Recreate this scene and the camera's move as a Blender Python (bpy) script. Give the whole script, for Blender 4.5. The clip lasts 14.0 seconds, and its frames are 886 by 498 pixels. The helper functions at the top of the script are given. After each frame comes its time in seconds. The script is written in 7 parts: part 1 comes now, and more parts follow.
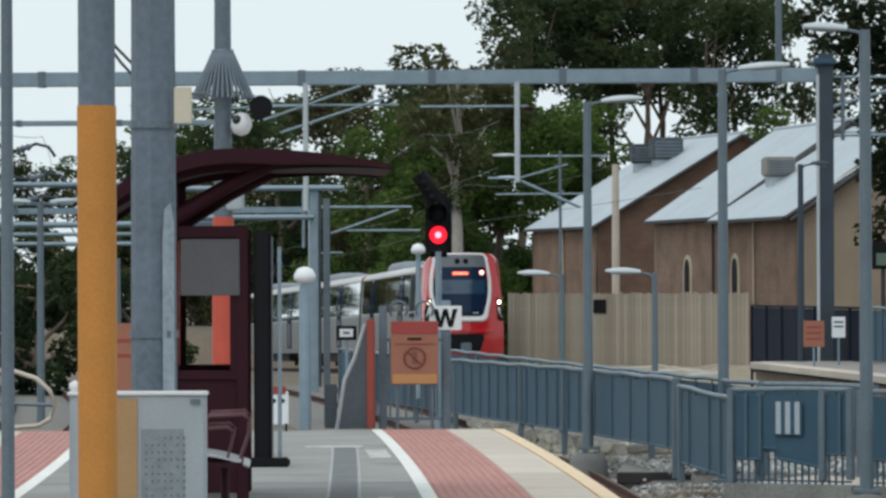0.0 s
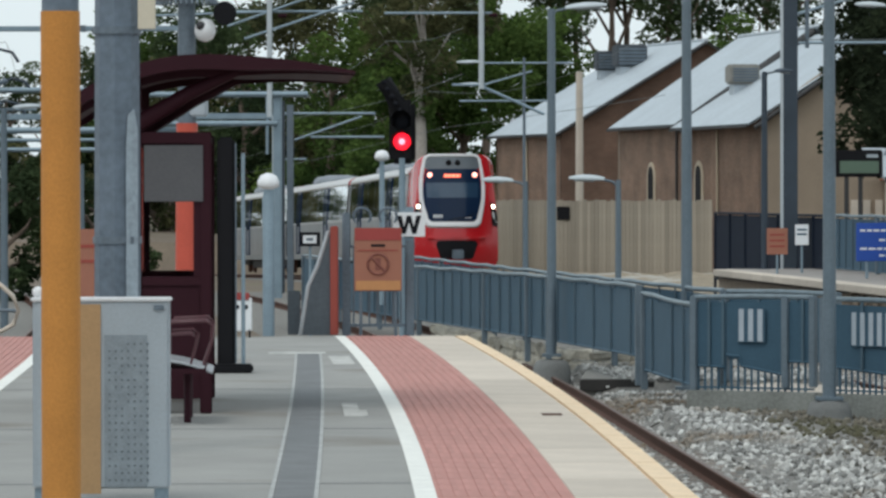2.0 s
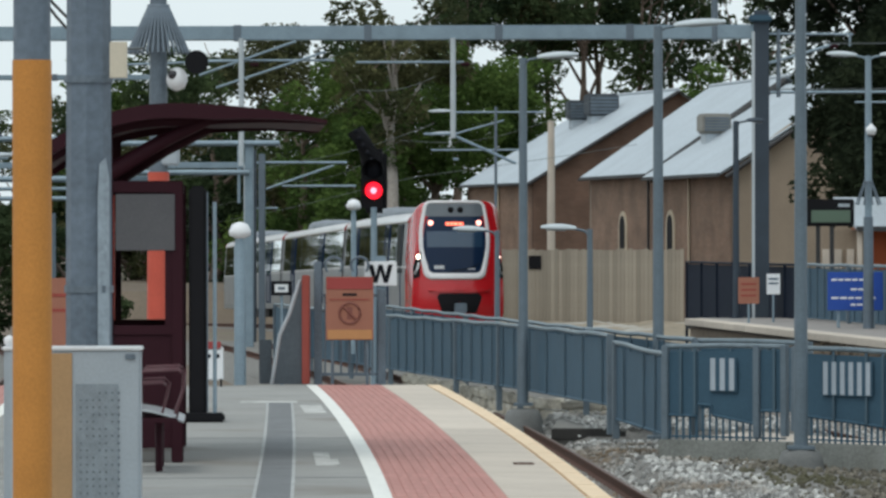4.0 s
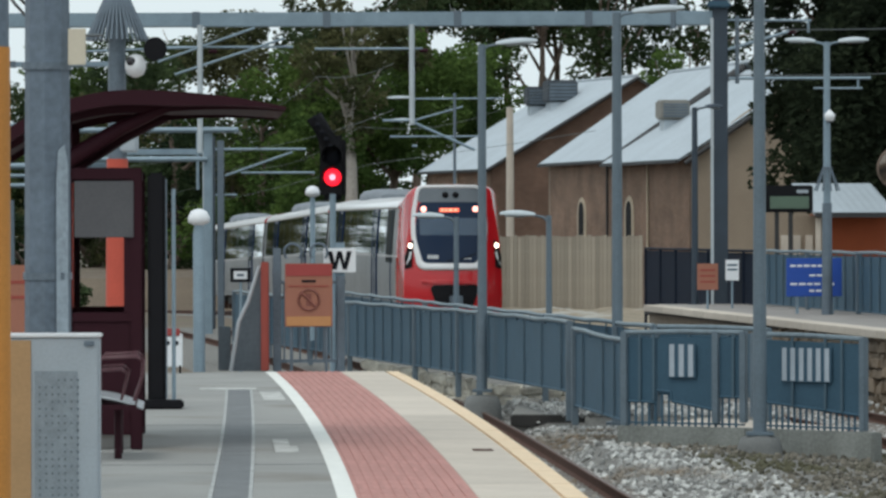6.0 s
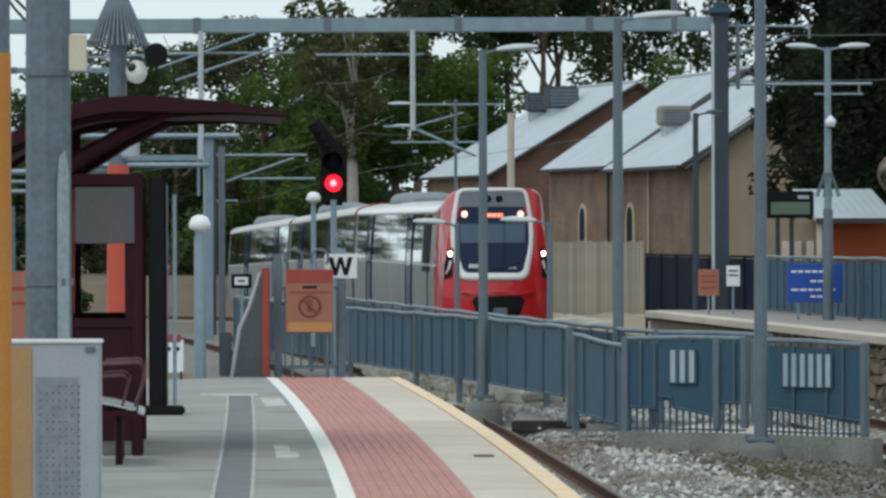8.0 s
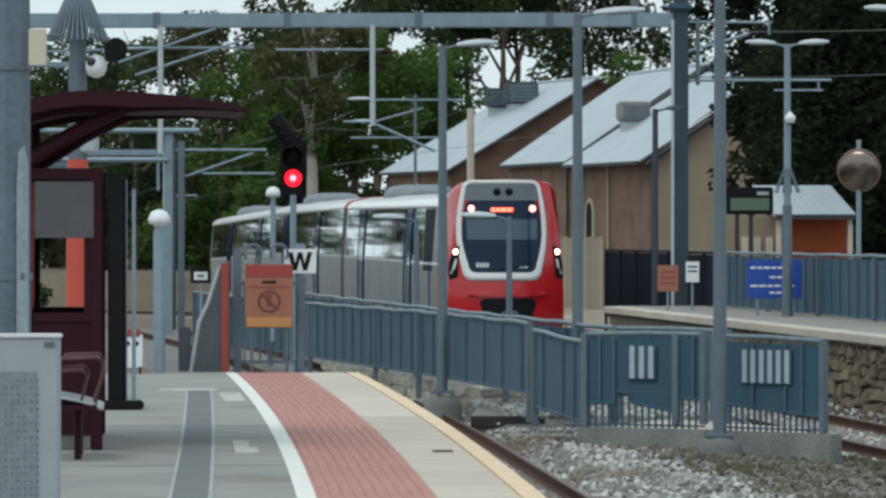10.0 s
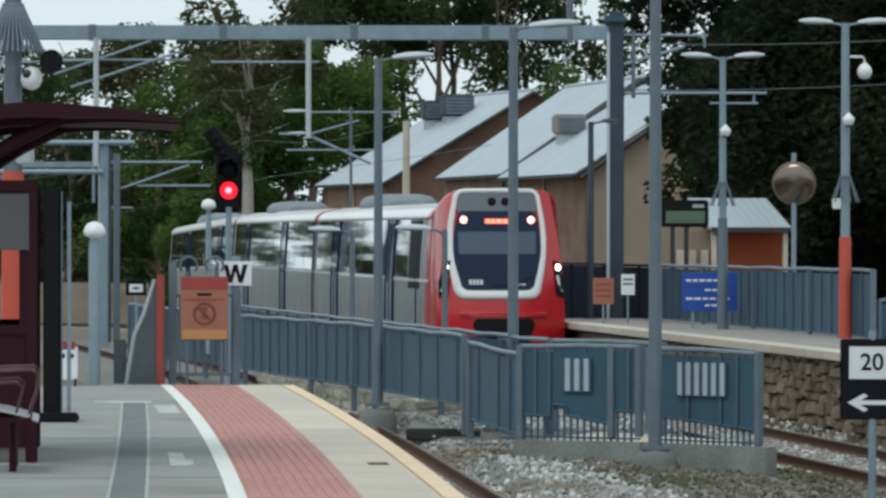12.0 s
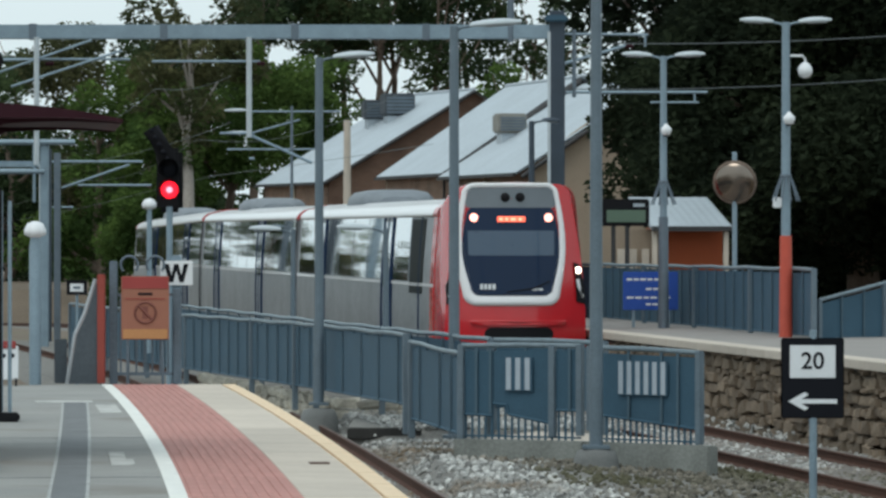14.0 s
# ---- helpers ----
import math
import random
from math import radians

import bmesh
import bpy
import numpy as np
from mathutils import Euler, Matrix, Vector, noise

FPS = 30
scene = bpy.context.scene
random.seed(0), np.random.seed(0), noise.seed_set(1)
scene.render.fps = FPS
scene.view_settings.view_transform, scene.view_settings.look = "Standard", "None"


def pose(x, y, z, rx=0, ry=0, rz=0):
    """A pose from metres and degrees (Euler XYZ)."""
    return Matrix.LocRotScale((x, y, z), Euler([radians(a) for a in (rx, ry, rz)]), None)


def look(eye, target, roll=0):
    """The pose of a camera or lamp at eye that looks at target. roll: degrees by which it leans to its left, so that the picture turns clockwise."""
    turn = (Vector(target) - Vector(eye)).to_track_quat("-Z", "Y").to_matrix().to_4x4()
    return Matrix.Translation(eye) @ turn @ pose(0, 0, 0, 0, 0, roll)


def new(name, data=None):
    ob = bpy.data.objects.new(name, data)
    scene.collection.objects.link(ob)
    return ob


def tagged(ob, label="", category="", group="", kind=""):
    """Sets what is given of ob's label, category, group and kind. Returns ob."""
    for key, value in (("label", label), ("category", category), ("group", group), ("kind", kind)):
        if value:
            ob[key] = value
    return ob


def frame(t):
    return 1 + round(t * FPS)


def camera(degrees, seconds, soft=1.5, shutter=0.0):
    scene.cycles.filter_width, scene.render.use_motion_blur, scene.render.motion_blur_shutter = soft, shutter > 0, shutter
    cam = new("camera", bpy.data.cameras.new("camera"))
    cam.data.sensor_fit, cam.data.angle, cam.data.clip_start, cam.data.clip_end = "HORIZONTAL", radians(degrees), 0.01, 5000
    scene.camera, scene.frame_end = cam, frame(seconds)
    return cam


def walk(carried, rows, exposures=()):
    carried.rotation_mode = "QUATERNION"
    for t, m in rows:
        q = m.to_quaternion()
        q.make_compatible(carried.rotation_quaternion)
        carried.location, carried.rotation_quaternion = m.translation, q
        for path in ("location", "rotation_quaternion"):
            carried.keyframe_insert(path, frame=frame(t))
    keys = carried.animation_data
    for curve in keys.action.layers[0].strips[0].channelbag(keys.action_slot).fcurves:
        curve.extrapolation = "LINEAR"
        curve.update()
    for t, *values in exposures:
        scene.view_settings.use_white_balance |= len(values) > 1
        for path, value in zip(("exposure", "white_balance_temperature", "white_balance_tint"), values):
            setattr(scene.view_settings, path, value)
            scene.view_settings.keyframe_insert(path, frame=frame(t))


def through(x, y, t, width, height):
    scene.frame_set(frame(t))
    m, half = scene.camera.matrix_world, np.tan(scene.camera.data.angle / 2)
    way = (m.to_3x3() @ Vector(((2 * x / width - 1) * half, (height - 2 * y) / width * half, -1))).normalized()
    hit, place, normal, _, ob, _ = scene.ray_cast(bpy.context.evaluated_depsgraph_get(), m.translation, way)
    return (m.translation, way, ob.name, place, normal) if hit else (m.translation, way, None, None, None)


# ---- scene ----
# Camera: hand-held on the island platform, long lens, panning after the train.
# The world: platform top z = 0, rail head z = -1.3, x right, y away from the camera.
cam = camera(10.418, 14.0, soft=2.7)
EYE = (0.0, 0.0, 1.8)
# seconds, pan to the right, tilt up, lean (degrees)
AIM = [
    (0, -3.1663, 0.4372, -0.228),
    (0.5, -2.9258, -0.1236, -0.350),
    (1, -2.6571, -0.2665, -0.260),
    (1.5, -2.7311, -0.3247, -0.193),
    (2, -2.7403, -0.6641, -0.085),
    (2.5, -2.9289, -0.8202, -0.032),
    (3, -2.5098, 0.0661, -0.036),
    (3.2, -2.3746, -0.0635, -0.107),
    (5.3, -2.4807, -0.0978, 0.042),
    (5.5, -2.3413, -0.1110, -0.016),
    (6, -1.9221, -0.2455, -0.124),
    (6.5, -1.6463, -0.1698, -0.189),
    (7, -1.9814, -0.2428, -0.285),
    (7.2, -2.0060, -0.1676, -0.209),
    (9.3, -1.7809, -0.3015, -0.131),
    (9.5, -1.6499, -0.4295, -0.166),
    (10, -1.4554, -0.2317, -0.009),
    (10.5, -1.5321, -0.2497, 0.029),
    (11, -1.3687, -0.5204, 0.193),
    (11.5, -1.1430, -0.0448, 0.250),
    (12, -0.6960, -0.0842, 0.048),
    (12.5, -0.3977, -0.2809, -0.005),
    (13, -0.5504, 0.0198, -0.059),
    (13.5, -0.0755, -0.6939, -0.001),
    (14, -0.0000, -0.0933, 0.000),
]


def aim(pan, tilt, lean):
    return Matrix.Translation(EYE) @ pose(0, 0, 0, 0, 0, -pan) @ pose(0, 0, 0, 90 + tilt) @ pose(0, 0, 0, 0, 0, lean)


walk(cam, [(t, aim(a, b, c)) for t, a, b, c in AIM], exposures=[(0, 0.0, 6500, 9), (6, -0.03, 6450, 8), (9.5, -0.06, 6350, 5), (14, -0.06, 6350, 5)])

# ---- world and sun: bright overcast ----
world = bpy.data.worlds.new("overcast_sky")
scene.world = world
world.use_nodes = True
wn = world.node_tree.nodes
sky = wn.new("ShaderNodeTexSky")
sky.sky_type = "NISHITA"
sky.sun_disc = False
sky.sun_elevation = radians(59)
sky.sun_rotation = radians(215)
sky.dust_density = 4.0
cloud = wn.new("ShaderNodeMix")          # a closed, even cloud layer over the sky
cloud.data_type = "RGBA"
cloud.inputs["Factor"].default_value = 0.85
cloud.inputs["B"].default_value = (8.0, 9.0, 9.4, 1)
wn["Background"].inputs["Strength"].default_value = 0.11
world.node_tree.links.new(sky.outputs[0], cloud.inputs["A"])
world.node_tree.links.new(cloud.outputs["Result"], wn["Background"].inputs["Color"])
sun_data = bpy.data.lights.new("sun", "SUN")
sun_data.energy = 0.95
sun_data.angle = radians(30)
sun_data.color = (1.0, 0.97, 0.93)
sun = new("sun", sun_data)
sun.matrix_world = look((-40, -20, 150), (0, 60, 0))

# ---- materials ----
def mat(name, col, rough=0.7, metal=0.0, var=0.12, scale=3.0, fine=60.0, bump=0.15, spot=None, island=0.0, coat=0.0, spec=0.5):
    """A surface with grain at two scales: broad stains and fine grain with relief."""
    m = bpy.data.materials.new(name)
    m.use_nodes = True
    nt = m.node_tree
    n, l = nt.nodes, nt.links
    b = n["Principled BSDF"]
    b.inputs["Roughness"].default_value = rough
    b.inputs["Metallic"].default_value = metal
    b.inputs["Coat Weight"].default_value = coat
    b.inputs["Specular IOR Level"].default_value = spec
    tc = n.new("ShaderNodeTexCoord")
    n1 = n.new("ShaderNodeTexNoise")
    n1.inputs["Scale"].default_value = scale
    n1.inputs["Detail"].default_value = 6
    n2 = n.new("ShaderNodeTexNoise")
    n2.inputs["Scale"].default_value = fine
    n2.inputs["Detail"].default_value = 3
    l.new(tc.outputs["Object"], n1.inputs["Vector"])
    l.new(tc.outputs["Object"], n2.inputs["Vector"])
    add = n.new("ShaderNodeMath")
    add.operation = "ADD"
    l.new(n1.outputs["Fac"], add.inputs[0])
    l.new(n2.outputs["Fac"], add.inputs[1])
    rng = n.new("ShaderNodeMapRange")
    rng.inputs["From Min"].default_value = 0.6
    rng.inputs["From Max"].default_value = 1.4
    rng.inputs["To Min"].default_value = 1 - var
    rng.inputs["To Max"].default_value = 1 + var
    l.new(add.outputs[0], rng.inputs["Value"])
    last = rng.outputs["Result"]
    if island:
        geo = n.new("ShaderNodeNewGeometry")
        ob = n.new("ShaderNodeObjectInfo")
        s = n.new("ShaderNodeMath")
        s.operation = "ADD"
        l.new(geo.outputs["Random Per Island"], s.inputs[0])
        l.new(ob.outputs["Random"], s.inputs[1])
        fr = n.new("ShaderNodeMath")
        fr.operation = "FRACT"
        l.new(s.outputs[0], fr.inputs[0])
        r2 = n.new("ShaderNodeMapRange")
        r2.inputs["To Min"].default_value = 1 - island
        r2.inputs["To Max"].default_value = 1 + island
        l.new(fr.outputs[0], r2.inputs["Value"])
        mu = n.new("ShaderNodeMath")
        mu.operation = "MULTIPLY"
        l.new(last, mu.inputs[0])
        l.new(r2.outputs["Result"], mu.inputs[1])
        last = mu.outputs[0]
    mix = n.new("ShaderNodeVectorMath")
    mix.operation = "SCALE"
    mix.inputs[0].default_value = col
    l.new(last, mix.inputs["Scale"])
    out = mix.outputs[0]
    if spot:
        n3 = n.new("ShaderNodeTexNoise")
        n3.inputs["Scale"].default_value = spot[1]
        n3.inputs["Detail"].default_value = 5
        l.new(tc.outputs["Object"], n3.inputs["Vector"])
        r3 = n.new("ShaderNodeMapRange")
        r3.inputs["From Min"].default_value = spot[2]
        r3.inputs["From Max"].default_value = spot[2] + 0.1
        l.new(n3.outputs["Fac"], r3.inputs["Value"])
        mx = n.new("ShaderNodeMix")
        mx.data_type = "RGBA"
        l.new(r3.outputs["Result"], mx.inputs["Factor"])
        l.new(out, mx.inputs["A"])
        mx.inputs["B"].default_value = (*spot[0], 1)
        out = mx.outputs["Result"]
    l.new(out, b.inputs["Base Color"])
    if bump:
        bp = n.new("ShaderNodeBump")
        bp.inputs["Strength"].default_value = bump
        bp.inputs["Distance"].default_value = 0.01
        l.new(n2.outputs["Fac"], bp.inputs["Height"])
        l.new(bp.outputs[0], b.inputs["Normal"])
    return m


def glow(name, col, strength):
    m = bpy.data.materials.new(name)
    m.use_nodes = True
    b = m.node_tree.nodes["Principled BSDF"]
    b.inputs["Base Color"].default_value = (*[c * 0.3 for c in col], 1)
    b.inputs["Emission Color"].default_value = (*col, 1)
    b.inputs["Emission Strength"].default_value = strength
    return m


def brick_mat(name, c1, c2, mortar, bw=0.24, bh=0.086):
    m = bpy.data.materials.new(name)
    m.use_nodes = True
    n, l = m.node_tree.nodes, m.node_tree.links
    b = n["Principled BSDF"]
    b.inputs["Roughness"].default_value = 0.9
    tc = n.new("ShaderNodeTexCoord")
    geo = n.new("ShaderNodeNewGeometry")
    sep = n.new("ShaderNodeSeparateXYZ")
    l.new(tc.outputs["Object"], sep.inputs[0])
    su = n.new("ShaderNodeMath")
    su.operation = "ADD"
    l.new(sep.outputs["X"], su.inputs[0])
    l.new(sep.outputs["Y"], su.inputs[1])
    comb = n.new("ShaderNodeCombineXYZ")
    l.new(su.outputs[0], comb.inputs["X"])
    l.new(sep.outputs["Z"], comb.inputs["Y"])
    br = n.new("ShaderNodeTexBrick")
    br.inputs["Scale"].default_value = 1.0
    br.inputs["Brick Width"].default_value = bw
    br.inputs["Row Height"].default_value = bh
    br.inputs["Mortar Size"].default_value = 0.008
    br.inputs["Color1"].default_value = (*c1, 1)
    br.inputs["Color2"].default_value = (*c2, 1)
    br.inputs["Mortar"].default_value = (*mortar, 1)
    l.new(comb.outputs[0], br.inputs["Vector"])
    nz = n.new("ShaderNodeTexNoise")
    nz.inputs["Scale"].default_value = 0.7
    nz.inputs["Detail"].default_value = 6
    l.new(tc.outputs["Object"], nz.inputs["Vector"])
    r = n.new("ShaderNodeMapRange")
    r.inputs["From Min"].default_value = 0.3
    r.inputs["From Max"].default_value = 0.7
    r.inputs["To Min"].default_value = 0.72
    r.inputs["To Max"].default_value = 1.25
    l.new(nz.outputs["Fac"], r.inputs["Value"])
    v = n.new("ShaderNodeVectorMath")
    v.operation = "SCALE"
    l.new(br.outputs["Color"], v.inputs[0])
    l.new(r.outputs["Result"], v.inputs["Scale"])
    l.new(v.outputs[0], b.inputs["Base Color"])
    bp = n.new("ShaderNodeBump")
    bp.inputs["Strength"].default_value = 0.4
    bp.inputs["Distance"].default_value = 0.01
    l.new(br.outputs["Fac"], bp.inputs["Height"])
    bp.invert = True
    l.new(bp.outputs[0], b.inputs["Normal"])
    return m


def glass_mat(name, col, rough=0.05, alpha=1.0):
    m = bpy.data.materials.new(name)
    m.use_nodes = True
    b = m.node_tree.nodes["Principled BSDF"]
    b.inputs["Base Color"].default_value = (*col, 1)
    b.inputs["Roughness"].default_value = rough
    b.inputs["IOR"].default_value = 1.5
    b.inputs["Specular IOR Level"].default_value = 0.6
    b.inputs["Coat Weight"].default_value = 0.6
    b.inputs["Coat Roughness"].default_value = 0.03
    return m


def wavy_glass(name, col):
    """Tinted car glass whose panes are not quite flat, so that mirrored trees and sky break up."""
    m = glass_mat(name, col, 0.01)
    n, l = m.node_tree.nodes, m.node_tree.links
    b = n["Principled BSDF"]
    b.inputs["IOR"].default_value = 2.4
    b.inputs["Metallic"].default_value = 1.0
    b.inputs["Base Color"].default_value = (0.62, 0.70, 0.76, 1)
    b.inputs["Coat Weight"].default_value = 1.0
    b.inputs["Specular IOR Level"].default_value = 0.9
    tc = n.new("ShaderNodeTexCoord")
    mp = n.new("ShaderNodeMapping")
    mp.inputs["Scale"].default_value = (1.0, 0.9, 2.6)
    nz = n.new("ShaderNodeTexNoise")
    nz.inputs["Scale"].default_value = 3.2
    nz.inputs["Detail"].default_value = 3
    l.new(tc.outputs["Object"], mp.inputs["Vector"])
    l.new(mp.outputs[0], nz.inputs["Vector"])
    bp = n.new("ShaderNodeBump")
    bp.inputs["Strength"].default_value = 0.06
    bp.inputs["Distance"].default_value = 0.007
    l.new(nz.outputs["Fac"], bp.inputs["Height"])
    l.new(bp.outputs[0], b.inputs["Normal"])
    l.new(bp.outputs[0], b.inputs["Coat Normal"])
    return m


def clear_glass(name):
    m = bpy.data.materials.new(name)
    m.use_nodes = True
    n, l = m.node_tree.nodes, m.node_tree.links
    n.remove(n["Principled BSDF"])
    tr = n.new("ShaderNodeBsdfTransparent")
    tr.inputs["Color"].default_value = (0.82, 0.86, 0.86, 1)
    gl = n.new("ShaderNodeBsdfGlossy")
    gl.inputs["Roughness"].default_value = 0.05
    fr = n.new("ShaderNodeFresnel")
    mx = n.new("ShaderNodeMixShader")
    l.new(fr.outputs[0], mx.inputs[0])
    l.new(tr.outputs[0], mx.inputs[1])
    l.new(gl.outputs[0], mx.inputs[2])
    l.new(mx.outputs[0], n["Material Output"].inputs["Surface"])
    return m


M_asphalt = mat("worn_asphalt", (0.275, 0.273, 0.260), 0.9, var=0.22, scale=0.9, fine=120, bump=0.3, spot=((0.20, 0.185, 0.165), 0.45, 0.56))
M_patch = mat("dark_asphalt_patch", (0.155, 0.162, 0.168), 0.9, var=0.25, scale=3, fine=120, bump=0.3)
M_crossing = mat("gritty_crossing_asphalt", (0.20, 0.195, 0.18), 0.95, var=0.3, scale=5, fine=40, bump=0.5)
M_white_line = mat("worn_white_paint", (0.74, 0.74, 0.70), 0.7, var=0.15, scale=5, fine=80)
M_faded_line = mat("faded_white_paint", (0.46, 0.46, 0.44), 0.8, var=0.35, scale=4, fine=50, spot=((0.30, 0.30, 0.285), 3.0, 0.52))
M_thin_line = mat("faded_thin_line_paint", (0.36, 0.37, 0.365), 0.8, var=0.35, scale=3, fine=60)
M_yellow = mat("yellow_edge_paint", (0.72, 0.55, 0.37), 0.75, var=0.2, scale=4, fine=70)
M_red_pave = mat("red_tactile_paver", (0.44, 0.215, 0.188), 0.85, var=0.15, scale=2.5, fine=90, island=0.07)
M_coping = mat("sandy_concrete_slab", (0.53, 0.465, 0.395), 0.88, var=0.2, scale=1.6, fine=80, island=0.12)
M_cooler = mat("weathered_beige_cooler", (0.25, 0.24, 0.215), 0.7, var=0.2, scale=2.0)
M_cooler_dark = mat("dark_grey_cooler", (0.060, 0.072, 0.085), 0.7, var=0.25, scale=2.0)
M_concrete = mat("grey_concrete", (0.155, 0.16, 0.157), 0.9, var=0.35, scale=1.5, fine=60, bump=0.3)
M_ballast = mat("granite_ballast", (0.39, 0.39, 0.375), 0.95, var=0.35, scale=6, fine=40, island=0.6, bump=0.4, spot=((0.20, 0.155, 0.11), 0.30, 0.57))
M_ballast_olive = mat("weedy_brown_ballast", (0.135, 0.122, 0.098), 0.95, var=0.4, scale=5, fine=40, island=0.55, bump=0.4, spot=((0.09, 0.085, 0.05), 0.4, 0.5))
M_far_top = mat("pinkish_grey_far_paving", (0.255, 0.235, 0.22), 0.9, var=0.2, scale=1.0, fine=60)
M_gravel_bank = mat("tan_gravel_bank", (0.27, 0.225, 0.165), 0.95, var=0.4, scale=1.2, fine=14, bump=0.5, spot=((0.42, 0.40, 0.36), 0.5, 0.55))
M_kerb = mat("stained_grey_kerb_concrete", (0.215, 0.225, 0.21), 0.9, var=0.4, scale=2.0, fine=40, bump=0.4, spot=((0.12, 0.12, 0.10), 0.3, 0.55))
M_ballast_bed = mat("ballast_bed", (0.17, 0.163, 0.15), 0.95, var=0.45, scale=9, fine=30, bump=0.6)
M_ground = mat("dry_earth_and_grass", (0.14, 0.108, 0.078), 0.95, var=0.35, scale=0.3, fine=8, spot=((0.13, 0.12, 0.065), 0.15, 0.6))
M_rail = mat("rusty_rail", (0.085, 0.042, 0.030), 0.85, var=0.3, scale=5, spec=0.2)
M_rail_top = mat("polished_rail_head", (0.14, 0.10, 0.085), 0.6, metal=0.3, var=0.2)
M_sleeper = mat("concrete_sleeper", (0.18, 0.155, 0.135), 0.9, var=0.25, scale=4, island=0.2)
M_fence = mat("slate_blue_painted_steel", (0.046, 0.096, 0.140), 0.6, var=0.14, scale=2, fine=30, spec=0.25)
M_upright = mat("paler_slate_upright_paint", (0.075, 0.12, 0.155), 0.6, var=0.14, scale=2, fine=30, spec=0.25)
M_rail_pale = mat("worn_pale_rail_paint", (0.15, 0.195, 0.225), 0.5, var=0.3, scale=6, fine=30)
M_bar_white = mat("dulled_white_bar_paint", (0.38, 0.43, 0.48), 0.6, var=0.12, scale=4)
M_fence_grey = mat("dark_grey_painted_sheet", (0.085, 0.10, 0.115), 0.6, var=0.2, scale=2, fine=20, spec=0.2)
M_fence_dark = mat("dark_navy_panel", (0.014, 0.020, 0.034), 0.75, var=0.2, spec=0.1)
M_galv = mat("galvanised_steel", (0.225, 0.30, 0.355), 0.5, metal=0.25, var=0.18, scale=2.5, fine=40)
M_galv_dark = mat("weathered_galvanised_steel", (0.13, 0.165, 0.20), 0.55, metal=0.25, var=0.25, scale=2.0, fine=30)
M_mast_grey = mat("blue_grey_mast_zinc", (0.125, 0.16, 0.20), 0.55, var=0.3, scale=1.2, fine=18, spec=0.3)
M_zinc_pale = mat("pale_zinc", (0.30, 0.36, 0.41), 0.6, var=0.3, scale=2.5, fine=25)
M_pale_amber = mat("pale_amber_film", (0.42, 0.26, 0.125), 0.6, var=0.12)
M_cream = mat("cream_notice", (0.58, 0.53, 0.42), 0.6, var=0.08)
M_mast = mat("dark_slate_mast_paint", (0.030, 0.045, 0.064), 0.6, var=0.2, scale=2, fine=30)
M_post = mat("slate_grey_post_paint", (0.125, 0.165, 0.198), 0.5, metal=0.1, var=0.2, scale=2, fine=30)
M_orange = mat("orange_red_pole_paint", (0.50, 0.078, 0.046), 0.55, var=0.14, scale=3)
M_amber = mat("amber_pole_paint", (0.50, 0.215, 0.048), 0.6, var=0.16, scale=3, spec=0.3)
M_maroon = mat("dark_maroon_powder_coat", (0.030, 0.0055, 0.011), 0.65, var=0.15, spec=0.2)
M_black = mat("black_plastic", (0.009, 0.009, 0.011), 0.65, var=0.15, spec=0.15)
M_bench = mat("maroon_bench_pipe", (0.085, 0.03, 0.038), 0.4, var=0.15)
M_poster = mat("dull_grey_poster_back", (0.105, 0.105, 0.112), 0.7, var=0.12, spec=0.2)
M_steel = mat("brushed_steel", (0.42, 0.44, 0.46), 0.4, metal=0.6, var=0.12)
M_white = mat("white_enamel", (0.74, 0.76, 0.78), 0.4, var=0.06, scale=3)
M_lamp_shell = mat("weathered_lamp_shell", (0.46, 0.51, 0.54), 0.5, var=0.1, scale=4)
M_pale_grey = mat("pale_grey_cabinet_paint", (0.36, 0.41, 0.45), 0.5, var=0.1, scale=3)
M_perf = mat("perforated_grey_panel", (0.235, 0.275, 0.305), 0.6, var=0.22, scale=12, fine=90)
M_perf_hole = mat("dull_perforation_grey", (0.145, 0.175, 0.20), 0.7)
M_blue = mat("blue_sign_enamel", (0.015, 0.07, 0.36), 0.45, var=0.08)
M_sign_orange = mat("faded_orange_sign", (0.31, 0.125, 0.08), 0.6, var=0.1, scale=5)
M_ring = mat("faded_red_brown_ink", (0.19, 0.062, 0.045), 0.6, var=0.15, scale=5)
M_sign_amber = mat("faded_amber_sign", (0.46, 0.22, 0.085), 0.6, var=0.1, scale=5)
M_sign_red = mat("red_sign_face", (0.31, 0.045, 0.04), 0.55, var=0.1)
M_ink = mat("black_sign_ink", (0.009, 0.010, 0.014), 0.65, var=0.05, spec=0.12)
M_train_red = mat("gloss_red_train_paint", (0.50, 0.012, 0.018), 0.25, var=0.06, coat=0.5, bump=0.02)
M_train_white = mat("gloss_white_train_paint", (0.78, 0.78, 0.79), 0.3, var=0.05, coat=0.4, bump=0.02)
M_train_silver = mat("silver_train_side", (0.27, 0.285, 0.30), 0.36, metal=0.5, var=0.3, scale=1.1, fine=9, bump=0.06)
M_train_grey = mat("grey_train_panel", (0.20, 0.215, 0.225), 0.4, metal=0.2, var=0.1)
M_brow_panel = mat("slate_brow_panel", (0.13, 0.15, 0.17), 0.35, var=0.1, coat=0.2)
M_train_blue = mat("blue_train_door_edge", (0.012, 0.030, 0.075), 0.8, var=0.15, spec=0.08)
M_windscreen = glass_mat("blue_black_windscreen", (0.009, 0.022, 0.055), 0.12)
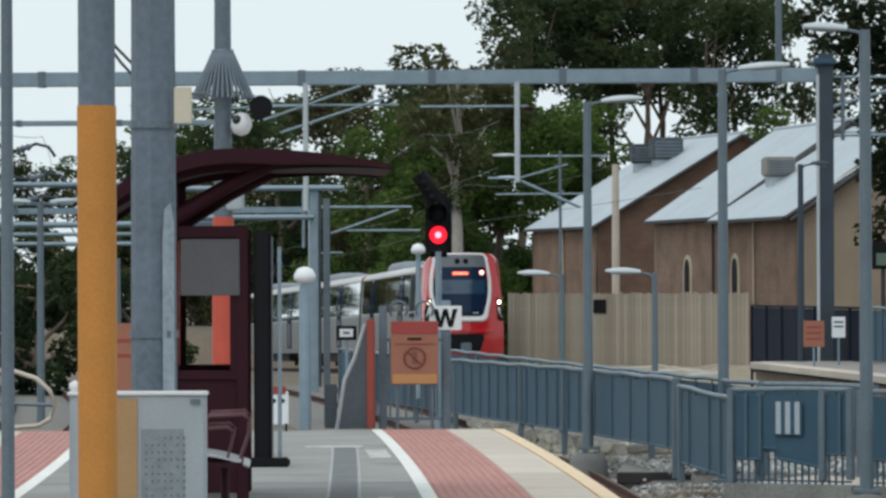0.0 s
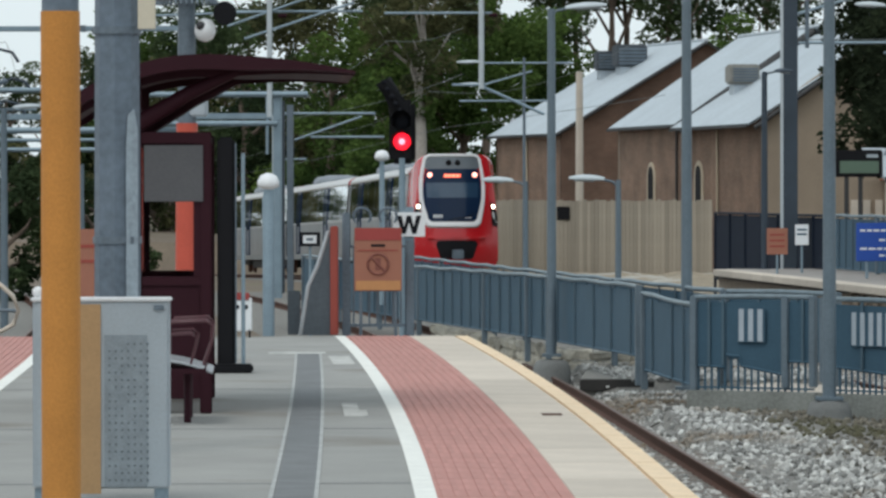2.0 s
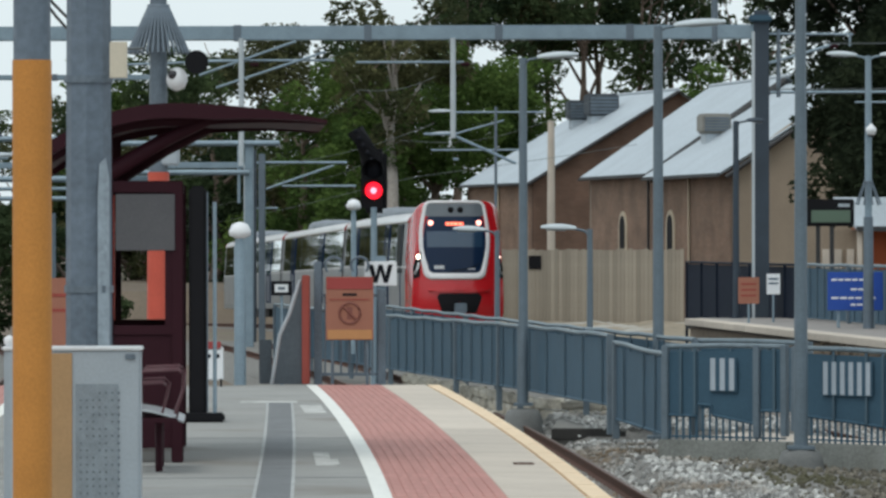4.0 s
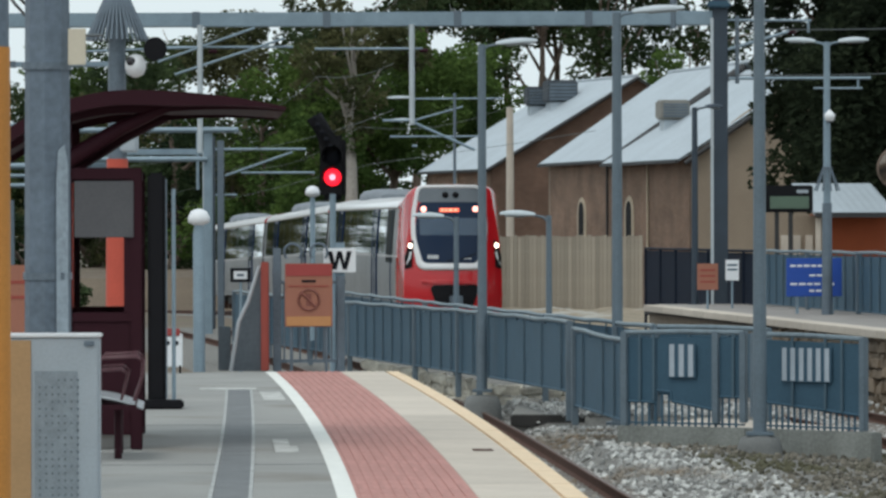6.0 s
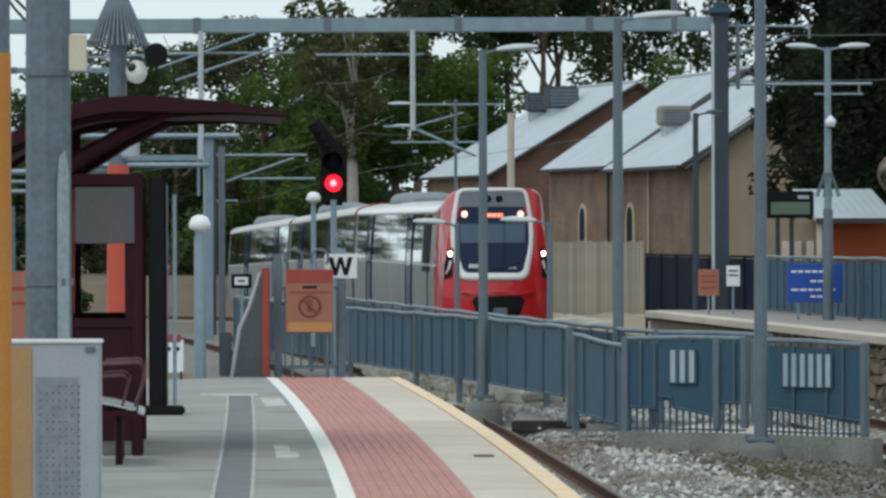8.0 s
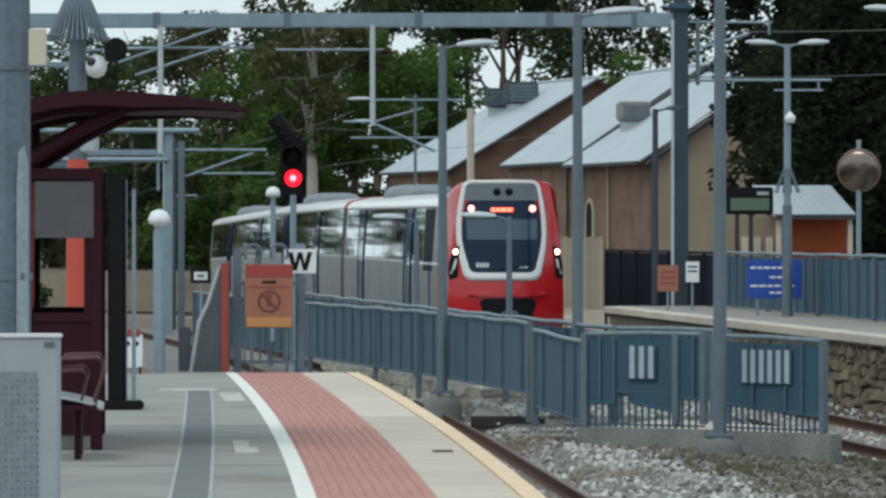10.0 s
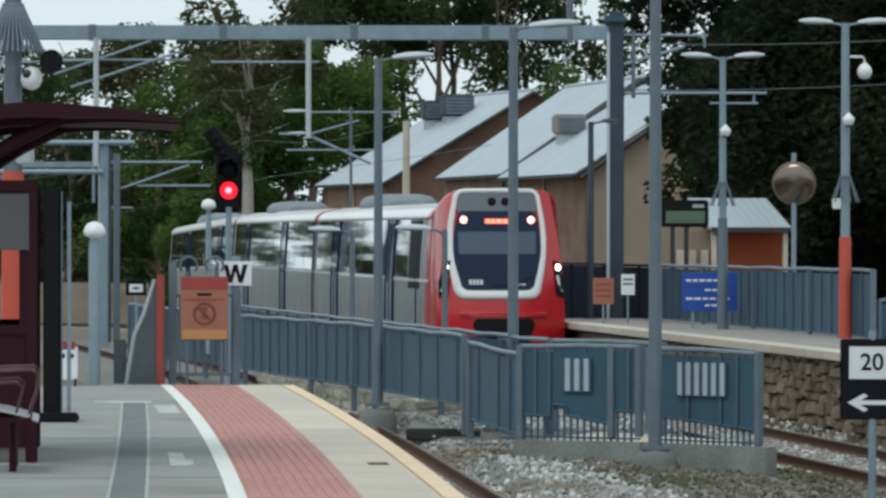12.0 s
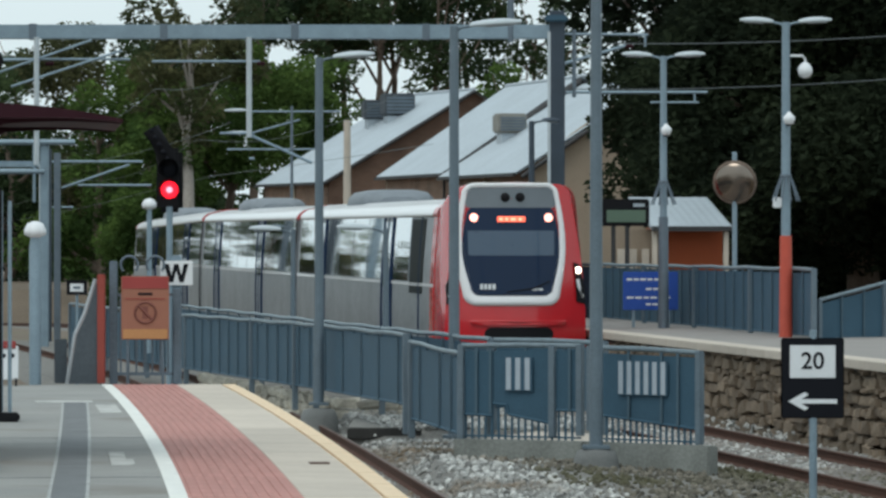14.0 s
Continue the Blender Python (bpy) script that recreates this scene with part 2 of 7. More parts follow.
M_windscreen.node_tree.nodes["Principled BSDF"].inputs["Coat Weight"].default_value = 0.0
M_windscreen.node_tree.nodes["Principled BSDF"].inputs["Specular IOR Level"].default_value = 0.22
M_screen_reflection = glass_mat("blue_grey_glass_reflection", (0.024, 0.056, 0.105), 0.15)
M_bar_glow = glow("display_letter_glow", (1.0, 0.38, 0.24), 1.9)
M_cab_glass = glass_mat("black_cab_glass", (0.012, 0.016, 0.015), 0.55)
M_cab_glass.node_tree.nodes["Principled BSDF"].inputs["Coat Weight"].default_value = 0.0
M_cab_glass.node_tree.nodes["Principled BSDF"].inputs["Specular IOR Level"].default_value = 0.06
M_train_glass = wavy_glass("tinted_train_glass", (0.02, 0.03, 0.035))
M_roof_unit = mat("grey_roof_unit", (0.20, 0.225, 0.25), 0.6, var=0.2)
# Underframe black, used too for the shadow strips at coping and crossing.
M_under = mat("dusty_black_underframe_and_shadow", (0.03, 0.028, 0.026), 0.8, var=0.3)
M_rubber = mat("black_rubber_gangway", (0.02, 0.02, 0.022), 0.8)
M_brick = brick_mat("sandy_brown_brick", (0.232, 0.139, 0.092), (0.170, 0.097, 0.064), (0.24, 0.19, 0.15))
M_brick_dark = brick_mat("dark_brown_brick", (0.14, 0.078, 0.052), (0.115, 0.06, 0.04), (0.15, 0.11, 0.085))
M_render_wall = mat("beige_rendered_wall", (0.285, 0.225, 0.168), 0.9, var=0.18, scale=0.8, fine=20)
M_roof = mat("zinc_corrugated_roof", (0.42, 0.47, 0.51), 0.45, metal=0.2, var=0.12, scale=0.6, fine=10)
M_trim = mat("dark_gutter_paint", (0.03, 0.03, 0.032), 0.6)
M_stone_trim = mat("pale_stone_surround", (0.48, 0.40, 0.30), 0.85, var=0.1)
M_window_dark = mat("dark_leaded_window", (0.012, 0.012, 0.014), 0.7, var=0.2, spec=0.1)
M_timber = mat("silvered_timber_paling", (0.33, 0.29, 0.235), 0.9, var=0.2, scale=1.0, fine=25, island=0.16)
M_orange_wall = mat("orange_painted_wall", (0.30, 0.065, 0.018), 0.8, var=0.12)
M_limestone = mat("pale_limestone", (0.56, 0.52, 0.44), 0.92, var=0.3, scale=4, fine=30, island=0.3, bump=0.4)
M_rubble = mat("brown_rubble_stone", (0.195, 0.148, 0.105), 0.92, var=0.35, scale=5, fine=40, island=0.3, bump=0.4)
M_mortar = mat("lime_mortar", (0.24, 0.19, 0.145), 0.95, var=0.25, scale=4)
M_bark = mat("grey_brown_bark", (0.16, 0.12, 0.095), 0.95, var=0.35, scale=1.5, fine=12)
M_mirror = bpy.data.materials.new("weathered_mirror")
M_mirror.use_nodes = True
M_mirror.node_tree.nodes["Principled BSDF"].inputs["Metallic"].default_value = 1.0
M_mirror.node_tree.nodes["Principled BSDF"].inputs["Roughness"].default_value = 0.22
M_mirror.node_tree.nodes["Principled BSDF"].inputs["Base Color"].default_value = (0.23, 0.19, 0.16, 1)
def leaf_mat(name, col, alt, size=0.25, through=0.35, rnd=0.22):
    """Matt leaves that let some light through; whole sprays differ in hue more than single leaves do."""
    m = bpy.data.materials.new(name)
    m.use_nodes = True
    n, l = m.node_tree.nodes, m.node_tree.links
    n.remove(n["Principled BSDF"])
    tc = n.new("ShaderNodeTexCoord")
    nz = n.new("ShaderNodeTexNoise")
    nz.inputs["Scale"].default_value = size
    nz.inputs["Detail"].default_value = 3
    l.new(tc.outputs["Object"], nz.inputs["Vector"])
    r = n.new("ShaderNodeMapRange")
    r.inputs["From Min"].default_value = 0.40
    r.inputs["From Max"].default_value = 0.62
    l.new(nz.outputs["Fac"], r.inputs["Value"])
    mx = n.new("ShaderNodeMix")
    mx.data_type = "RGBA"
    mx.inputs["A"].default_value = (*col, 1)
    mx.inputs["B"].default_value = (*alt, 1)
    l.new(r.outputs["Result"], mx.inputs["Factor"])
    geo = n.new("ShaderNodeNewGeometry")
    r2 = n.new("ShaderNodeMapRange")
    r2.inputs["To Min"].default_value = 1 - rnd
    r2.inputs["To Max"].default_value = 1 + rnd
    l.new(geo.outputs["Random Per Island"], r2.inputs["Value"])
    sc = n.new("ShaderNodeVectorMath")
    sc.operation = "SCALE"
    l.new(mx.outputs["Result"], sc.inputs[0])
    l.new(r2.outputs["Result"], sc.inputs["Scale"])
    df = n.new("ShaderNodeBsdfDiffuse")
    tr = n.new("ShaderNodeBsdfTranslucent")
    l.new(sc.outputs[0], df.inputs["Color"])
    l.new(sc.outputs[0], tr.inputs["Color"])
    ms = n.new("ShaderNodeMixShader")
    ms.inputs[0].default_value = through
    l.new(df.outputs[0], ms.inputs[1])
    l.new(tr.outputs[0], ms.inputs[2])
    l.new(ms.outputs[0], n["Material Output"].inputs["Surface"])
    return m


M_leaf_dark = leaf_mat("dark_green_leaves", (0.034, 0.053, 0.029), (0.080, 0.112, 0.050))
# Shade within the big crowns is put into this near-black leaf colour.
M_leaf_shade = leaf_mat("shaded_blackish_green_leaves", (0.021, 0.029, 0.019), (0.038, 0.050, 0.028))
M_leaf_mid = leaf_mat("mid_green_leaves", (0.055, 0.095, 0.030), (0.115, 0.175, 0.048))
M_leaf_olive = leaf_mat("olive_gum_leaves", (0.055, 0.066, 0.034), (0.135, 0.135, 0.065))
M_bark_pale = mat("pale_gum_bark", (0.34, 0.31, 0.28), 0.9, var=0.35, scale=0.9, fine=9)
M_lamp_white = glow("headlamp_glow", (1.0, 0.78, 0.62), 7.0)
M_lamp_warm = glow("marker_lamp_glow", (1.0, 0.42, 0.34), 3.0)
M_led = glow("red_orange_led_glow", (1.0, 0.16, 0.09), 1.6)
M_signal_red = glow("red_signal_glow", (1.0, 0.012, 0.03), 2.2)
M_signal_core = glow("red_signal_core_glow", (1.0, 0.26, 0.34), 2.8)
M_screen = mat("green_grey_screen", (0.10, 0.155, 0.11), 0.3, var=0.08)
M_glass = clear_glass("clear_shelter_glass")
M_dome = mat("smoked_dome", (0.03, 0.03, 0.035), 0.15)
M_wire = mat("weathered_copper_wire", (0.10, 0.115, 0.12), 0.6, metal=0.2)
M_red_dull = mat("dull_red_gate_paint", (0.28, 0.05, 0.035), 0.6, var=0.15)


# ---- mesh helpers ----
def quad_box(bm, x0, x1, y0, y1, z0, z1, m=None):
    vs = [bm.verts.new(Vector(c) if m is None else m @ Vector(c)) for c in
          ((x0, y0, z0), (x1, y0, z0), (x1, y1, z0), (x0, y1, z0), (x0, y0, z1), (x1, y0, z1), (x1, y1, z1), (x0, y1, z1))]
    for f in ((0, 3, 2, 1), (4, 5, 6, 7), (0, 1, 5, 4), (1, 2, 6, 5), (2, 3, 7, 6), (3, 0, 4, 7)):
        bm.faces.new([vs[i] for i in f])
    return vs


def soft_box(x0, x1, y0, y1, z0, z1, r=0.02, seg=2):
    bm = bmesh.new()
    quad_box(bm, x0, x1, y0, y1, z0, z1)
    bmesh.ops.bevel(bm, geom=bm.edges[:] + bm.verts[:], offset=r, segments=seg, affect="EDGES", clamp_overlap=True)
    return bm


def tube(bm, pts, radii, n=10, caps=True):
    """A round bar through points, with a radius at each."""
    rings = []
    if not hasattr(radii, "__len__"):
        radii = [radii] * len(pts)
    pts = [Vector(p) for p in pts]
    for i, p in enumerate(pts):
        d = (pts[min(i + 1, len(pts) - 1)] - pts[max(i - 1, 0)]).normalized()
        a = d.cross(Vector((0, 0, 1)) if abs(d.z) < 0.9 else Vector((0, 1, 0))).normalized()
        b = d.cross(a)
        rings.append([bm.verts.new(p + radii[i] * (math.cos(k * math.tau / n) * a + math.sin(k * math.tau / n) * b)) for k in range(n)])
    for r0, r1 in zip(rings, rings[1:]):
        for k in range(n):
            f = bm.faces.new((r0[k], r0[(k + 1) % n], r1[(k + 1) % n], r1[k]))
            f.smooth = True
    if caps:
        for ring in (rings[0][::-1], rings[-1]):
            bm.faces.new([bm.verts.new(v.co) for v in ring])
    return bm


def lathe(profile, n=20, m=None):
    """A turned body from (radius, height) pairs."""
    bm = bmesh.new()
    rings = []
    for r, z in profile:
        rings.append([bm.verts.new((m or Matrix()) @ Vector((max(r, 1e-4) * math.cos(k * math.tau / n), max(r, 1e-4) * math.sin(k * math.tau / n), z))) for k in range(n)])
    for r0, r1 in zip(rings, rings[1:]):
        for k in range(n):
            f = bm.faces.new((r0[k], r0[(k + 1) % n], r1[(k + 1) % n], r1[k]))
            f.smooth = True
    for ring in (rings[0][::-1], rings[-1]):
        bm.faces.new([bm.verts.new(v.co) for v in ring])
    return bm


def prism(poly, depth, m=None):
    """A plate cut to a polygon in x and z, as thick as depth along y."""
    bm = bmesh.new()
    a = [bm.verts.new((m or Matrix()) @ Vector((x, 0, z))) for x, z in poly]
    b = [bm.verts.new((m or Matrix()) @ Vector((x, depth, z))) for x, z in poly]
    bm.faces.new(a)
    bm.faces.new(b[::-1])
    for i in range(len(poly)):
        j = (i + 1) % len(poly)
        bm.faces.new((a[j], a[i], b[i], b[j]))
    return bm


def mesh_of(name, bm, material):
    bmesh.ops.recalc_face_normals(bm, faces=bm.faces[:])
    me = bpy.data.meshes.new(name)
    bm.to_mesh(me)
    bm.free()
    me.materials.append(material)
    return me


def part(name, bm, material, parent=None, label="", m=None):
    ob = new(name, mesh_of(name, bm, material))
    if m is not None:
        ob.matrix_basis = m
    if parent is not None:
        ob.parent = parent
    if label:
        ob["label"] = label
    return ob


def share(name, me, parent, m):
    ob = new(name, me)
    ob.parent = parent
    ob.matrix_basis = m
    return ob


def empty(name, m, label, category, group="", kind=""):
    ob = new(name)
    ob.matrix_basis = m
    return tagged(ob, label, category, group, kind)


def box_part(name, dims, material, parent, r=0.0, label="", m=None):
    if r:
        bm = soft_box(*dims, r)
    else:
        bm = bmesh.new()
        quad_box(bm, *dims)
    return part(name, bm, material, parent, label, m)


def letters(name, body, size, material, parent, m, label=""):
    cu = bpy.data.curves.new(name, "FONT")
    cu.body = body
    cu.size = size
    cu.align_x = "CENTER"
    cu.align_y = "CENTER"
    cu.extrude = 0.003
    cu.offset = 0.012 * size
    tmp = bpy.data.objects.new(name, cu)
    me = bpy.data.meshes.new_from_object(tmp)
    bpy.data.objects.remove(tmp)
    me.materials.append(material)
    return share(name, me, parent, m)


# ---- setting: ground, tracks, platforms ----
PLAT = pose(-0.23, 34.17, 0, 0, 0, 5.0)      # along the island platform's edge, y away
RAIL = -1.3
TRAIN_TURN = 7.78                            # the far line's bearing


def line_x(y):
    """Centre of the far line at a distance y."""
    x = 1.43 - 0.1366 * (y - 97.4)
    if y > 165:
        x -= 0.00035 * (y - 165) ** 2
    return x


def line_z(y):
    return RAIL - (0.0105 * (y - 165) + 0.00003 * (y - 165) ** 2 if y > 165 else 0.0)


def near_x(y):
    """Centre of the line beside the island platform."""
    return -0.23 + 1.58 - 0.0875 * (y - 34.17) - (0.0006 * (y - 70) ** 2 if y > 70 else 0.0)


def left_x(y):
    return -8.75 - 0.0875 * (y - 34.17) - (0.0009 * (y - 100) ** 2 if y > 100 else 0.0)


def ground():
    bm = bmesh.new()
    n = 60
    xs = [math.copysign(abs(i / n) ** 2.2 * 2500, i) for i in range(-n, n + 1)]
    vs = [[bm.verts.new((x, y + 120, -1.62 - max(0, min(1.2, (y - 40) * 0.01)) + 0.25 * noise.noise(Vector((x * 0.02, y * 0.02, 0))))) for x in xs] for y in xs]
    for i in range(2 * n):
        for j in range(2 * n):
            bm.faces.new((vs[i][j], vs[i][j + 1], vs[i + 1][j + 1], vs[i + 1][j]))
    tagged(part("ground", bm, M_ground), "dry brown earth and sparse grass beside the railway", "ground", kind="structure")


ground()


def ballast_strip(name, fx, fz, half, y0, y1, label):
    bm = bmesh.new()
    rows = []
    for i in range(int((y1 - y0) / 1.5) + 1):
        y = y0 + 1.5 * i
        rows.append([bm.verts.new((fx(y) + o, y, fz(y) + z)) for o, z in ((-half - 0.7, -0.6), (-half, -0.17), (0, -0.15), (half, -0.17), (half + 0.7, -0.6))])
    for a, b in zip(rows, rows[1:]):
        for k in range(4):
            bm.faces.new((a[k], a[k + 1], b[k + 1], b[k]))
    tagged(part(name, bm, M_ballast_bed), label, "ballast", kind="structure")


flat = lambda y: RAIL
ballast_strip("track_bed_far", line_x, line_z, 2.1, 20, 290, "grey crushed stone track bed of the far line")
ballast_strip("track_bed_near", near_x, flat, 2.3, 20, 160, "grey crushed stone track bed beside the platform")
ballast_strip("track_bed_left", left_x, flat, 2.0, 20, 235, "grey crushed stone track bed behind the shelter")


def rail_profile():
    return [(-0.07, -0.16), (0.07, -0.16), (0.07, -0.145), (0.012, -0.12), (0.012, -0.04), (0.035, -0.03), (0.035, -0.005), (0.028, 0), (-0.028, 0), (-0.035, -0.005), (-0.035, -0.03), (-0.012, -0.04), (-0.012, -0.12), (-0.07, -0.145)]


def track(name, fx, fz, y0, y1, gauge, label, sleepers):
    tr = empty(name, Matrix(), label, "railway track", kind="structure")
    for side in (-1, 1):
        for mat_i, prof in ((M_rail, rail_profile()), (M_rail_top, [(-0.026, 0.0005), (0.026, 0.0005), (0.024, 0.003), (-0.024, 0.003)])):
            bm = bmesh.new()
            rings = []
            y = y0
            while y <= y1:
                rings.append([bm.verts.new((fx(y) + side * (gauge / 2 + 0.035) + px, y, fz(y) + pz)) for px, pz in prof])
                y += 2.0
            k = len(prof)
            for a, b in zip(rings, rings[1:]):
                for i in range(k):
                    bm.faces.new((a[i], a[(i + 1) % k], b[(i + 1) % k], b[i]))
            part("rail" if mat_i is M_rail else "rail_head", bm, mat_i, tr)
    me = mesh_of("sleeper", soft_box(-1.3, 1.3, -0.12, 0.12, -0.32, -0.145, 0.025, 1), M_sleeper)
    y = sleepers[0]
    while y < sleepers[1]:
        a = math.atan2(-(fx(y + 1) - fx(y)), 1)
        share("sleeper", me, tr, Matrix.Translation((fx(y), y, fz(y))) @ Matrix.Rotation(a, 4, "Z"))
        y += 0.68
    return tr


track("track_far", line_x, line_z, 20, 285, 1.6, "rusty broad gauge rails on concrete sleepers, far line", (44, 110))
track("track_near", near_x, flat, 20, 150, 1.6, "rusty rails on sleepers beside the island platform", (44, 90))
track("track_left", left_x, flat, 20, 232, 1.6, "curving rails on sleepers behind the shelter", (50, 100))


def stone_mesh(seed):
    rnd = random.Random(seed)
    bm = bmesh.new()
    bmesh.ops.create_icosphere(bm, subdivisions=1, radius=1.0)
    for v in bm.verts:
        v.co *= rnd.uniform(0.6, 1.15)
    return bm


def heap(y):
    """How high the ballast between the lines is heaped: against the kerb, lower behind it, then up to the crossing."""
    if y < 68.5:
        return 0.24 * max(0.0, min(1.0, (y - 58) / 7))
    if y < 76.9:
        return 0.12
    return 0.31


def ballast_stones():
    """Loose crushed stone over the beds that lie open to view."""
    rnd = random.Random(5)
    base = []
    for k in range(6):
        b = stone_mesh(k)
        b.verts.index_update()
        base.append(([v.co.copy() for v in b.verts], [[v.index for v in f.verts] for f in b.faces]))
        b.free()
    verts, faces, brown_v, brown_f = [], [], [], []

    def drop(x, y, z, r):
        co, fs = rnd.choice(base)
        weedy = y < 68 and x > 0.6 + 0.022 * (68 - y) * 8 + 1.1 * noise.noise(Vector((x * 0.5, y * 0.25, 3))) + rnd.gauss(0, 0.25)
        vv, ff = (brown_v, brown_f) if weedy else (verts, faces)
        rot = Euler((rnd.uniform(0, 6), rnd.uniform(0, 6), rnd.uniform(0, 6))).to_matrix()
        o = len(vv)
        sq = Vector((rnd.uniform(0.7, 1.3), rnd.uniform(0.7, 1.4), rnd.uniform(0.45, 0.9)))
        for c in co:
            vv.append(tuple(rot @ (c * r * sq) + Vector((x, y, z))))
        ff.extend([[i + o for i in f] for f in fs])

    for i in range(27000):
        y = 46 + 44 * rnd.random() ** 1.4
        a, b = near_x(y) - 1.9, line_x(y) + 1.4
        x = rnd.uniform(a, b)
        if any(abs(abs(x - c) - 0.835) < 0.13 for c in (near_x(y), line_x(y))):
            continue
        mid = min(abs(x - near_x(y)), abs(x - line_x(y)))
        z = RAIL - 0.17 + (0.0 if mid < 1.3 else 0.10 * min(1, (mid - 1.3)))
        if y > 58 and mid > 1.12:
            z = RAIL - 0.17 + heap(y) * min(1.0, (mid - 1.12) / 0.38) * (1.0 if y > 68.5 else 1.0 - 0.6 * max(0.0, min(1.0, (x - 1.5) / (line_x(y) - 3.4))))
        drop(x, y, z, rnd.uniform(0.026, 0.062))
    for i in range(2500):
        y = 50 + 45 * rnd.random()
        drop(left_x(y) + rnd.uniform(-2.0, 2.0), y, RAIL - 0.16, rnd.uniform(0.03, 0.06))
    me = bpy.data.meshes.new("ballast_stones")
    me.from_pydata(verts, [], faces)
    me.materials.append(M_ballast)
    tagged(new("ballast_stones", me), "loose grey and brown crushed stone ballast", "ballast", kind="stuff")
    me = bpy.data.meshes.new("weedy_ballast")
    me.from_pydata(brown_v, [], brown_f)
    me.materials.append(M_ballast_olive)
    tagged(new("weedy_ballast", me), "dull olive brown weedy ballast beside the crossing", "ballast", kind="stuff")


ballast_stones()


def sheet_between(fa, fb, y0, y1, z, step=2.0):
    bm = bmesh.new()
    rows = []
    y = y0
    while y <= y1:
        rows.append((bm.verts.new((fa(y), y, z)), bm.verts.new((fb(y), y, z))))
        y += step
    for (a, b), (c, d) in zip(rows, rows[1:]):
        bm.faces.new((a, b, d, c))
    return bm


tagged(part("ballast_shoulder", sheet_between(lambda y: near_x(y) + 1.5, lambda y: line_x(y) - 1.5, 30, 112, RAIL - 0.12), M_ballast_bed),
       "grey stone ballast between the two lines", "ballast", kind="structure")


def ballast_mound():
    """Heaped ballast under the crossing fence, between the lines."""
    bm = bmesh.new()
    rows = []
    for k in range(50):
        y = 57.8 + 0.7 * k
        top = RAIL - 0.18 + heap(y)
        a, b = near_x(y), line_x(y)
        low = top if y > 68.5 else RAIL - 0.18 + 0.4 * heap(y)
        rows.append([bm.verts.new(c) for c in ((a + 1.12, y, RAIL - 0.20), (a + 1.5, y, top), (min(1.5, (a + b - 0.4) / 2), y, top), (b - 1.9, y, low), (b - 1.5, y, RAIL - 0.20))])
    for r, s in zip(rows, rows[1:]):
        for i in range(4):
            bm.faces.new((r[i], r[i + 1], s[i + 1], s[i]))
    tagged(part("ballast_mound", bm, M_ballast_bed), "heaped grey ballast under the crossing fence", "ballast", kind="structure")


ballast_mound()


def bow(y):
    """How far the platform's gentle curve stands out at a way y along it."""
    return 0.095 * (1 - ((y - 13) / 13) ** 2) if y > -4 else 0.095 * (1 - (17 / 13) ** 2) + 0.019 * (y + 4)


def ribbon(xa, xb, y0, y1, z0, z1, skew=0.0, curve=1.0):
    """A long slab that follows the platform's curve."""
    bm = bmesh.new()
    n = max(2, int((y1 - y0) / 1.0))
    rows = []
    for k in range(n + 1):
        y = y0 + (y1 - y0) * k / n
        o = curve * bow(y) + skew * y
        rows.append([bm.verts.new(c) for c in ((xa + o, y, z0), (xb + o, y, z0), (xb + o, y, z1), (xa + o, y, z1))])
    for a, b in zip(rows, rows[1:]):
        for i in range(4):
            bm.faces.new((a[i], a[(i + 1) % 4], b[(i + 1) % 4], b[i]))
    bm.faces.new(rows[0])
    bm.faces.new(rows[-1][::-1])
    return bm


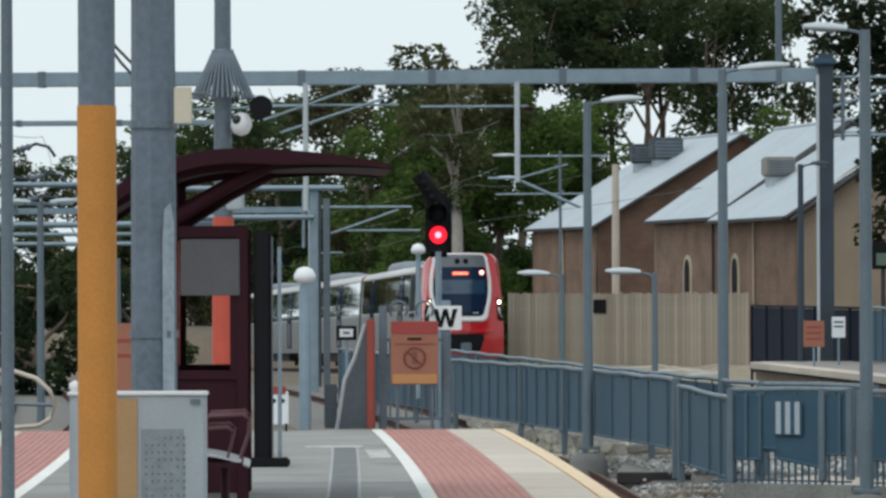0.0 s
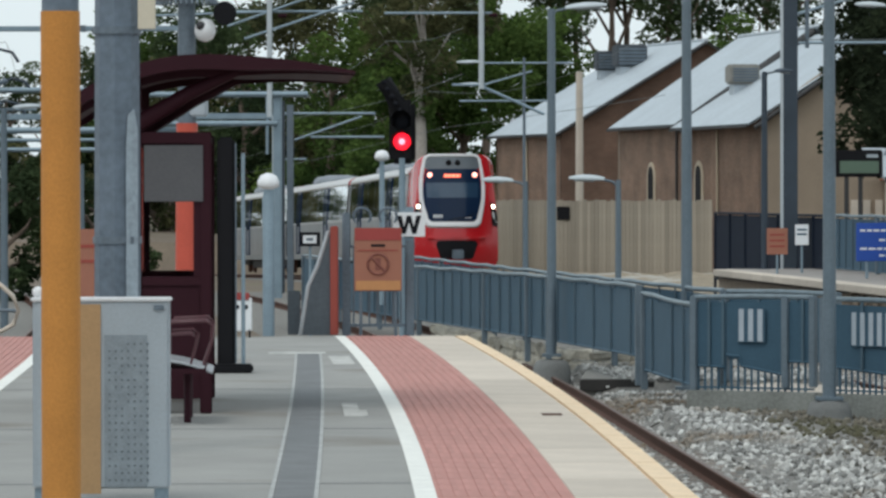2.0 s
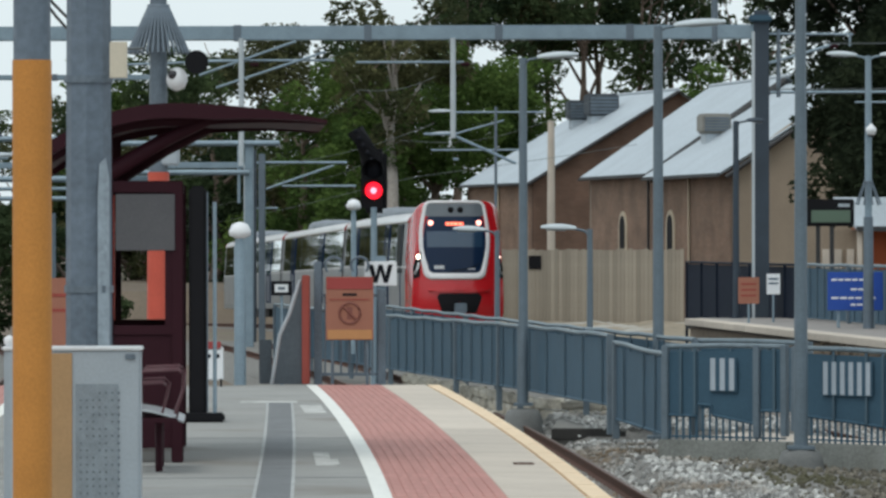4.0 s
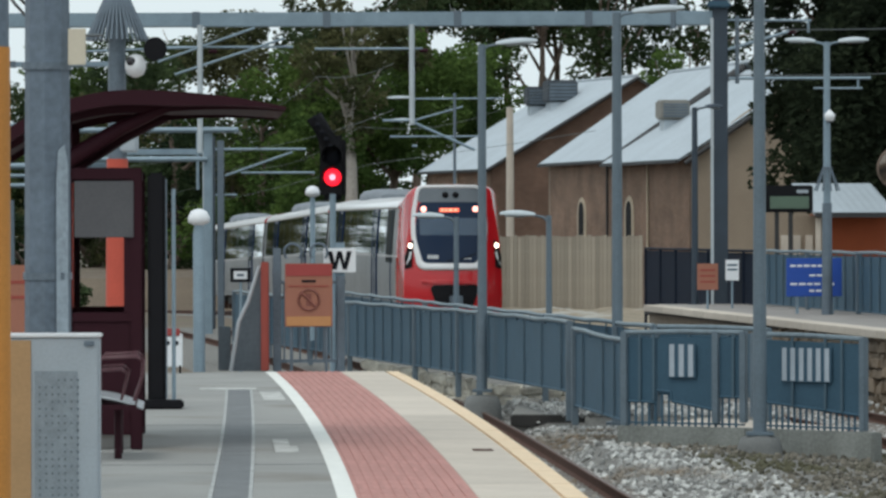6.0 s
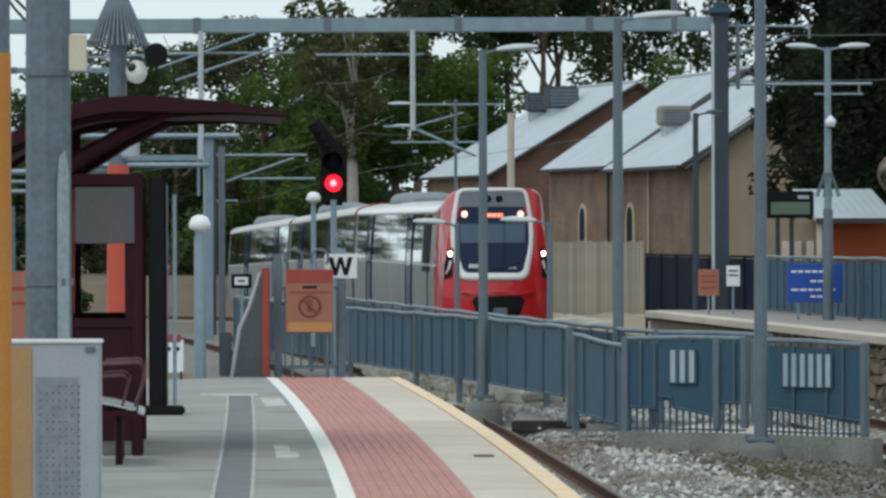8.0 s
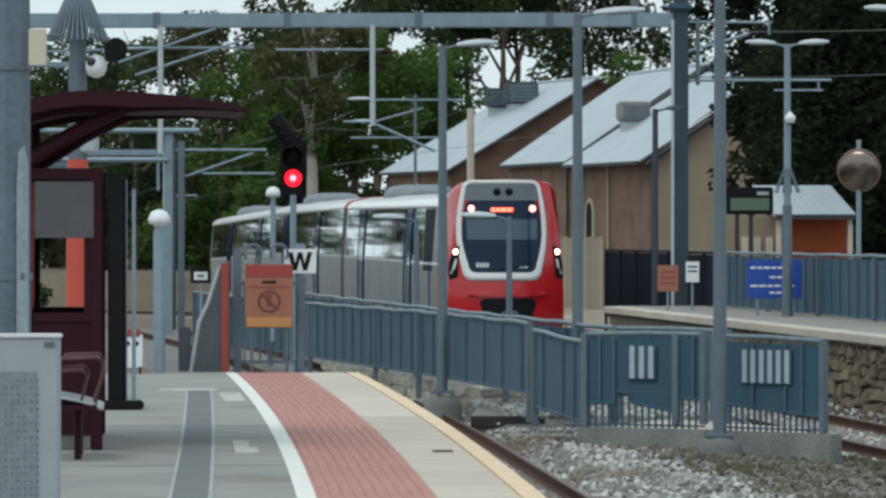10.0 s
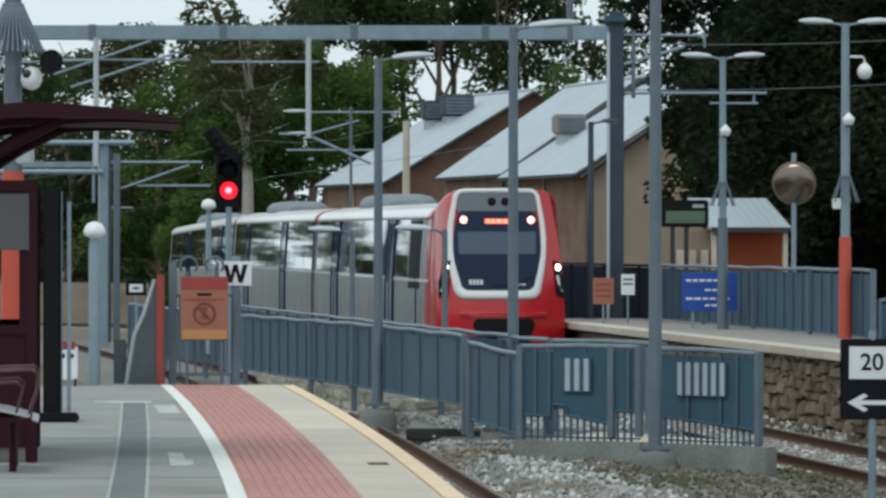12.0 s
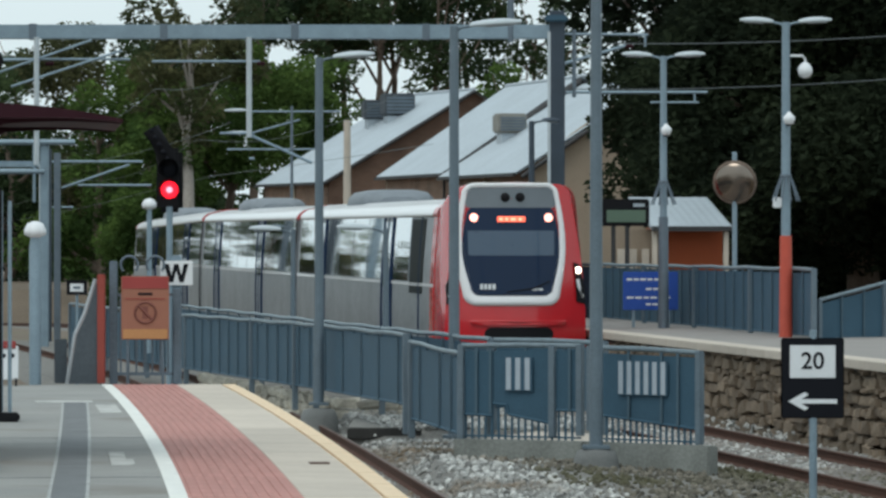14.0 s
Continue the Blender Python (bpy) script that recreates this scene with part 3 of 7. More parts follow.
def island_platform():
    """Island platform: asphalt top, sandy coping slabs with a yellow lip, red tactile band, white line."""
    p = empty("platform", PLAT, "grey asphalt island platform with red tactile bands and sandy coping", "platform", kind="structure")
    y0, y1 = -44.0, 27.0
    part("platform_body", ribbon(-6.72, -0.12, y0, y1, -1.5, -0.16), M_concrete, p)
    part("asphalt_surface", ribbon(-5.13, -1.69, y0, y1, -0.16, 0.0), M_asphalt, p, "grey weathered asphalt surface")
    part("dark_strip", ribbon(-2.52, -2.26, y0, 20.2, 0.0, 0.004, 0.013, 0.35), M_patch, p, "dark repaired asphalt strip")
    for x in (-2.55, -2.28):
        part("strip_line", ribbon(x, x + 0.026, y0, 20.2, 0.0, 0.006, 0.013, 0.35), M_thin_line, p, "thin worn white line")
    part("cross_line", ribbon(-2.62, -1.98, 20.2, 20.8, 0.0, 0.006), M_faded_line, p, "worn white painted bar")
    part("paint_patch", ribbon(-1.98, -1.75, 16.9, 19.4, 0.0, 0.006), M_faded_line, p, "worn white painted patch")
    part("paint_patch", ribbon(-2.06, -1.93, 5.0, 7.4, 0.0, 0.006), M_faded_line, p, "worn white painted patch")
    part("paint_patch", ribbon(-1.93, -1.87, 5.0, 6.0, 0.0, 0.006), M_faded_line, p, "worn white painted patch")
    part("drain_grate", ribbon(-0.46, -0.30, 5.05, 5.35, 0.0, 0.008), M_rail, p, "small dark drain grate")
    for y in (3.0, -4.0, 10.5):
        part("surface_joint", ribbon(-5.13, -1.69, y, y + 0.03, 0.0, 0.003), M_patch, p)
    for s, o in ((1, 0.0), (-1, -6.82)):
        f = lambda a, b: sorted((o + s * a, o + s * b))
        xa, xb = f(-1.69, -1.56)
        part("white_line", ribbon(xa, xb, y0, y1, -0.16, 0.004), M_white_line, p, "white painted safety line")
        xa, xb = f(-1.56, -0.75)
        bm = bmesh.new()
        quad_box(bm, 0, 0.81, 0.003, 0.597, -0.16, 0.0)
        for k in range(10):
            quad_box(bm, 0.03 + k * 0.078, 0.065 + k * 0.078, 0.01, 0.59, 0.0, 0.006)
        me = mesh_of("tactile_paver", bm, M_red_pave)
        for k in range(int((y1 - y0) / 0.6)):
            y = y1 - 0.6 * (k + 1)
            share("tactile_paver", me, p, pose(xa + bow(y), y, 0, 0, 0, -math.degrees(bow(y + 0.6) - bow(y)) / 0.6))
        xa, xb = f(-0.75, -0.19)
        me = mesh_of("coping_slab", soft_box(0, xb - xa, 0.006, 1.794, -0.16, 0.002, 0.008, 1), M_coping)
        xc, xd = f(-0.19, 0.0)
        lip = mesh_of("yellow_lip", soft_box(0, xd - xc, 0.004, 1.796, -0.16, 0.003, 0.02, 2), M_yellow)
        for k in range(int((y1 - y0) / 1.8)):
            y = y1 - 1.8 * (k + 1)
            a = -math.degrees(bow(y + 1.8) - bow(y)) / 1.8
            share("coping_slab", me, p, pose(xa + bow(y), y, 0, 0, 0, a))
            share("yellow_lip", lip, p, pose(xc + bow(y), y, 0, 0, 0, a))
    return p


island_platform()


def far_platform():
    """Platform beyond the far line: sandy coping over a rubble stone wall."""
    m = pose(line_x(97.4), 97.4, 0, 0, 0, TRAIN_TURN)
    p = empty("platform_far", m, "pale concrete far platform on a rubble stone wall", "platform", kind="structure")
    y0, y1 = -62.0, 17.0
    bm = bmesh.new()
    quad_box(bm, 1.9, 6.5, y0, y1, -1.6, -0.12)
    part("platform_body", bm, M_mortar, p)
    box_part("platform_top", (2.06, 6.5, y0, y1, -0.12, 0.0), M_far_top, p)
    me = mesh_of("coping_slab", soft_box(1.62, 2.056, 0.004, 1.496, -0.15, 0.004, 0.015, 1), M_coping)
    # Thin black strip that draws the coping's shadow line on the wall.
    box_part("shadow_gap", (1.80, 1.94, y0, y1, -0.21, -0.152), M_under, p, 0, "dark strip drawn as the shadow under the coping")
    for k in range(int((y1 - y0) / 1.5)):
        share("coping_slab", me, p, Matrix.Translation((0, y0 + 1.5 * k, 0)))
    # rubble wall under the coping, laid in uneven courses
    rnd = random.Random(11)
    metas = []
    for k in range(8):
        bm = soft_box(-0.12, 0.06, 0, 1, 0, 1, 0.12, 1)
        for v in bm.verts:
            v.co += Vector((rnd.uniform(-0.03, 0.03), rnd.uniform(-0.07, 0.07), rnd.uniform(-0.08, 0.08)))
        metas.append(mesh_of("wall_stone", bm, M_rubble))
    z = -1.5
    while z < -0.2:
        h = rnd.uniform(0.10, 0.28)
        h = min(h, -0.135 - z)
        y = -46.0
        while y < -2:
            w = rnd.uniform(0.16, 0.75) * (0.6 + 2 * h)
            ob = share("wall_stone", rnd.choice(metas), p, Matrix.LocRotScale((1.87 + rnd.uniform(-0.05, 0.04), y, z + rnd.uniform(-0.03, 0.03)), Euler((rnd.uniform(-0.12, 0.12), 0, rnd.uniform(-0.06, 0.06))), (1, w - 0.02, h * rnd.uniform(0.75, 1.05))))
            y += w
        z += h
    return p


far_platform()


# ---- the train ----
def rrect(wt, wb, z0, z1, r, n=8, bow=0.0):
    """A rounded outline in (x, z): half widths at top and bottom, bowed sides."""
    pts = []
    for cx, cz, a0 in ((wb - r, z0 + r, -90), (wt - r, z1 - r, 0), (-wt + r, z1 - r, 90), (-wb + r, z0 + r, 180)):
        for k in range(n + 1):
            a = radians(a0 + 90 * k / n)
            pts.append((cx + r * math.cos(a), cz + r * math.sin(a)))
        if a0 in (0, 180):
            for k in range(1, 12):
                f = k / 12
                pts.append((wt - r + (2 * r - 2 * wt) * f, z1) if a0 == 0 else (r - wb + (2 * wb - 2 * r) * f, z0))
        if a0 == -90:
            for k in range(1, 10):
                f = k / 10
                pts.append((wb + (wt - wb) * f + bow * math.sin(math.pi * f), z0 + r + (z1 - z0 - 2 * r) * f))
        if a0 == 90:
            for k in range(1, 10):
                f = 1 - k / 10
                pts.append((-(wb + (wt - wb) * f + bow * math.sin(math.pi * f)), z0 + r + (z1 - z0 - 2 * r) * f))
    return pts


def nose_y(x, z):
    """How far the cab front stands out before the body's end."""
    return 1.75 - 0.62 * (abs(x) / 1.5) ** 2.4 - 0.30 * max(0.0, (z - 1.3) / 3.0) ** 1.4 - 0.22 * max(0.0, (1.0 - z)) ** 1.5


def face_ring(outer, inner, out, steps=4, thick=0.0):
    """A patch of the cab front between two outlines, standing out from it a little."""
    bm = bmesh.new()
    rings = []
    for k in range(steps + 1):
        f = k / steps
        rings.append([bm.verts.new((ox + (ix - ox) * f, nose_y(ox + (ix - ox) * f, oz + (iz - oz) * f) + out, oz + (iz - oz) * f)) for (ox, oz), (ix, iz) in zip(outer, inner)])
    if thick:
        for src, at in ((outer, 0), (inner, len(rings))):
            rings.insert(at, [bm.verts.new((x, nose_y(x, z) + out - thick, z)) for x, z in src])
    n = len(outer)
    for a, b in zip(rings, rings[1:]):
        for i in range(n):
            f = bm.faces.new((a[i], a[(i + 1) % n], b[(i + 1) % n], b[i]))
            f.smooth = True
    return bm


def loft(bm, rings, caps=(True, True)):
    vs = [[bm.verts.new(p) for p in r] for r in rings]
    n = len(vs[0])
    for a, b in zip(vs, vs[1:]):
        for i in range(n):
            f = bm.faces.new((a[i], a[(i + 1) % n], b[(i + 1) % n], b[i]))
            f.smooth = True
    if caps[0]:
        bm.faces.new([bm.verts.new(v.co) for v in vs[0]])
    if caps[1]:
        bm.faces.new([bm.verts.new(v.co) for v in vs[-1][::-1]])
    return bm


def shrink(pts, cx, cz, f):
    return [(cx + (x - cx) * f, cz + (z - cz) * f) for x, z in pts]


CAR = 28.5
UNIT = [(-0.92, 3.80), (-0.86, 4.06), (-0.72, 4.19), (-0.4, 4.25), (0.4, 4.25), (0.72, 4.19), (0.86, 4.06), (0.92, 3.80)]


def side_x(z):
    """Half width of the car body at a height."""
    f = max(0.0, min(1.0, (z - 0.65) / 2.9))
    return 1.50 + (1.40 - 1.50) * f + 0.05 * math.sin(math.pi * f)


def side_patch(side, y0, y1, z0, z1, out, nz=4):
    bm = bmesh.new()
    rows = []
    for k in range(nz + 1):
        z = z0 + (z1 - z0) * k / nz
        rows.append([bm.verts.new((side * (side_x(z) + o), y, z)) for y, o in ((y0, 0.0), (y0, out), (y1, out), (y1, 0.0))])
    for a, b in zip(rows, rows[1:]):
        for i in range(3):
            bm.faces.new((a[i], a[i + 1], b[i + 1], b[i]))
    for r in (rows[0], rows[-1]):
        bm.faces.new(r)
    return bm


def train_car(lead, tail):
    """One car; y runs forward, the origin lies on the rail head below its middle."""
    car = empty("train_car", Matrix(), "silver suburban electric train car with white roof and red cab front" if lead else
                ("silver suburban electric train car with tinted windows and white roof" if not tail else "rear silver suburban electric train car with white roof and red end"),
                "train car", "cars of the electric train")
    h = CAR / 2 - 0.25
    front = h - (1.7 if lead else 0.0)
    outline = rrect(1.39, 1.50, 0.60, 3.70, 0.12, 6, 0.05)
    bm = bmesh.new()
    loft(bm, [[(x, -h, z) for x, z in outline], [(x, front, z) for x, z in outline]])
    part("body", bm, M_train_silver, car)
    # white roof shoulders and roof
    roof = [(-1.415, 3.56), (-1.40, 3.62), (-1.36, 3.70), (-1.22, 3.80), (-0.7, 3.92), (0, 3.96), (0.7, 3.92), (1.22, 3.80), (1.36, 3.70), (1.40, 3.62), (1.415, 3.56)]
    roof = roof + [(x * 0.97, z - 0.03) for x, z in reversed(roof)]
    bm = bmesh.new()
    loft(bm, [[(x * 1.02, y, z) for x, z in roof] for y in (-h + 0.35, front - 0.05)])
    part("roof", bm, M_train_white, car, "white roof")
    for y0 in (-h + 0.02,) + ((front - 0.62, front - 0.36) if lead else (front - 0.33,)):
        bm = bmesh.new()
        loft(bm, [[(x * 1.022, y, z) for x, z in roof] for y in (y0, y0 + 0.31)])
        part("roof_end_band", bm, M_train_red, car, "red band at the roof's end")
    # roof equipment
    for y, ln in ((-6.7, 3.8),):
        part("roof_unit", loft(bmesh.new(), [[(x * f, y + ln * g, 3.86 + (z - 3.86) * f) for x, z in UNIT] for g, f in ((-0.5, 0.55), (-0.44, 0.85), (-0.36, 1.0), (0.36, 1.0), (0.44, 0.85), (0.5, 0.55))]), M_roof_unit, car, "grey faired roof air conditioning unit")
    # windows and doors on both sides
    doors = [4.6, -8.5] if not tail else [8.5, -4.6]
    for side in (-1, 1):
        prev = front - 0.15
        if lead:
            part("cab_side_glass", side_patch(side, 8.45, 10.5, 1.95, 3.50, 0.014, 8), M_cab_glass, car, "black cab side window")
            part("cab_door_seam", side_patch(side, 9.9, 10.0, 0.80, 3.55, 0.02), M_train_blue, car, "dark cab door seam")
            part("cab_red_flank", side_patch(side, 11.75, front + 0.02, 0.70, 3.56, 0.012, 8), M_train_red, car, "gloss red flank behind the cab")
            prev = 8.3
        for k, d in enumerate(doors + [None]):
            nxt = (d + 0.86) if d is not None else -h + 0.45
            n = max(1, round((prev - nxt) / 3.2))
            w = (prev - nxt) / n
            for j in range(n):
                part("side_window", side_patch(side, nxt + j * w + 0.05, nxt + (j + 1) * w - 0.05, 2.20, 3.54, 0.012, 8), M_train_glass, car, "dark tinted window")
            if d is not None:
                dr = part("door", side_patch(side, d - 0.70, d + 0.70, 0.92, 3.55, 0.02), M_train_silver, car, "silver sliding double door")
                for e, w in ((-0.86, 0.22), (-0.02, 0.04), (0.64, 0.22)):
                    part("door_edge", side_patch(side, d + e, d + e + w, 0.84, 3.55, 0.04), M_train_blue, dr, "dark blue door edge")
                for e in (-0.58, 0.08):
                    part("door_window", side_patch(side, d + e, d + e + 0.50, 2.05, 3.45, 0.03), M_train_glass, dr, "dark door window")
                prev = d - 0.88
        if not lead:
            part("end_seam", side_patch(side, front - 0.42, front - 0.10, 0.75, 3.55, 0.02), M_rubber, car, "black seam at the car's end")
        part("waist_stripe", side_patch(side, -h + 0.02, front - 0.02, 2.11, 2.17, 0.014, 1), M_train_white, car, "pale waist stripe")
        part("sill", side_patch(side, -h + 0.02, front - 0.02, 0.62, 0.82, 0.012, 1), M_train_grey, car, "dark grey sill")
    # bogies and underframe
    box_part("underframe_box", (-1.2, 1.2, -5.5, 5.2, 0.22, 0.62), M_under, car, 0.04, "black equipment box")
    for y in (-9.6, 9.6 if not lead else 8.6):
        bg = part("bogie", soft_box(-1.12, 1.12, y - 1.6, y + 1.6, 0.36, 0.60, 0.05), M_under, car, "black bogie frame")
        for wy in (-1.2, 1.2):
            for s in (-1, 1):
                part("wheel", lathe([(0.10, -0.05), (0.45, -0.05), (0.45, -0.02), (0.42, 0.0), (0.42, 0.10), (0.38, 0.11), (0.1, 0.06)], 20,
                                    pose(s * 0.80, y + wy, 0.42, 0, 90 * s)), M_rail, bg)
    if not lead:
        bm = bmesh.new()
        g = rrect(0.75, 0.75, 0.9, 3.3, 0.15, 3)
        loft(bm, [[(x * (1 if k % 2 else 0.92), front + 0.05 * k, z) for x, z in g] for k in range(11)])
        part("gangway", bm, M_rubber, car, "black rubber gangway bellows")
    if lead:
        cab_front(car, front)
    return car


def cab_front(car, front):
    """Rounded red cab with a white windscreen surround, black glass and lamps."""
    n = 6
    FX = -0.13
    outline = rrect(1.39, 1.50, 0.60, 3.70, 0.12, n, 0.05)
    # nose shell: from the body's outline to the face's outline
    face = rrect(1.12, 1.44, 0.42, 4.20, 0.30, n, 0.10)
    at = Matrix.Translation((0, front, 0))
    bm = bmesh.new()
    rings = []
    for k in range(9):
        f = k / 8
        e = math.sin(f * math.pi / 2)
        rings.append([(ox + (fx - ox) * f ** 2.0, (nose_y(fx, fz) * f), oz + (fz - oz) * e) for (ox, oz), (fx, fz) in zip(outline, face)])
    loft(bm, rings, (False, False))
    nose = part("cab_nose", bm, M_train_red, car, "gloss red rounded cab nose", at)
    part("cab_face", face_ring(face, shrink(face, 0, 2.2, 0.02), 0.0, 10), M_train_red, car, "gloss red cab face", at)
    # white cap over the brow, running back to the roof
    bm = bmesh.new()
    cap = []
    for k in range(7):
        f = k / 6
        y = -0.25 + f * 1.50
        z = 3.97 + 0.265 * math.sin(f * math.pi / 2)
        hw = 1.28 - 0.32 * f
        cap.append([(hw * c, y - (0.08 * abs(c) ** 3), z - 0.30 * abs(c) ** 3.2) for c in [-1 + i / 6 for i in range(13)]] + [(hw * c, y - (0.08 * abs(c) ** 3), z - 0.03 - 0.30 * abs(c) ** 3.2) for c in [1 - i / 6 for i in range(13)]])
    loft(bm, cap)
    part("brow_cap", bm, M_train_white, car, "white cap over the cab", at)
    outer = [(x - FX, z) for x, z in rrect(0.98, 0.98, 1.76, 4.22, 0.26, n, 0.13)]
    inner = [(x - FX, z) for x, z in rrect(0.87, 0.81, 1.99, 4.12, 0.20, n, 0.12)]
    part("windscreen_surround", face_ring(outer, inner, 0.03, 3, 0.05), M_train_white, car, "white windscreen surround", at)
    glass = [(x - FX, z) for x, z in rrect(0.89, 0.83, 1.96, 3.74, 0.18, n, 0.12)]
    part("windscreen", face_ring(glass, shrink(glass, -FX, 2.8, 0.02), 0.018, 8), M_windscreen, car, "blue black tinted windscreen", at)
    brow = [(x - FX, z) for x, z in rrect(0.86, 0.91, 3.72, 4.13, 0.08, n, 0.0)]
    part("brow_panel", face_ring(brow, shrink(brow, -FX, 3.9, 0.02), 0.024, 4), M_brow_panel, car, "slate grey panel above the windscreen", at)

    def lens(name, x, z, r, mt, label, out=0.03):
        m = Matrix.Translation((x, front + nose_y(x, z) + out, z)) @ pose(0, 0, 0, -90)
        part(name, lathe([(r * 1.25, 0.0), (r * 1.25, 0.02), (r, 0.03), (r * 0.7, 0.045), (0.0, 0.05)], 16, m), mt, car, label)

    for x in (-0.17 - FX, 0.13 - FX):
        lens("horn_port", x, 3.93, 0.075, M_black, "black round horn port", 0.03)
    for x in (-0.75 - FX, 0.75 - FX):
        lens("marker_lamp", x, 3.52, 0.068, M_lamp_warm, "lit round lamp above the windscreen")
    x0, x1, zz = -0.27 - FX, 0.30 - FX, 3.49
    box_part("destination_display", (x0, x1, front + nose_y(0.2, zz) + 0.02, front + nose_y(0, zz) + 0.05, zz - 0.055, zz + 0.055), M_led, car, 0.01, "glowing orange destination display")
    for i, (dx, w) in enumerate(((-0.20 - FX, 0.07), (-0.07 - FX, 0.10), (0.08 - FX, 0.06), (0.19 - FX, 0.07))):
        box_part("display_bar", (dx, dx + w, front + nose_y(0, zz) + 0.05, front + nose_y(0, zz) + 0.056, zz - 0.03, zz + 0.03), M_bar_glow, car)
    for dx in (0.48, 0.56, 0.64, 0.72):
        box_part("fleet_number_bar", (dx, dx + 0.06, front + nose_y(dx, 2.13) + 0.01, front + nose_y(dx, 2.13) + 0.035, 2.08, 2.19), M_white, car, label="white number bar on the glass")
    for dx in (-0.48, -0.36):
        box_part("lettering_bar", (dx, dx + 0.10, front + nose_y(dx, 2.1) + 0.01, front + nose_y(dx, 2.1) + 0.035, 2.06, 2.10), M_white, car)
    # Lighter blue grey patch paints the reflection across the windscreen.
    reflect_band = [(x - FX, z) for x, z in rrect(0.87, 0.86, 2.76, 3.26, 0.03, n, 0.0)]
    part("screen_band", face_ring(reflect_band, shrink(reflect_band, -FX, 2.97, 0.02), 0.022, 6), M_screen_reflection, car, "blue grey band painted as a reflection in the windscreen", at)
    bm = bmesh.new()
    tube(bm, [(0.25, front + nose_y(0.25, 2.05) + 0.04, 2.03), (-0.30, front + nose_y(0.3, 2.10) + 0.045, 2.10), (-0.62, front + nose_y(0.62, 2.25) + 0.045, 2.25)], 0.012, 5)
    part("wiper", bm, M_black, car, "black wiper arm")
    # lower headlamp clusters: raked black pods with bright lenses
    for s in (-1, 1):
        pod = [(s * 1.16, 2.62), (s * 1.28, 2.58), (s * 1.41, 2.15), (s * 1.41, 1.78), (s * 1.22, 1.84), (s * 1.20, 2.25)]
        bm = bmesh.new()
        a = [bm.verts.new((x, front + nose_y(x, z) + 0.035, z)) for x, z in pod]
        b = [bm.verts.new((x, front + nose_y(x, z) - 0.10, z)) for x, z in pod]
        bm.faces.new(a)
        for i in range(6):
            bm.faces.new((a[i], a[(i + 1) % 6], b[(i + 1) % 6], b[i]))
        pod_ob = part("headlamp_pod", bm, M_black, car, "black raked headlamp pod")
        m = Matrix.Translation((s * 1.25, front + nose_y(1.25, 2.46) + 0.03, 2.46)) @ pose(0, 0, 0, -90)
        part("headlamp", lathe([(0.07, 0), (0.07, 0.02), (0.05, 0.035), (0.0, 0.04)], 14, m), M_lamp_white, pod_ob, "lit white headlamp")
        bm = bmesh.new()
        tube(bm, [(s * 1.24, front + nose_y(1.24, 2.28) + 0.05, 2.28), (s * 1.28, front + nose_y(1.28, 2.10) + 0.05, 2.10), (s * 1.36, front + nose_y(1.36, 1.92) + 0.05, 1.92)], 0.035, 6)
        part("lamp_strip", bm, M_white, pod_ob, "white lamp strip")
    # bumper mouth and coupler
    mouth = rrect(0.70, 0.58, 0.70, 1.32, 0.14, n)
    part("coupler_mouth", face_ring(mouth, shrink(mouth, 0, 1.03, 0.02), 0.01, 4), M_black, car, "black coupler opening", at)
    bm = bmesh.new()
    tube(bm, [(0, front + 1.3, 0.82), (0, front + 2.0, 0.82)], 0.09, 12)
    cp = part("coupler", bm, M_under, car)
    box_part("coupler_head", (-0.19, 0.19, front + 1.95, front + 2.15, 0.70, 1.02), M_galv_dark, cp, 0.03, "grey coupler head")
    lip = rrect(0.98, 0.95, 1.36, 1.46, 0.045, n)
    part("bumper_lip", face_ring(lip, shrink(lip, 0, 1.41, 0.05), 0.05, 4, 0.07), M_train_red, car, "red bumper lip", at)
    return nose


cars = [train_car(True, False), train_car(False, False), train_car(False, True)]


def along(y_front, back):
    """The pose of a car whose middle runs a given way behind the train's front."""
    def at(s):
        y = y_front
        step = 0.5
        while s > 0:
            d = min(step, s)
            dx = (line_x(y + 0.1) - line_x(y)) / 0.1
            y += d / math.sqrt(1 + dx * dx)
            s -= d
        return Vector((line_x(y) + 0.09, y, line_z(y) + 0.05 + 0.0018 * (min(y, 150.0) - 97.0)))

    a, b = at(back - 9.6), at(back + 9.6)
    f = (a - b).normalized()
    r = f.cross(Vector((0, 0, 1))).normalized()
    u = r.cross(f)
    mid = (a + b) / 2
    m = Matrix((r, f, u)).transposed().to_4x4()
    m.translation = mid
    return m


def front_at(t):
    """Distance of the train's front from the camera."""
    return 173.0 - 5.40 * t


def motions():
    for k, car in enumerate(cars):
        walk(car, [(t * 0.5, along(front_at(t * 0.5) - 0.3, CAR / 2 + k * CAR)) for t in range(29)])


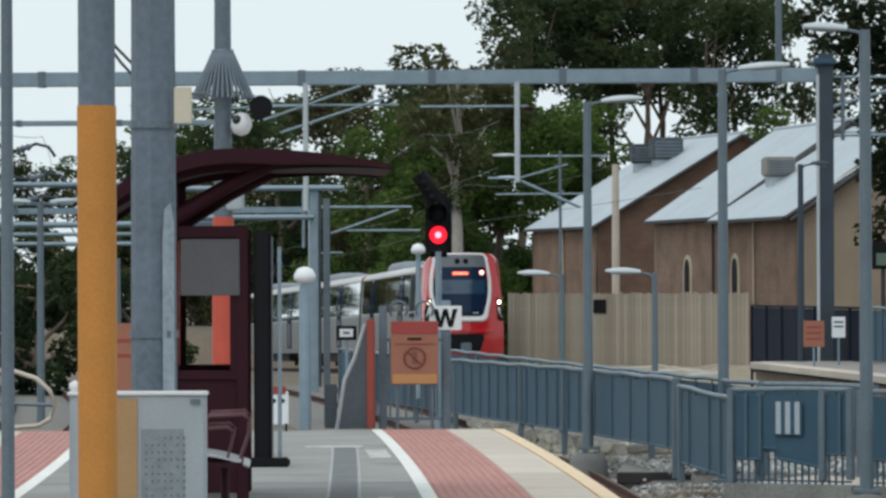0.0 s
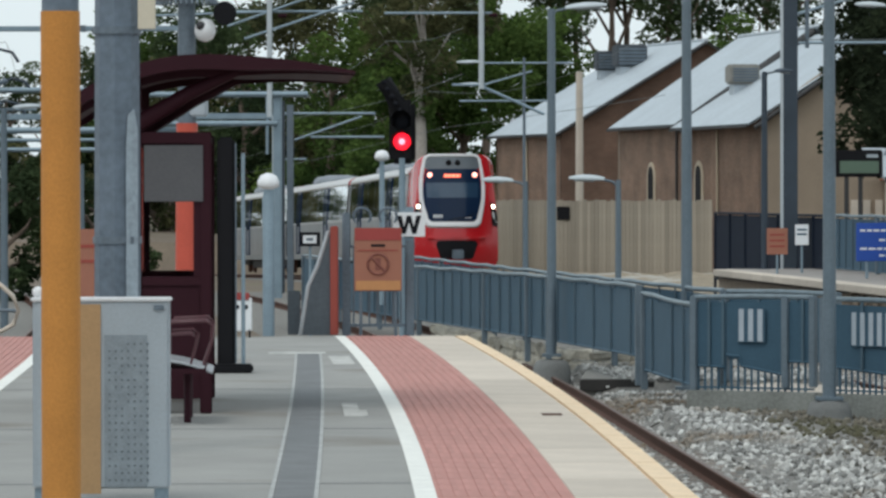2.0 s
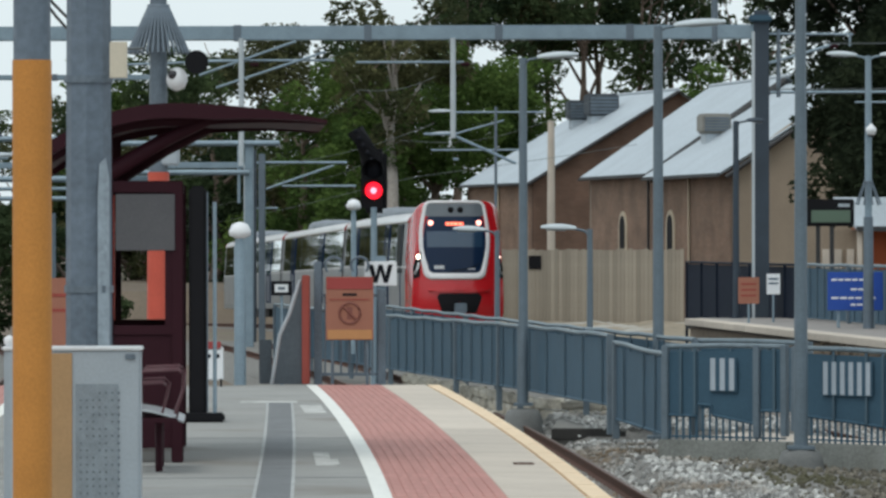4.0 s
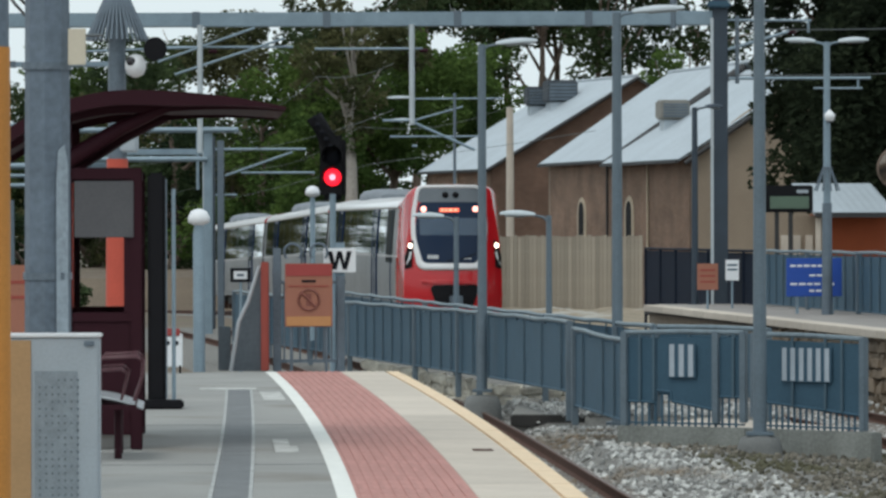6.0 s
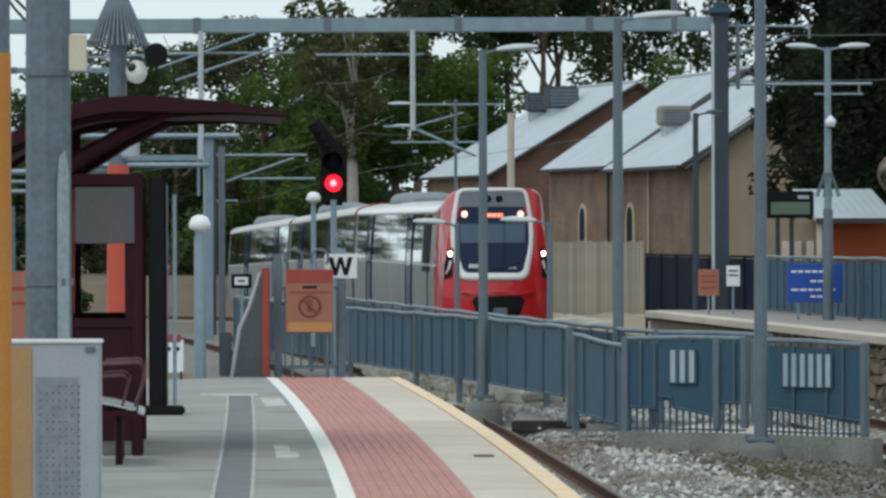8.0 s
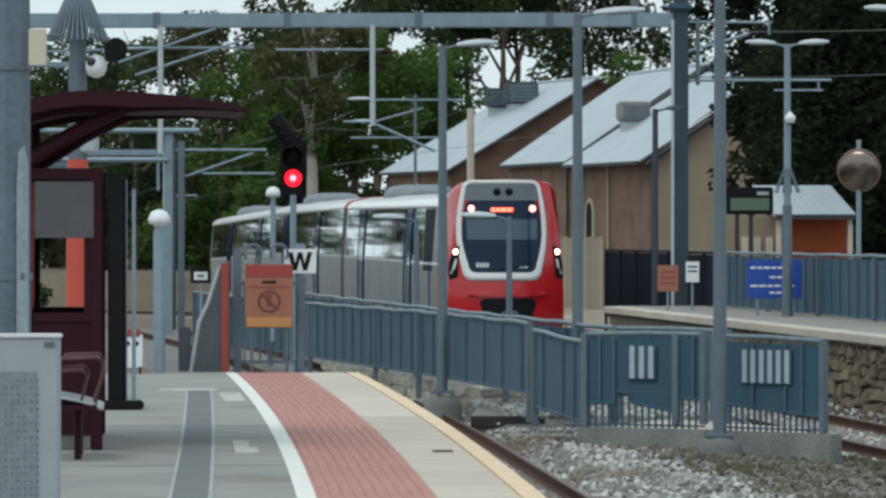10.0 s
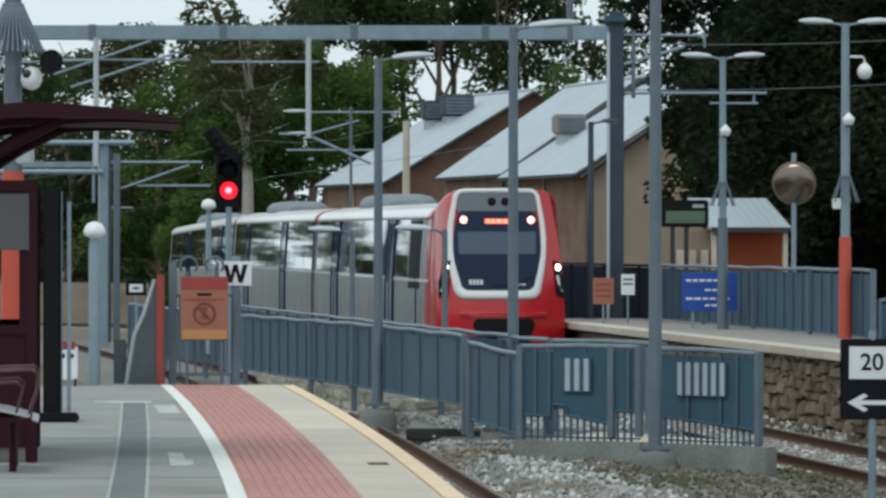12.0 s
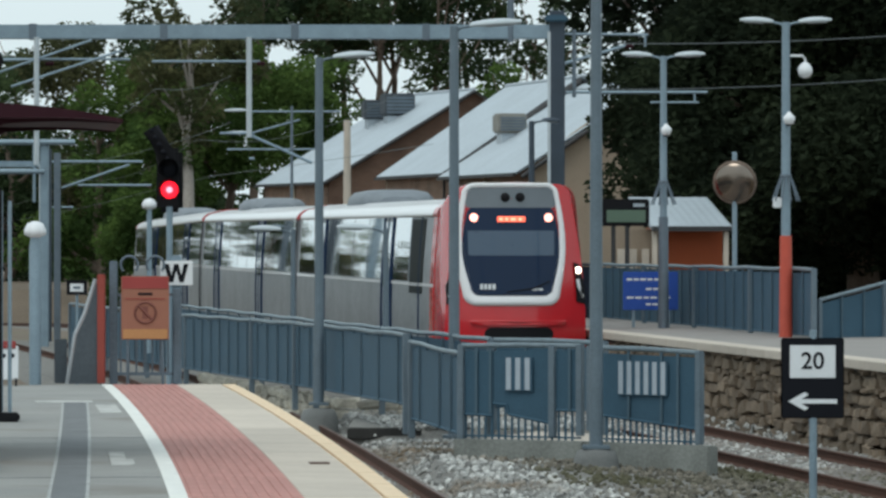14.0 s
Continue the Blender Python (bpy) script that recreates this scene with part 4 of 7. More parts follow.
# ---- fences ----
def fence_run(name, pts, z_bot, z_top, label, group, post_every=2.4, bar_gap=0.115, infill=None, bars=True, gap=0.0, mt=None):
    """A steel fence: posts, two rails, flat upright bars or sheet infill."""
    mt = mt or M_fence
    a, b = Vector((*pts[0], 0)), Vector((*pts[1], 0))
    d = (b - a)
    ln = d.length
    ang = math.degrees(math.atan2(d.y, d.x))
    f = empty(name, pose(a.x, a.y, 0, 0, 0, ang), label, "fence", group)
    n = max(1, round(ln / post_every))
    post = mesh_of("post", soft_box(-0.035, 0.035, -0.035, 0.035, z_bot - gap, z_top + 0.03, 0.008, 1), M_post if mt is M_fence else mt)
    for k in range(n + 1):
        share("post", post, f, pose(ln * k / n, 0, 0))
    box_part("rail", (0, ln, -0.02, 0.02, z_bot + 0.04, z_bot + 0.08), mt, f)
    bm = bmesh.new()
    tube(bm, [(-0.03, 0, z_top), (ln + 0.03, 0, z_top)], 0.032, 8)
    part("top_rail", bm, M_post if mt is M_fence else mt, f, "pale worn round top rail" if mt is M_fence else "")
    if bars:
        bar = mesh_of("bar", soft_box(-0.014, 0.014, -0.012, 0.012, z_bot + 0.08, z_top - 0.05, 0.003, 1), M_post if infill and mt is M_fence else mt)
        gapw = 0.36 if infill else bar_gap
        for k in range(int(ln / gapw)):
            share("bar", bar, f, pose(gapw * (k + 0.5), 0, 0))
        if infill and infill[0] > z_bot + 0.15:
            pk = mesh_of("picket", soft_box(-0.012, 0.012, -0.012, 0.012, z_bot + 0.07, infill[0] + 0.02, 0.003, 1), mt)
            for k in range(int(ln / 0.085)):
                share("picket", pk, f, pose(0.085 * (k + 0.5), 0.016, 0))
    if infill:
        w = ln / n
        for k in range(n):
            box_part("infill_panel", (w * k + 0.05, w * (k + 1) - 0.05, 0.012, 0.020, infill[0], infill[1]), mt, f, label="slate blue sheet panel")
    return f


def sheet_fence(name, a, b, za, zb, label, posts=(), uprights=(), foot=0.35, sheets=(), low=None):
    """A crossing fence: sheets cut to their own lower edges, thin uprights, a round top rail, posts and low pickets.
    a, b: its ends; za, zb: lower and upper edge at each end; posts, uprights: shares of its length;
    sheets: outlines of the sheets' lower edges, rows of (share, height); low: foot and head of the pickets."""
    pa, pb = Vector((*a, 0)), Vector((*b, 0))
    d = pb - pa
    ln = d.length
    f = empty(name, pose(pa.x, pa.y, 0, 0, 0, math.degrees(math.atan2(d.y, d.x))), label, "fence", "crossing fences between the lines")
    bot = lambda u: za[0] + (zb[0] - za[0]) * u
    top = lambda u: za[1] + (zb[1] - za[1]) * u
    for u in posts:
        box_part("post", (ln * u - 0.05, ln * u + 0.05, -0.05, 0.05, bot(u) - foot, top(u) + 0.02), M_post, f, 0.01)
    for u in uprights:
        box_part("upright", (ln * u - 0.022, ln * u + 0.022, -0.028, -0.006, bot(u), top(u) - 0.02), M_upright, f, 0.004)
    bm = bmesh.new()
    n = max(2, int(ln / 1.2))
    tube(bm, [(ln * k / n, 0, top(k / n) + 0.012 * math.sin(k * 1.9)) for k in range(n + 1)], 0.036, 8)
    part("top_rail", bm, M_rail_pale, f, "pale worn round top rail")
    for low_edge in sheets or ([(0.0, bot(0)), (1.0, bot(1))],):
        poly = [(ln * u, z) for u, z in low_edge] + [(ln * low_edge[-1][0], top(low_edge[-1][0]) - 0.07), (ln * low_edge[0][0], top(low_edge[0][0]) - 0.07)]
        part("sheet", prism(poly, 0.012, pose(0, 0.006, 0)), M_fence, f, "slate blue sheet panel")
        for (u, z), (v, y) in zip(low_edge, low_edge[1:]):
            bm = bmesh.new()
            tube(bm, [(ln * u, 0.0, z), (ln * v, 0.0, y)], 0.022, 6)
            part("lower_rail", bm, M_fence, f)
    if low:
        pk = mesh_of("picket", soft_box(-0.016, 0.016, -0.012, 0.012, low[0], low[1], 0.004, 1), M_fence)
        for k in range(int(ln / 0.105)):
            share("picket", pk, f, pose(0.105 * (k + 0.5), 0.03, 0))
        box_part("foot_rail", (0, ln, 0.015, 0.045, low[0] + 0.03, low[0] + 0.055), M_fence, f)
    return f


L1 = "slate blue sheet fence with thin uprights and a pale top rail"
sheet_fence("fence", (-9.2, 120), (-5.3, 100.3), (-0.90, 0.25), (-0.82, 0.27), L1, (0, 0.35, 0.7, 1.0), [0.06 * k for k in range(1, 17)])
sheet_fence("fence", (-5.3, 100.2), (-2.2, 84.3), (-0.82, 0.27), (-0.75, 0.34), L1, (0.55, 0.86), [0.074 * k for k in range(1, 14)], 0.45)
sheet_fence("fence", (-2.2, 84.25), (-0.56, 73.5), (-0.75, 0.34), (-0.67, 0.38), L1, (0.0, 1.0), [0.125, 0.33, 0.54, 0.73, 0.93], 0.45)
sheet_fence("fence", (-0.50, 73.2), (0.24, 68.4), (-0.86, 0.28), (-0.91, 0.21), L1, (0.04,), [0.22, 0.62, 0.84], 0.3)
# the other side of the walkway
sheet_fence("fence", (-6.6, 115), (-3.6, 96.5), (-0.85, 0.32), (-0.80, 0.33), "slate blue sheet fence along the walkway's other side", (0, 0.5, 1.0), [0.1 * k for k in range(1, 10)])
sheet_fence("fence", (-3.6, 96.4), (0.70, 71.3), (-0.80, 0.33), (-0.72, 0.35), "slate blue sheet fence along the walkway's other side", (0.3, 0.6, 1.0), [0.06 * k for k in range(1, 16)])
sheet_fence("fence", (0.75, 71.2), (2.3, 69.4), (-0.62, 0.35), (-0.62, 0.35), "slate blue crossing fence behind the walkway", (0.0, 1.0), (0.3, 0.65), 0.35)
# at the kerb, over low pickets
sheet_fence("fence", (0.26, 68.2), (1.90, 67.3), (-0.63, 0.33), (-0.56, 0.35), "slate blue crossing fence with three white bars on its sheet", (0.0, 0.77, 1.0), (0.13, 0.25, 0.915), 0.34,
            ([(0.02, -0.626), (0.27, -0.64)], [(0.275, -0.47), (0.385, -0.49), (0.40, -0.62), (0.745, -0.73)], [(0.79, -0.547), (0.985, -0.55)]), (-0.97, -0.50))
sheet_fence("fence", (2.04, 67.15), (3.48, 65.9), (-0.60, 0.33), (-0.74, 0.29), "slate blue crossing fence with six white bars on its sheet", (0.0, 1.0), (0.36, 0.66, 0.81), 0.22,
            ([(0.03, -0.59), (0.97, -0.75)],), (-0.97, -0.60))


def marker_panel(name, x, y, z, count, turn, label):
    p = empty(name, pose(x, y, z, 0, 0, turn), label, "sign", "bar markers on the crossing fence")
    w = 0.148 * count
    box_part("backing", (-w / 2, w / 2, -0.012, 0.0, -0.24, 0.24), M_fence, p, 0.004)
    for k in range(count):
        box_part("white_bar", (-w / 2 + 0.148 * k + 0.035, -w / 2 + 0.148 * k + 0.113, -0.02, -0.012, -0.225, 0.225), M_bar_white, p)


marker_panel("bar_marker", 1.05, 67.73, -0.05, 3, -28.8, "three white upright bars on a slate blue plate")
marker_panel("bar_marker", 2.73, 66.515, -0.075, 6, -41, "six white upright bars on a slate blue plate")


def kerb_wall(x0, y0, x1, y1, z0, z1, label):
    d = Vector((x1 - x0, y1 - y0, 0))
    m = pose(x0, y0, 0, 0, 0, math.degrees(math.atan2(d.y, d.x)))
    tagged(part("kerb_wall", soft_box(0, d.length, -0.11, 0.11, z0, z1, 0.02), M_kerb, None, "", m), label, "kerb", "kerb walls under the fence", "structure")


kerb_wall(0.2, 68.2, 1.98, 67.22, -1.6, -0.97, "stained grey concrete kerb wall under the fence")
kerb_wall(2.0, 67.18, 3.66, 65.74, -1.6, -0.97, "stained grey concrete kerb wall under the fence")
crossing = tagged(part("crossing_panel", soft_box(-1.50, -0.36, 77.05, 81.0, -1.5, -1.155, 0.015), M_crossing), "gritty asphalt panel of the foot crossing with its shaded end drawn dark", "crossing", kind="structure")
# Black strip stands in for the shade on the deck's front end.
box_part("dark_edge", (-1.52, -0.34, 76.97, 77.05, -1.34, -1.165), M_under, crossing, 0.01, "dark strip drawn as the shade on the deck end")


def pale_edging():
    """Low wall of pale uneven stones behind the foot of the long fence."""
    p = empty("stone_edging", Matrix(), "low edging of pale uneven limestone blocks behind the fence foot", "edging", kind="structure")
    rnd = random.Random(3)
    kinds = []
    for w in (0.26, 0.32, 0.38, 0.44):
        bm = soft_box(-w / 2, w / 2, -0.10, 0.10, 0.0, 0.17, 0.04, 1)
        for v in bm.verts:
            v.co += Vector((rnd.uniform(-0.02, 0.02), rnd.uniform(-0.03, 0.03), rnd.uniform(-0.02, 0.02)))
        kinds.append((w, mesh_of("edging_stone", bm, M_limestone)))
    for (xa, ya), (xb, yb) in (((-5.3, 100.3), (-2.2, 84.3)), ((-2.2, 84.1), (-0.45, 83.4))):
        a, d = Vector((xa, ya, 0)), Vector((xb - xa, yb - ya, 0))
        turn = math.degrees(math.atan2(d.y, d.x))
        for z in (-1.44, -1.27, -1.10):
            s = rnd.uniform(0, 0.2)
            while s < d.length:
                w, me = rnd.choice(kinds)
                c = a + d.normalized() * (s + w / 2)
                share("edging_stone", me, p, pose(c.x + 0.30 + rnd.uniform(-0.04, 0.04), c.y + 0.05, z + rnd.uniform(-0.02, 0.02), rnd.uniform(-5, 5), rnd.uniform(-4, 4), turn + rnd.uniform(-5, 5)))
                s += w + 0.015


pale_edging()
path = bmesh.new()
lo = [path.verts.new(v) for v in ((0.45, 68.4, -1.4), (3.3, 66.4, -1.4), (3.3, 68.2, -1.4), (1.5, 71.6, -1.4))]
hi = [path.verts.new((v.co.x, v.co.y, -0.99)) for v in lo]
path.faces.new(lo[::-1])
path.faces.new(hi)
for i in range(4):
    path.faces.new((lo[i], lo[(i + 1) % 4], hi[(i + 1) % 4], hi[i]))
tagged(part("crossing_path", path, M_coping), "pale concrete pedestrian crossing path between the fences", "path", kind="structure")

GF = "fences behind the far platform"
fence_run("fence", ((1.05, 129.0), (3.6, 112.2)), -0.55, 1.25, "dark navy steel sheet fence behind the far platform", GF, infill=(-0.5, 1.2), mt=M_fence_dark, bars=False, gap=0.6)
back = sheet_fence("fence", (3.6, 112.1), (6.83, 89.5), (0.06, 1.26), (0.06, 1.28), "slate blue sheet fence with thin uprights behind the far platform", (0, 0.25, 0.5, 0.75, 1.0), [0.04 * k for k in range(1, 25)], 0.06)
back["group"] = GF
ramp = sheet_fence("fence", (6.98, 90.2), (9.6, 92.4), (-0.25, 0.70), (-0.25, 1.30), "slate blue ramp fence with a rising rail beside the far platform", (0.0, 0.5, 1.0), (0.17, 0.34, 0.67, 0.84), 0.8)
ramp["group"] = GF


# ---- poles and lamps ----
def lamp_head(name, parent, m, ln=0.75):
    """A flat cobra-head luminaire: shell and pale lens."""
    bm = bmesh.new()
    rings = []
    for k in range(9):
        f = k / 8
        w = 0.15 * math.sin(math.pi * min(1, 0.12 + f * 0.80)) ** 0.6
        h = 0.085 * math.sin(math.pi * min(1, 0.12 + f * 0.80)) ** 0.6
        rings.append([(ln * f, w * math.cos(a), h * max(-0.25, math.sin(a))) for a in [i * math.tau / 14 for i in range(14)]])
    loft(bm, rings)
    hd = part(name, bm, M_lamp_shell, parent, "pale flat street lamp head", m)
    bm = bmesh.new()
    loft(bm, [[(ln * (0.3 + 0.55 * f), 0.11 * math.cos(a), -0.022 - 0.02 * abs(math.sin(a))) for a in [i * math.pi / 6 for i in range(7)]] + [(ln * (0.3 + 0.55 * f), 0.11 * math.cos(a), -0.018) for a in [math.pi - i * math.pi / 6 for i in range(7)]] for f in (0, 0.5, 1)])
    part("lens", bm, M_pale_grey, hd)
    return hd


def lamp_post(x, y, z0, z1, r, heads, label, cat="lamp post", base=True, mt=None, group="lamp posts along the line"):
    """A tapered steel post with a base plate and one or two lamp heads on short arms."""
    mt = mt or M_post
    p = empty("lamp_post", pose(x, y, z0), label, cat, group)
    h = z1 - z0
    bm = bmesh.new()
    tube(bm, [(0, 0, 0), (0, 0, h * 0.5), (0, 0, h)], [r * 1.12, r, r * 0.85], 12)
    part("pole", bm, mt, p)
    if base:
        box_part("base_plate", (-2.2 * r, 2.2 * r, -2.2 * r, 2.2 * r, -0.02, 0.03), mt, p, 0.008)
    for turn, tilt, ln in heads:
        bm = bmesh.new()
        c, s = math.cos(radians(turn)), math.sin(radians(turn))
        tube(bm, [(0, 0, h - 0.12), (0.10 * c, 0.10 * s, h - 0.03), (0.26 * c, 0.26 * s, h)], 0.022, 8)
        arm = part("arm", bm, mt, p)
        lamp_head("lamp_head", p, pose(0.24 * c, 0.24 * s, h, 0, -tilt, turn), ln)
    return p


def footing(x, y, z, r, label="rough concrete pole footing"):
    bm = lathe([(r * 1.1, -0.5), (r * 1.02, -0.15), (r * 0.86, -0.03), (r * 0.6, 0.0)], 14, pose(x, y, z))
    tagged(part("footing", bm, M_concrete), label, "footing", "concrete pole footings", "structure")


lamp_post(-2.09, 82.0, -0.95, 4.9, 0.075, ((0, 4, 0.70),), "slate grey steel lamp post in front of the fence")
footing(-2.09, 82.0, -1.02, 0.31)
lamp_post(0.17, 74.5, -1.2, 5.1, 0.08, ((0, 4, 0.80),), "slate grey steel lamp post behind the crossing fence")
lamp_post(2.08, 66.0, -1.0, 5.25, 0.085, ((180, 4, 0.60),), "slate grey steel lamp post at the crossing kerb")
footing(2.08, 66.0, -1.02, 0.30)
# low single lamps between the fence and the far line
lamp_post(-1.0, 85.0, -1.3, 2.02, 0.055, ((180, 2, 0.62),), "short slate grey lamp post behind the fence")
lamp_post(-2.93, 95.0, -1.3, 2.02, 0.055, ((180, 2, 0.62),), "short slate grey lamp post behind the fence")
dark_lamp = lamp_post(2.08, 114.0, -0.02, 4.62, 0.075, ((0, 0, 0.42),), "dark slate lamp post at the far platform's end", mt=M_mast)
for o in dark_lamp.children_recursive:
    if o.name.startswith("lamp_head"):
        o.data.materials[0] = M_mast
        o["label"] = "small dark lamp head"


def climbing_guard(p, z1, z0, r1, r0, n):
    bm = lathe([(r1, z1 - 0.05), (r1 + 0.02, z1 - 0.05), (r1 + 0.02, z1), (r1, z1)], 14)
    col = part("climbing_guard", bm, M_galv_dark, p, "flared steel climbing guard")
    bm = bmesh.new()
    tube(bm, [(r1, 0, z1 - 0.02), (r0, 0, z0)], 0.016, 5)
    me = mesh_of("spike", bm, M_galv_dark)
    for k in range(n):
        share("spike", me, col, pose(0, 0, 0, 0, 0, 360 * k / n))


def twin_lamp_post(x, y, z1, r, label, orange=True, zo=1.9):
    """Platform post: orange foot, climbing guard, twin lamp heads, camera domes."""
    p = lamp_post(x, y, 0.0, z1, r, ((0, 3, 0.62), (180, 3, 0.62)), label, "lamp post", False, M_galv, "twin lamp posts on the far platform")
    bm = bmesh.new()
    tube(bm, [(0, 0, 0.0), (0, 0, zo)], [r * 1.5, r * 1.3], 12)
    part("pole_foot", bm, M_orange if orange else M_galv_dark, p, "orange red painted pole foot" if orange else "grey pole sleeve")
    climbing_guard(p, 3.05, 2.55, r, 0.26, 10)
    cam_box = part("camera_dome", lathe([(0.02, -0.16), (0.08, -0.13), (0.11, -0.05), (0.11, 0.0), (0.06, 0.05), (0.02, 0.10)], 14, pose(0.05, -0.16, 4.12)), M_white, p, "white camera dome")
    part("dome_glass", lathe([(0.0, -0.175), (0.06, -0.15), (0.085, -0.115), (0.02, -0.11)], 12, pose(0.05, -0.16, 4.12)), M_dome, cam_box)
    bm = bmesh.new()
    tube(bm, [(0, 0, 4.17), (0.03, -0.09, 4.22), (0.05, -0.16, 4.22)], 0.018, 6)
    part("bracket", bm, M_galv, p)
    return p


tw1 = twin_lamp_post(6.42, 91.0, 5.9, 0.085, "grey platform lamp post with orange foot and white camera domes")
box_part("speaker_box", (-0.24, -0.08, -0.08, 0.08, 2.42, 2.62), M_white, tw1, 0.02, "small white box on the pole")
tw2 = twin_lamp_post(4.55, 100.3, 5.62, 0.075, "grey platform lamp post with grey foot and camera dome", False, 2.3)


def hooked_camera(x, y, z, label):
    p = empty("security_camera", pose(x, y, z), label, "camera")
    bm = bmesh.new()
    tube(bm, [(-0.28, 0, 0.22), (-0.05, 0, 0.22), (0.0, 0, 0.16), (0, 0, 0.05)], 0.022, 8)
    part("bracket", bm, M_white, p)
    part("housing", lathe([(0.02, -0.20), (0.10, -0.17), (0.14, -0.08), (0.13, 0.0), (0.07, 0.08), (0.03, 0.10)], 14), M_white, p, "white teardrop camera housing")


hooked_camera(6.78, 91.0, 5.05, "white teardrop security camera on a hooked arm")


def convex_mirror(x, y, z0, zc, r):
    p = empty("convex_mirror", pose(x, y, z0), "weathered round convex mirror on a grey post", "mirror")
    bm = bmesh.new()
    tube(bm, [(0, 0, 0), (0, 0, zc - z0 + 0.62)], 0.05, 10)
    part("post", bm, M_galv, p)
    m = pose(0, -0.08, zc - z0, 101, 0, -12)
    part("mirror_face", lathe([(r, -0.02), (r * 0.96, 0.02), (r * 0.8, 0.07), (r * 0.5, 0.115), (0.0, 0.14)], 28, m), M_mirror, p, "brownish reflecting mirror face")
    bm = lathe([(r * 0.98, -0.06), (r * 1.04, -0.03), (r * 1.04, 0.02), (r * 0.97, 0.03)], 28, m)
    part("rim", bm, M_bark, p, "weathered brown rim")


convex_mirror(5.88, 98.0, 0.0, 2.98, 0.43)


def info_sign(x, y, z0):
    p = empty("blue_sign", pose(x, y, z0, 0, 0, 4), "blue sign with rows of white lettering on two posts", "sign")
    for dx in (-0.35, 0.38):
        box_part("post", (dx - 0.03, dx + 0.03, 0.0, 0.05, 0.0, 1.0), M_galv, p)
    box_part("panel", (-0.58, 0.58, -0.04, 0.0, 0.36, 1.16), M_blue, p, 0.01)
    rnd = random.Random(4)
    for z, n in ((1.0, 5), (0.80, 2), (0.62, 6), (0.48, 2)):
        x0 = -0.5 if n > 3 else -0.1
        for k in range(n):
            w = rnd.uniform(0.10, 0.16)
            box_part("lettering_bar", (x0, x0 + w, -0.046, -0.04, z - 0.022, z + 0.022), M_white, p)
            x0 += w + 0.03
    return p


info_sign(4.33, 101.5, 0.0)


def screen(x, y, z0, zc):
    p = empty("information_screen", pose(x, y, z0, 0, 0, 6), "black framed platform screen with a green display on posts", "screen")
    box_part("casing", (-0.70, 0.70, -0.10, 0.10, zc - z0 - 0.33, zc - z0 + 0.33), M_black, p, 0.03)
    box_part("display", (-0.36, 0.60, -0.115, -0.10, zc - z0 - 0.24, zc - z0 + 0.06), M_screen, p, 0.005, "green grey display")
    box_part("clock_strip", (0.30, 0.58, -0.115, -0.10, zc - z0 + 0.14, zc - z0 + 0.22), M_pale_grey, p)
    for dx in (-0.18, 0.16):
        box_part("post", (dx - 0.05, dx + 0.05, -0.05, 0.05, 0, zc - z0 - 0.3), M_trim, p, 0.01)


screen(4.35, 119.0, -0.2, 2.50)


def small_sign(name, x, y, z0, zc, w, h, mt, label, post=0.025, bars=0, turn=0):
    p = empty(name, pose(x, y, z0, 0, 0, turn), label, "sign")
    bm = bmesh.new()
    tube(bm, [(0, 0.03, 0), (0, 0.03, zc - z0 + h * 0.4)], post, 8)
    part("post", bm, M_galv, p)
    box_part("panel", (-w / 2, w / 2, -0.012, 0.006, zc - z0 - h / 2, zc - z0 + h / 2), mt, p, 0.004)
    for k in range(bars):
        box_part("lettering_bar", (-w * 0.36, w * 0.36, -0.018, -0.012, zc - z0 + h * (0.25 - 0.22 * k) - 0.02, zc - z0 + h * (0.25 - 0.22 * k) + 0.02), M_red_dull if mt is M_sign_orange else M_fence, p)
    return p


small_sign("notice_sign", 2.23, 107.0, -0.02, 0.72, 0.46, 0.58, M_sign_orange, "faded orange notice on a post at the platform end", bars=3)
small_sign("notice_sign", 2.81, 108.5, -0.02, 0.85, 0.30, 0.46, M_white, "white notice with dark symbol on a post", bars=2)


def speed_board(x, y, z0, zc):
    p = empty("speed_board", pose(x, y, z0), "black speed board reading 20 with a white arrow on a post", "sign")
    bm = bmesh.new()
    tube(bm, [(0.01, 0.03, 0), (0.01, 0.03, zc - z0 + 0.55)], 0.045, 12)
    part("post", bm, M_galv, p)
    box_part("board", (-0.36, 0.36, -0.02, 0.005, zc - z0 - 0.46, zc - z0 + 0.46), M_ink, p, 0.02, "black board")
    bm = soft_box(-0.265, 0.265, -0.028, -0.018, zc - z0 + 0.0, zc - z0 + 0.38, 0.008)
    part("number_panel", bm, M_white, p, "white panel")
    letters("number", "20", 0.27, M_ink, p, pose(0, -0.031, zc - z0 + 0.19, 90))
    arrow = [(-0.28, 0), (-0.09, 0.105), (-0.045, 0.075), (-0.13, 0.025), (0.28, 0.025), (0.28, -0.025), (-0.13, -0.025), (-0.045, -0.075), (-0.09, -0.105)]
    part("arrow", prism(arrow, 0.008, pose(0, -0.028, zc - z0 - 0.265)), M_white, p, "white arrow")


speed_board(4.22, 55.5, -1.5, 0.235)
speed_board(5.47, 53.0, -1.5, 0.25)


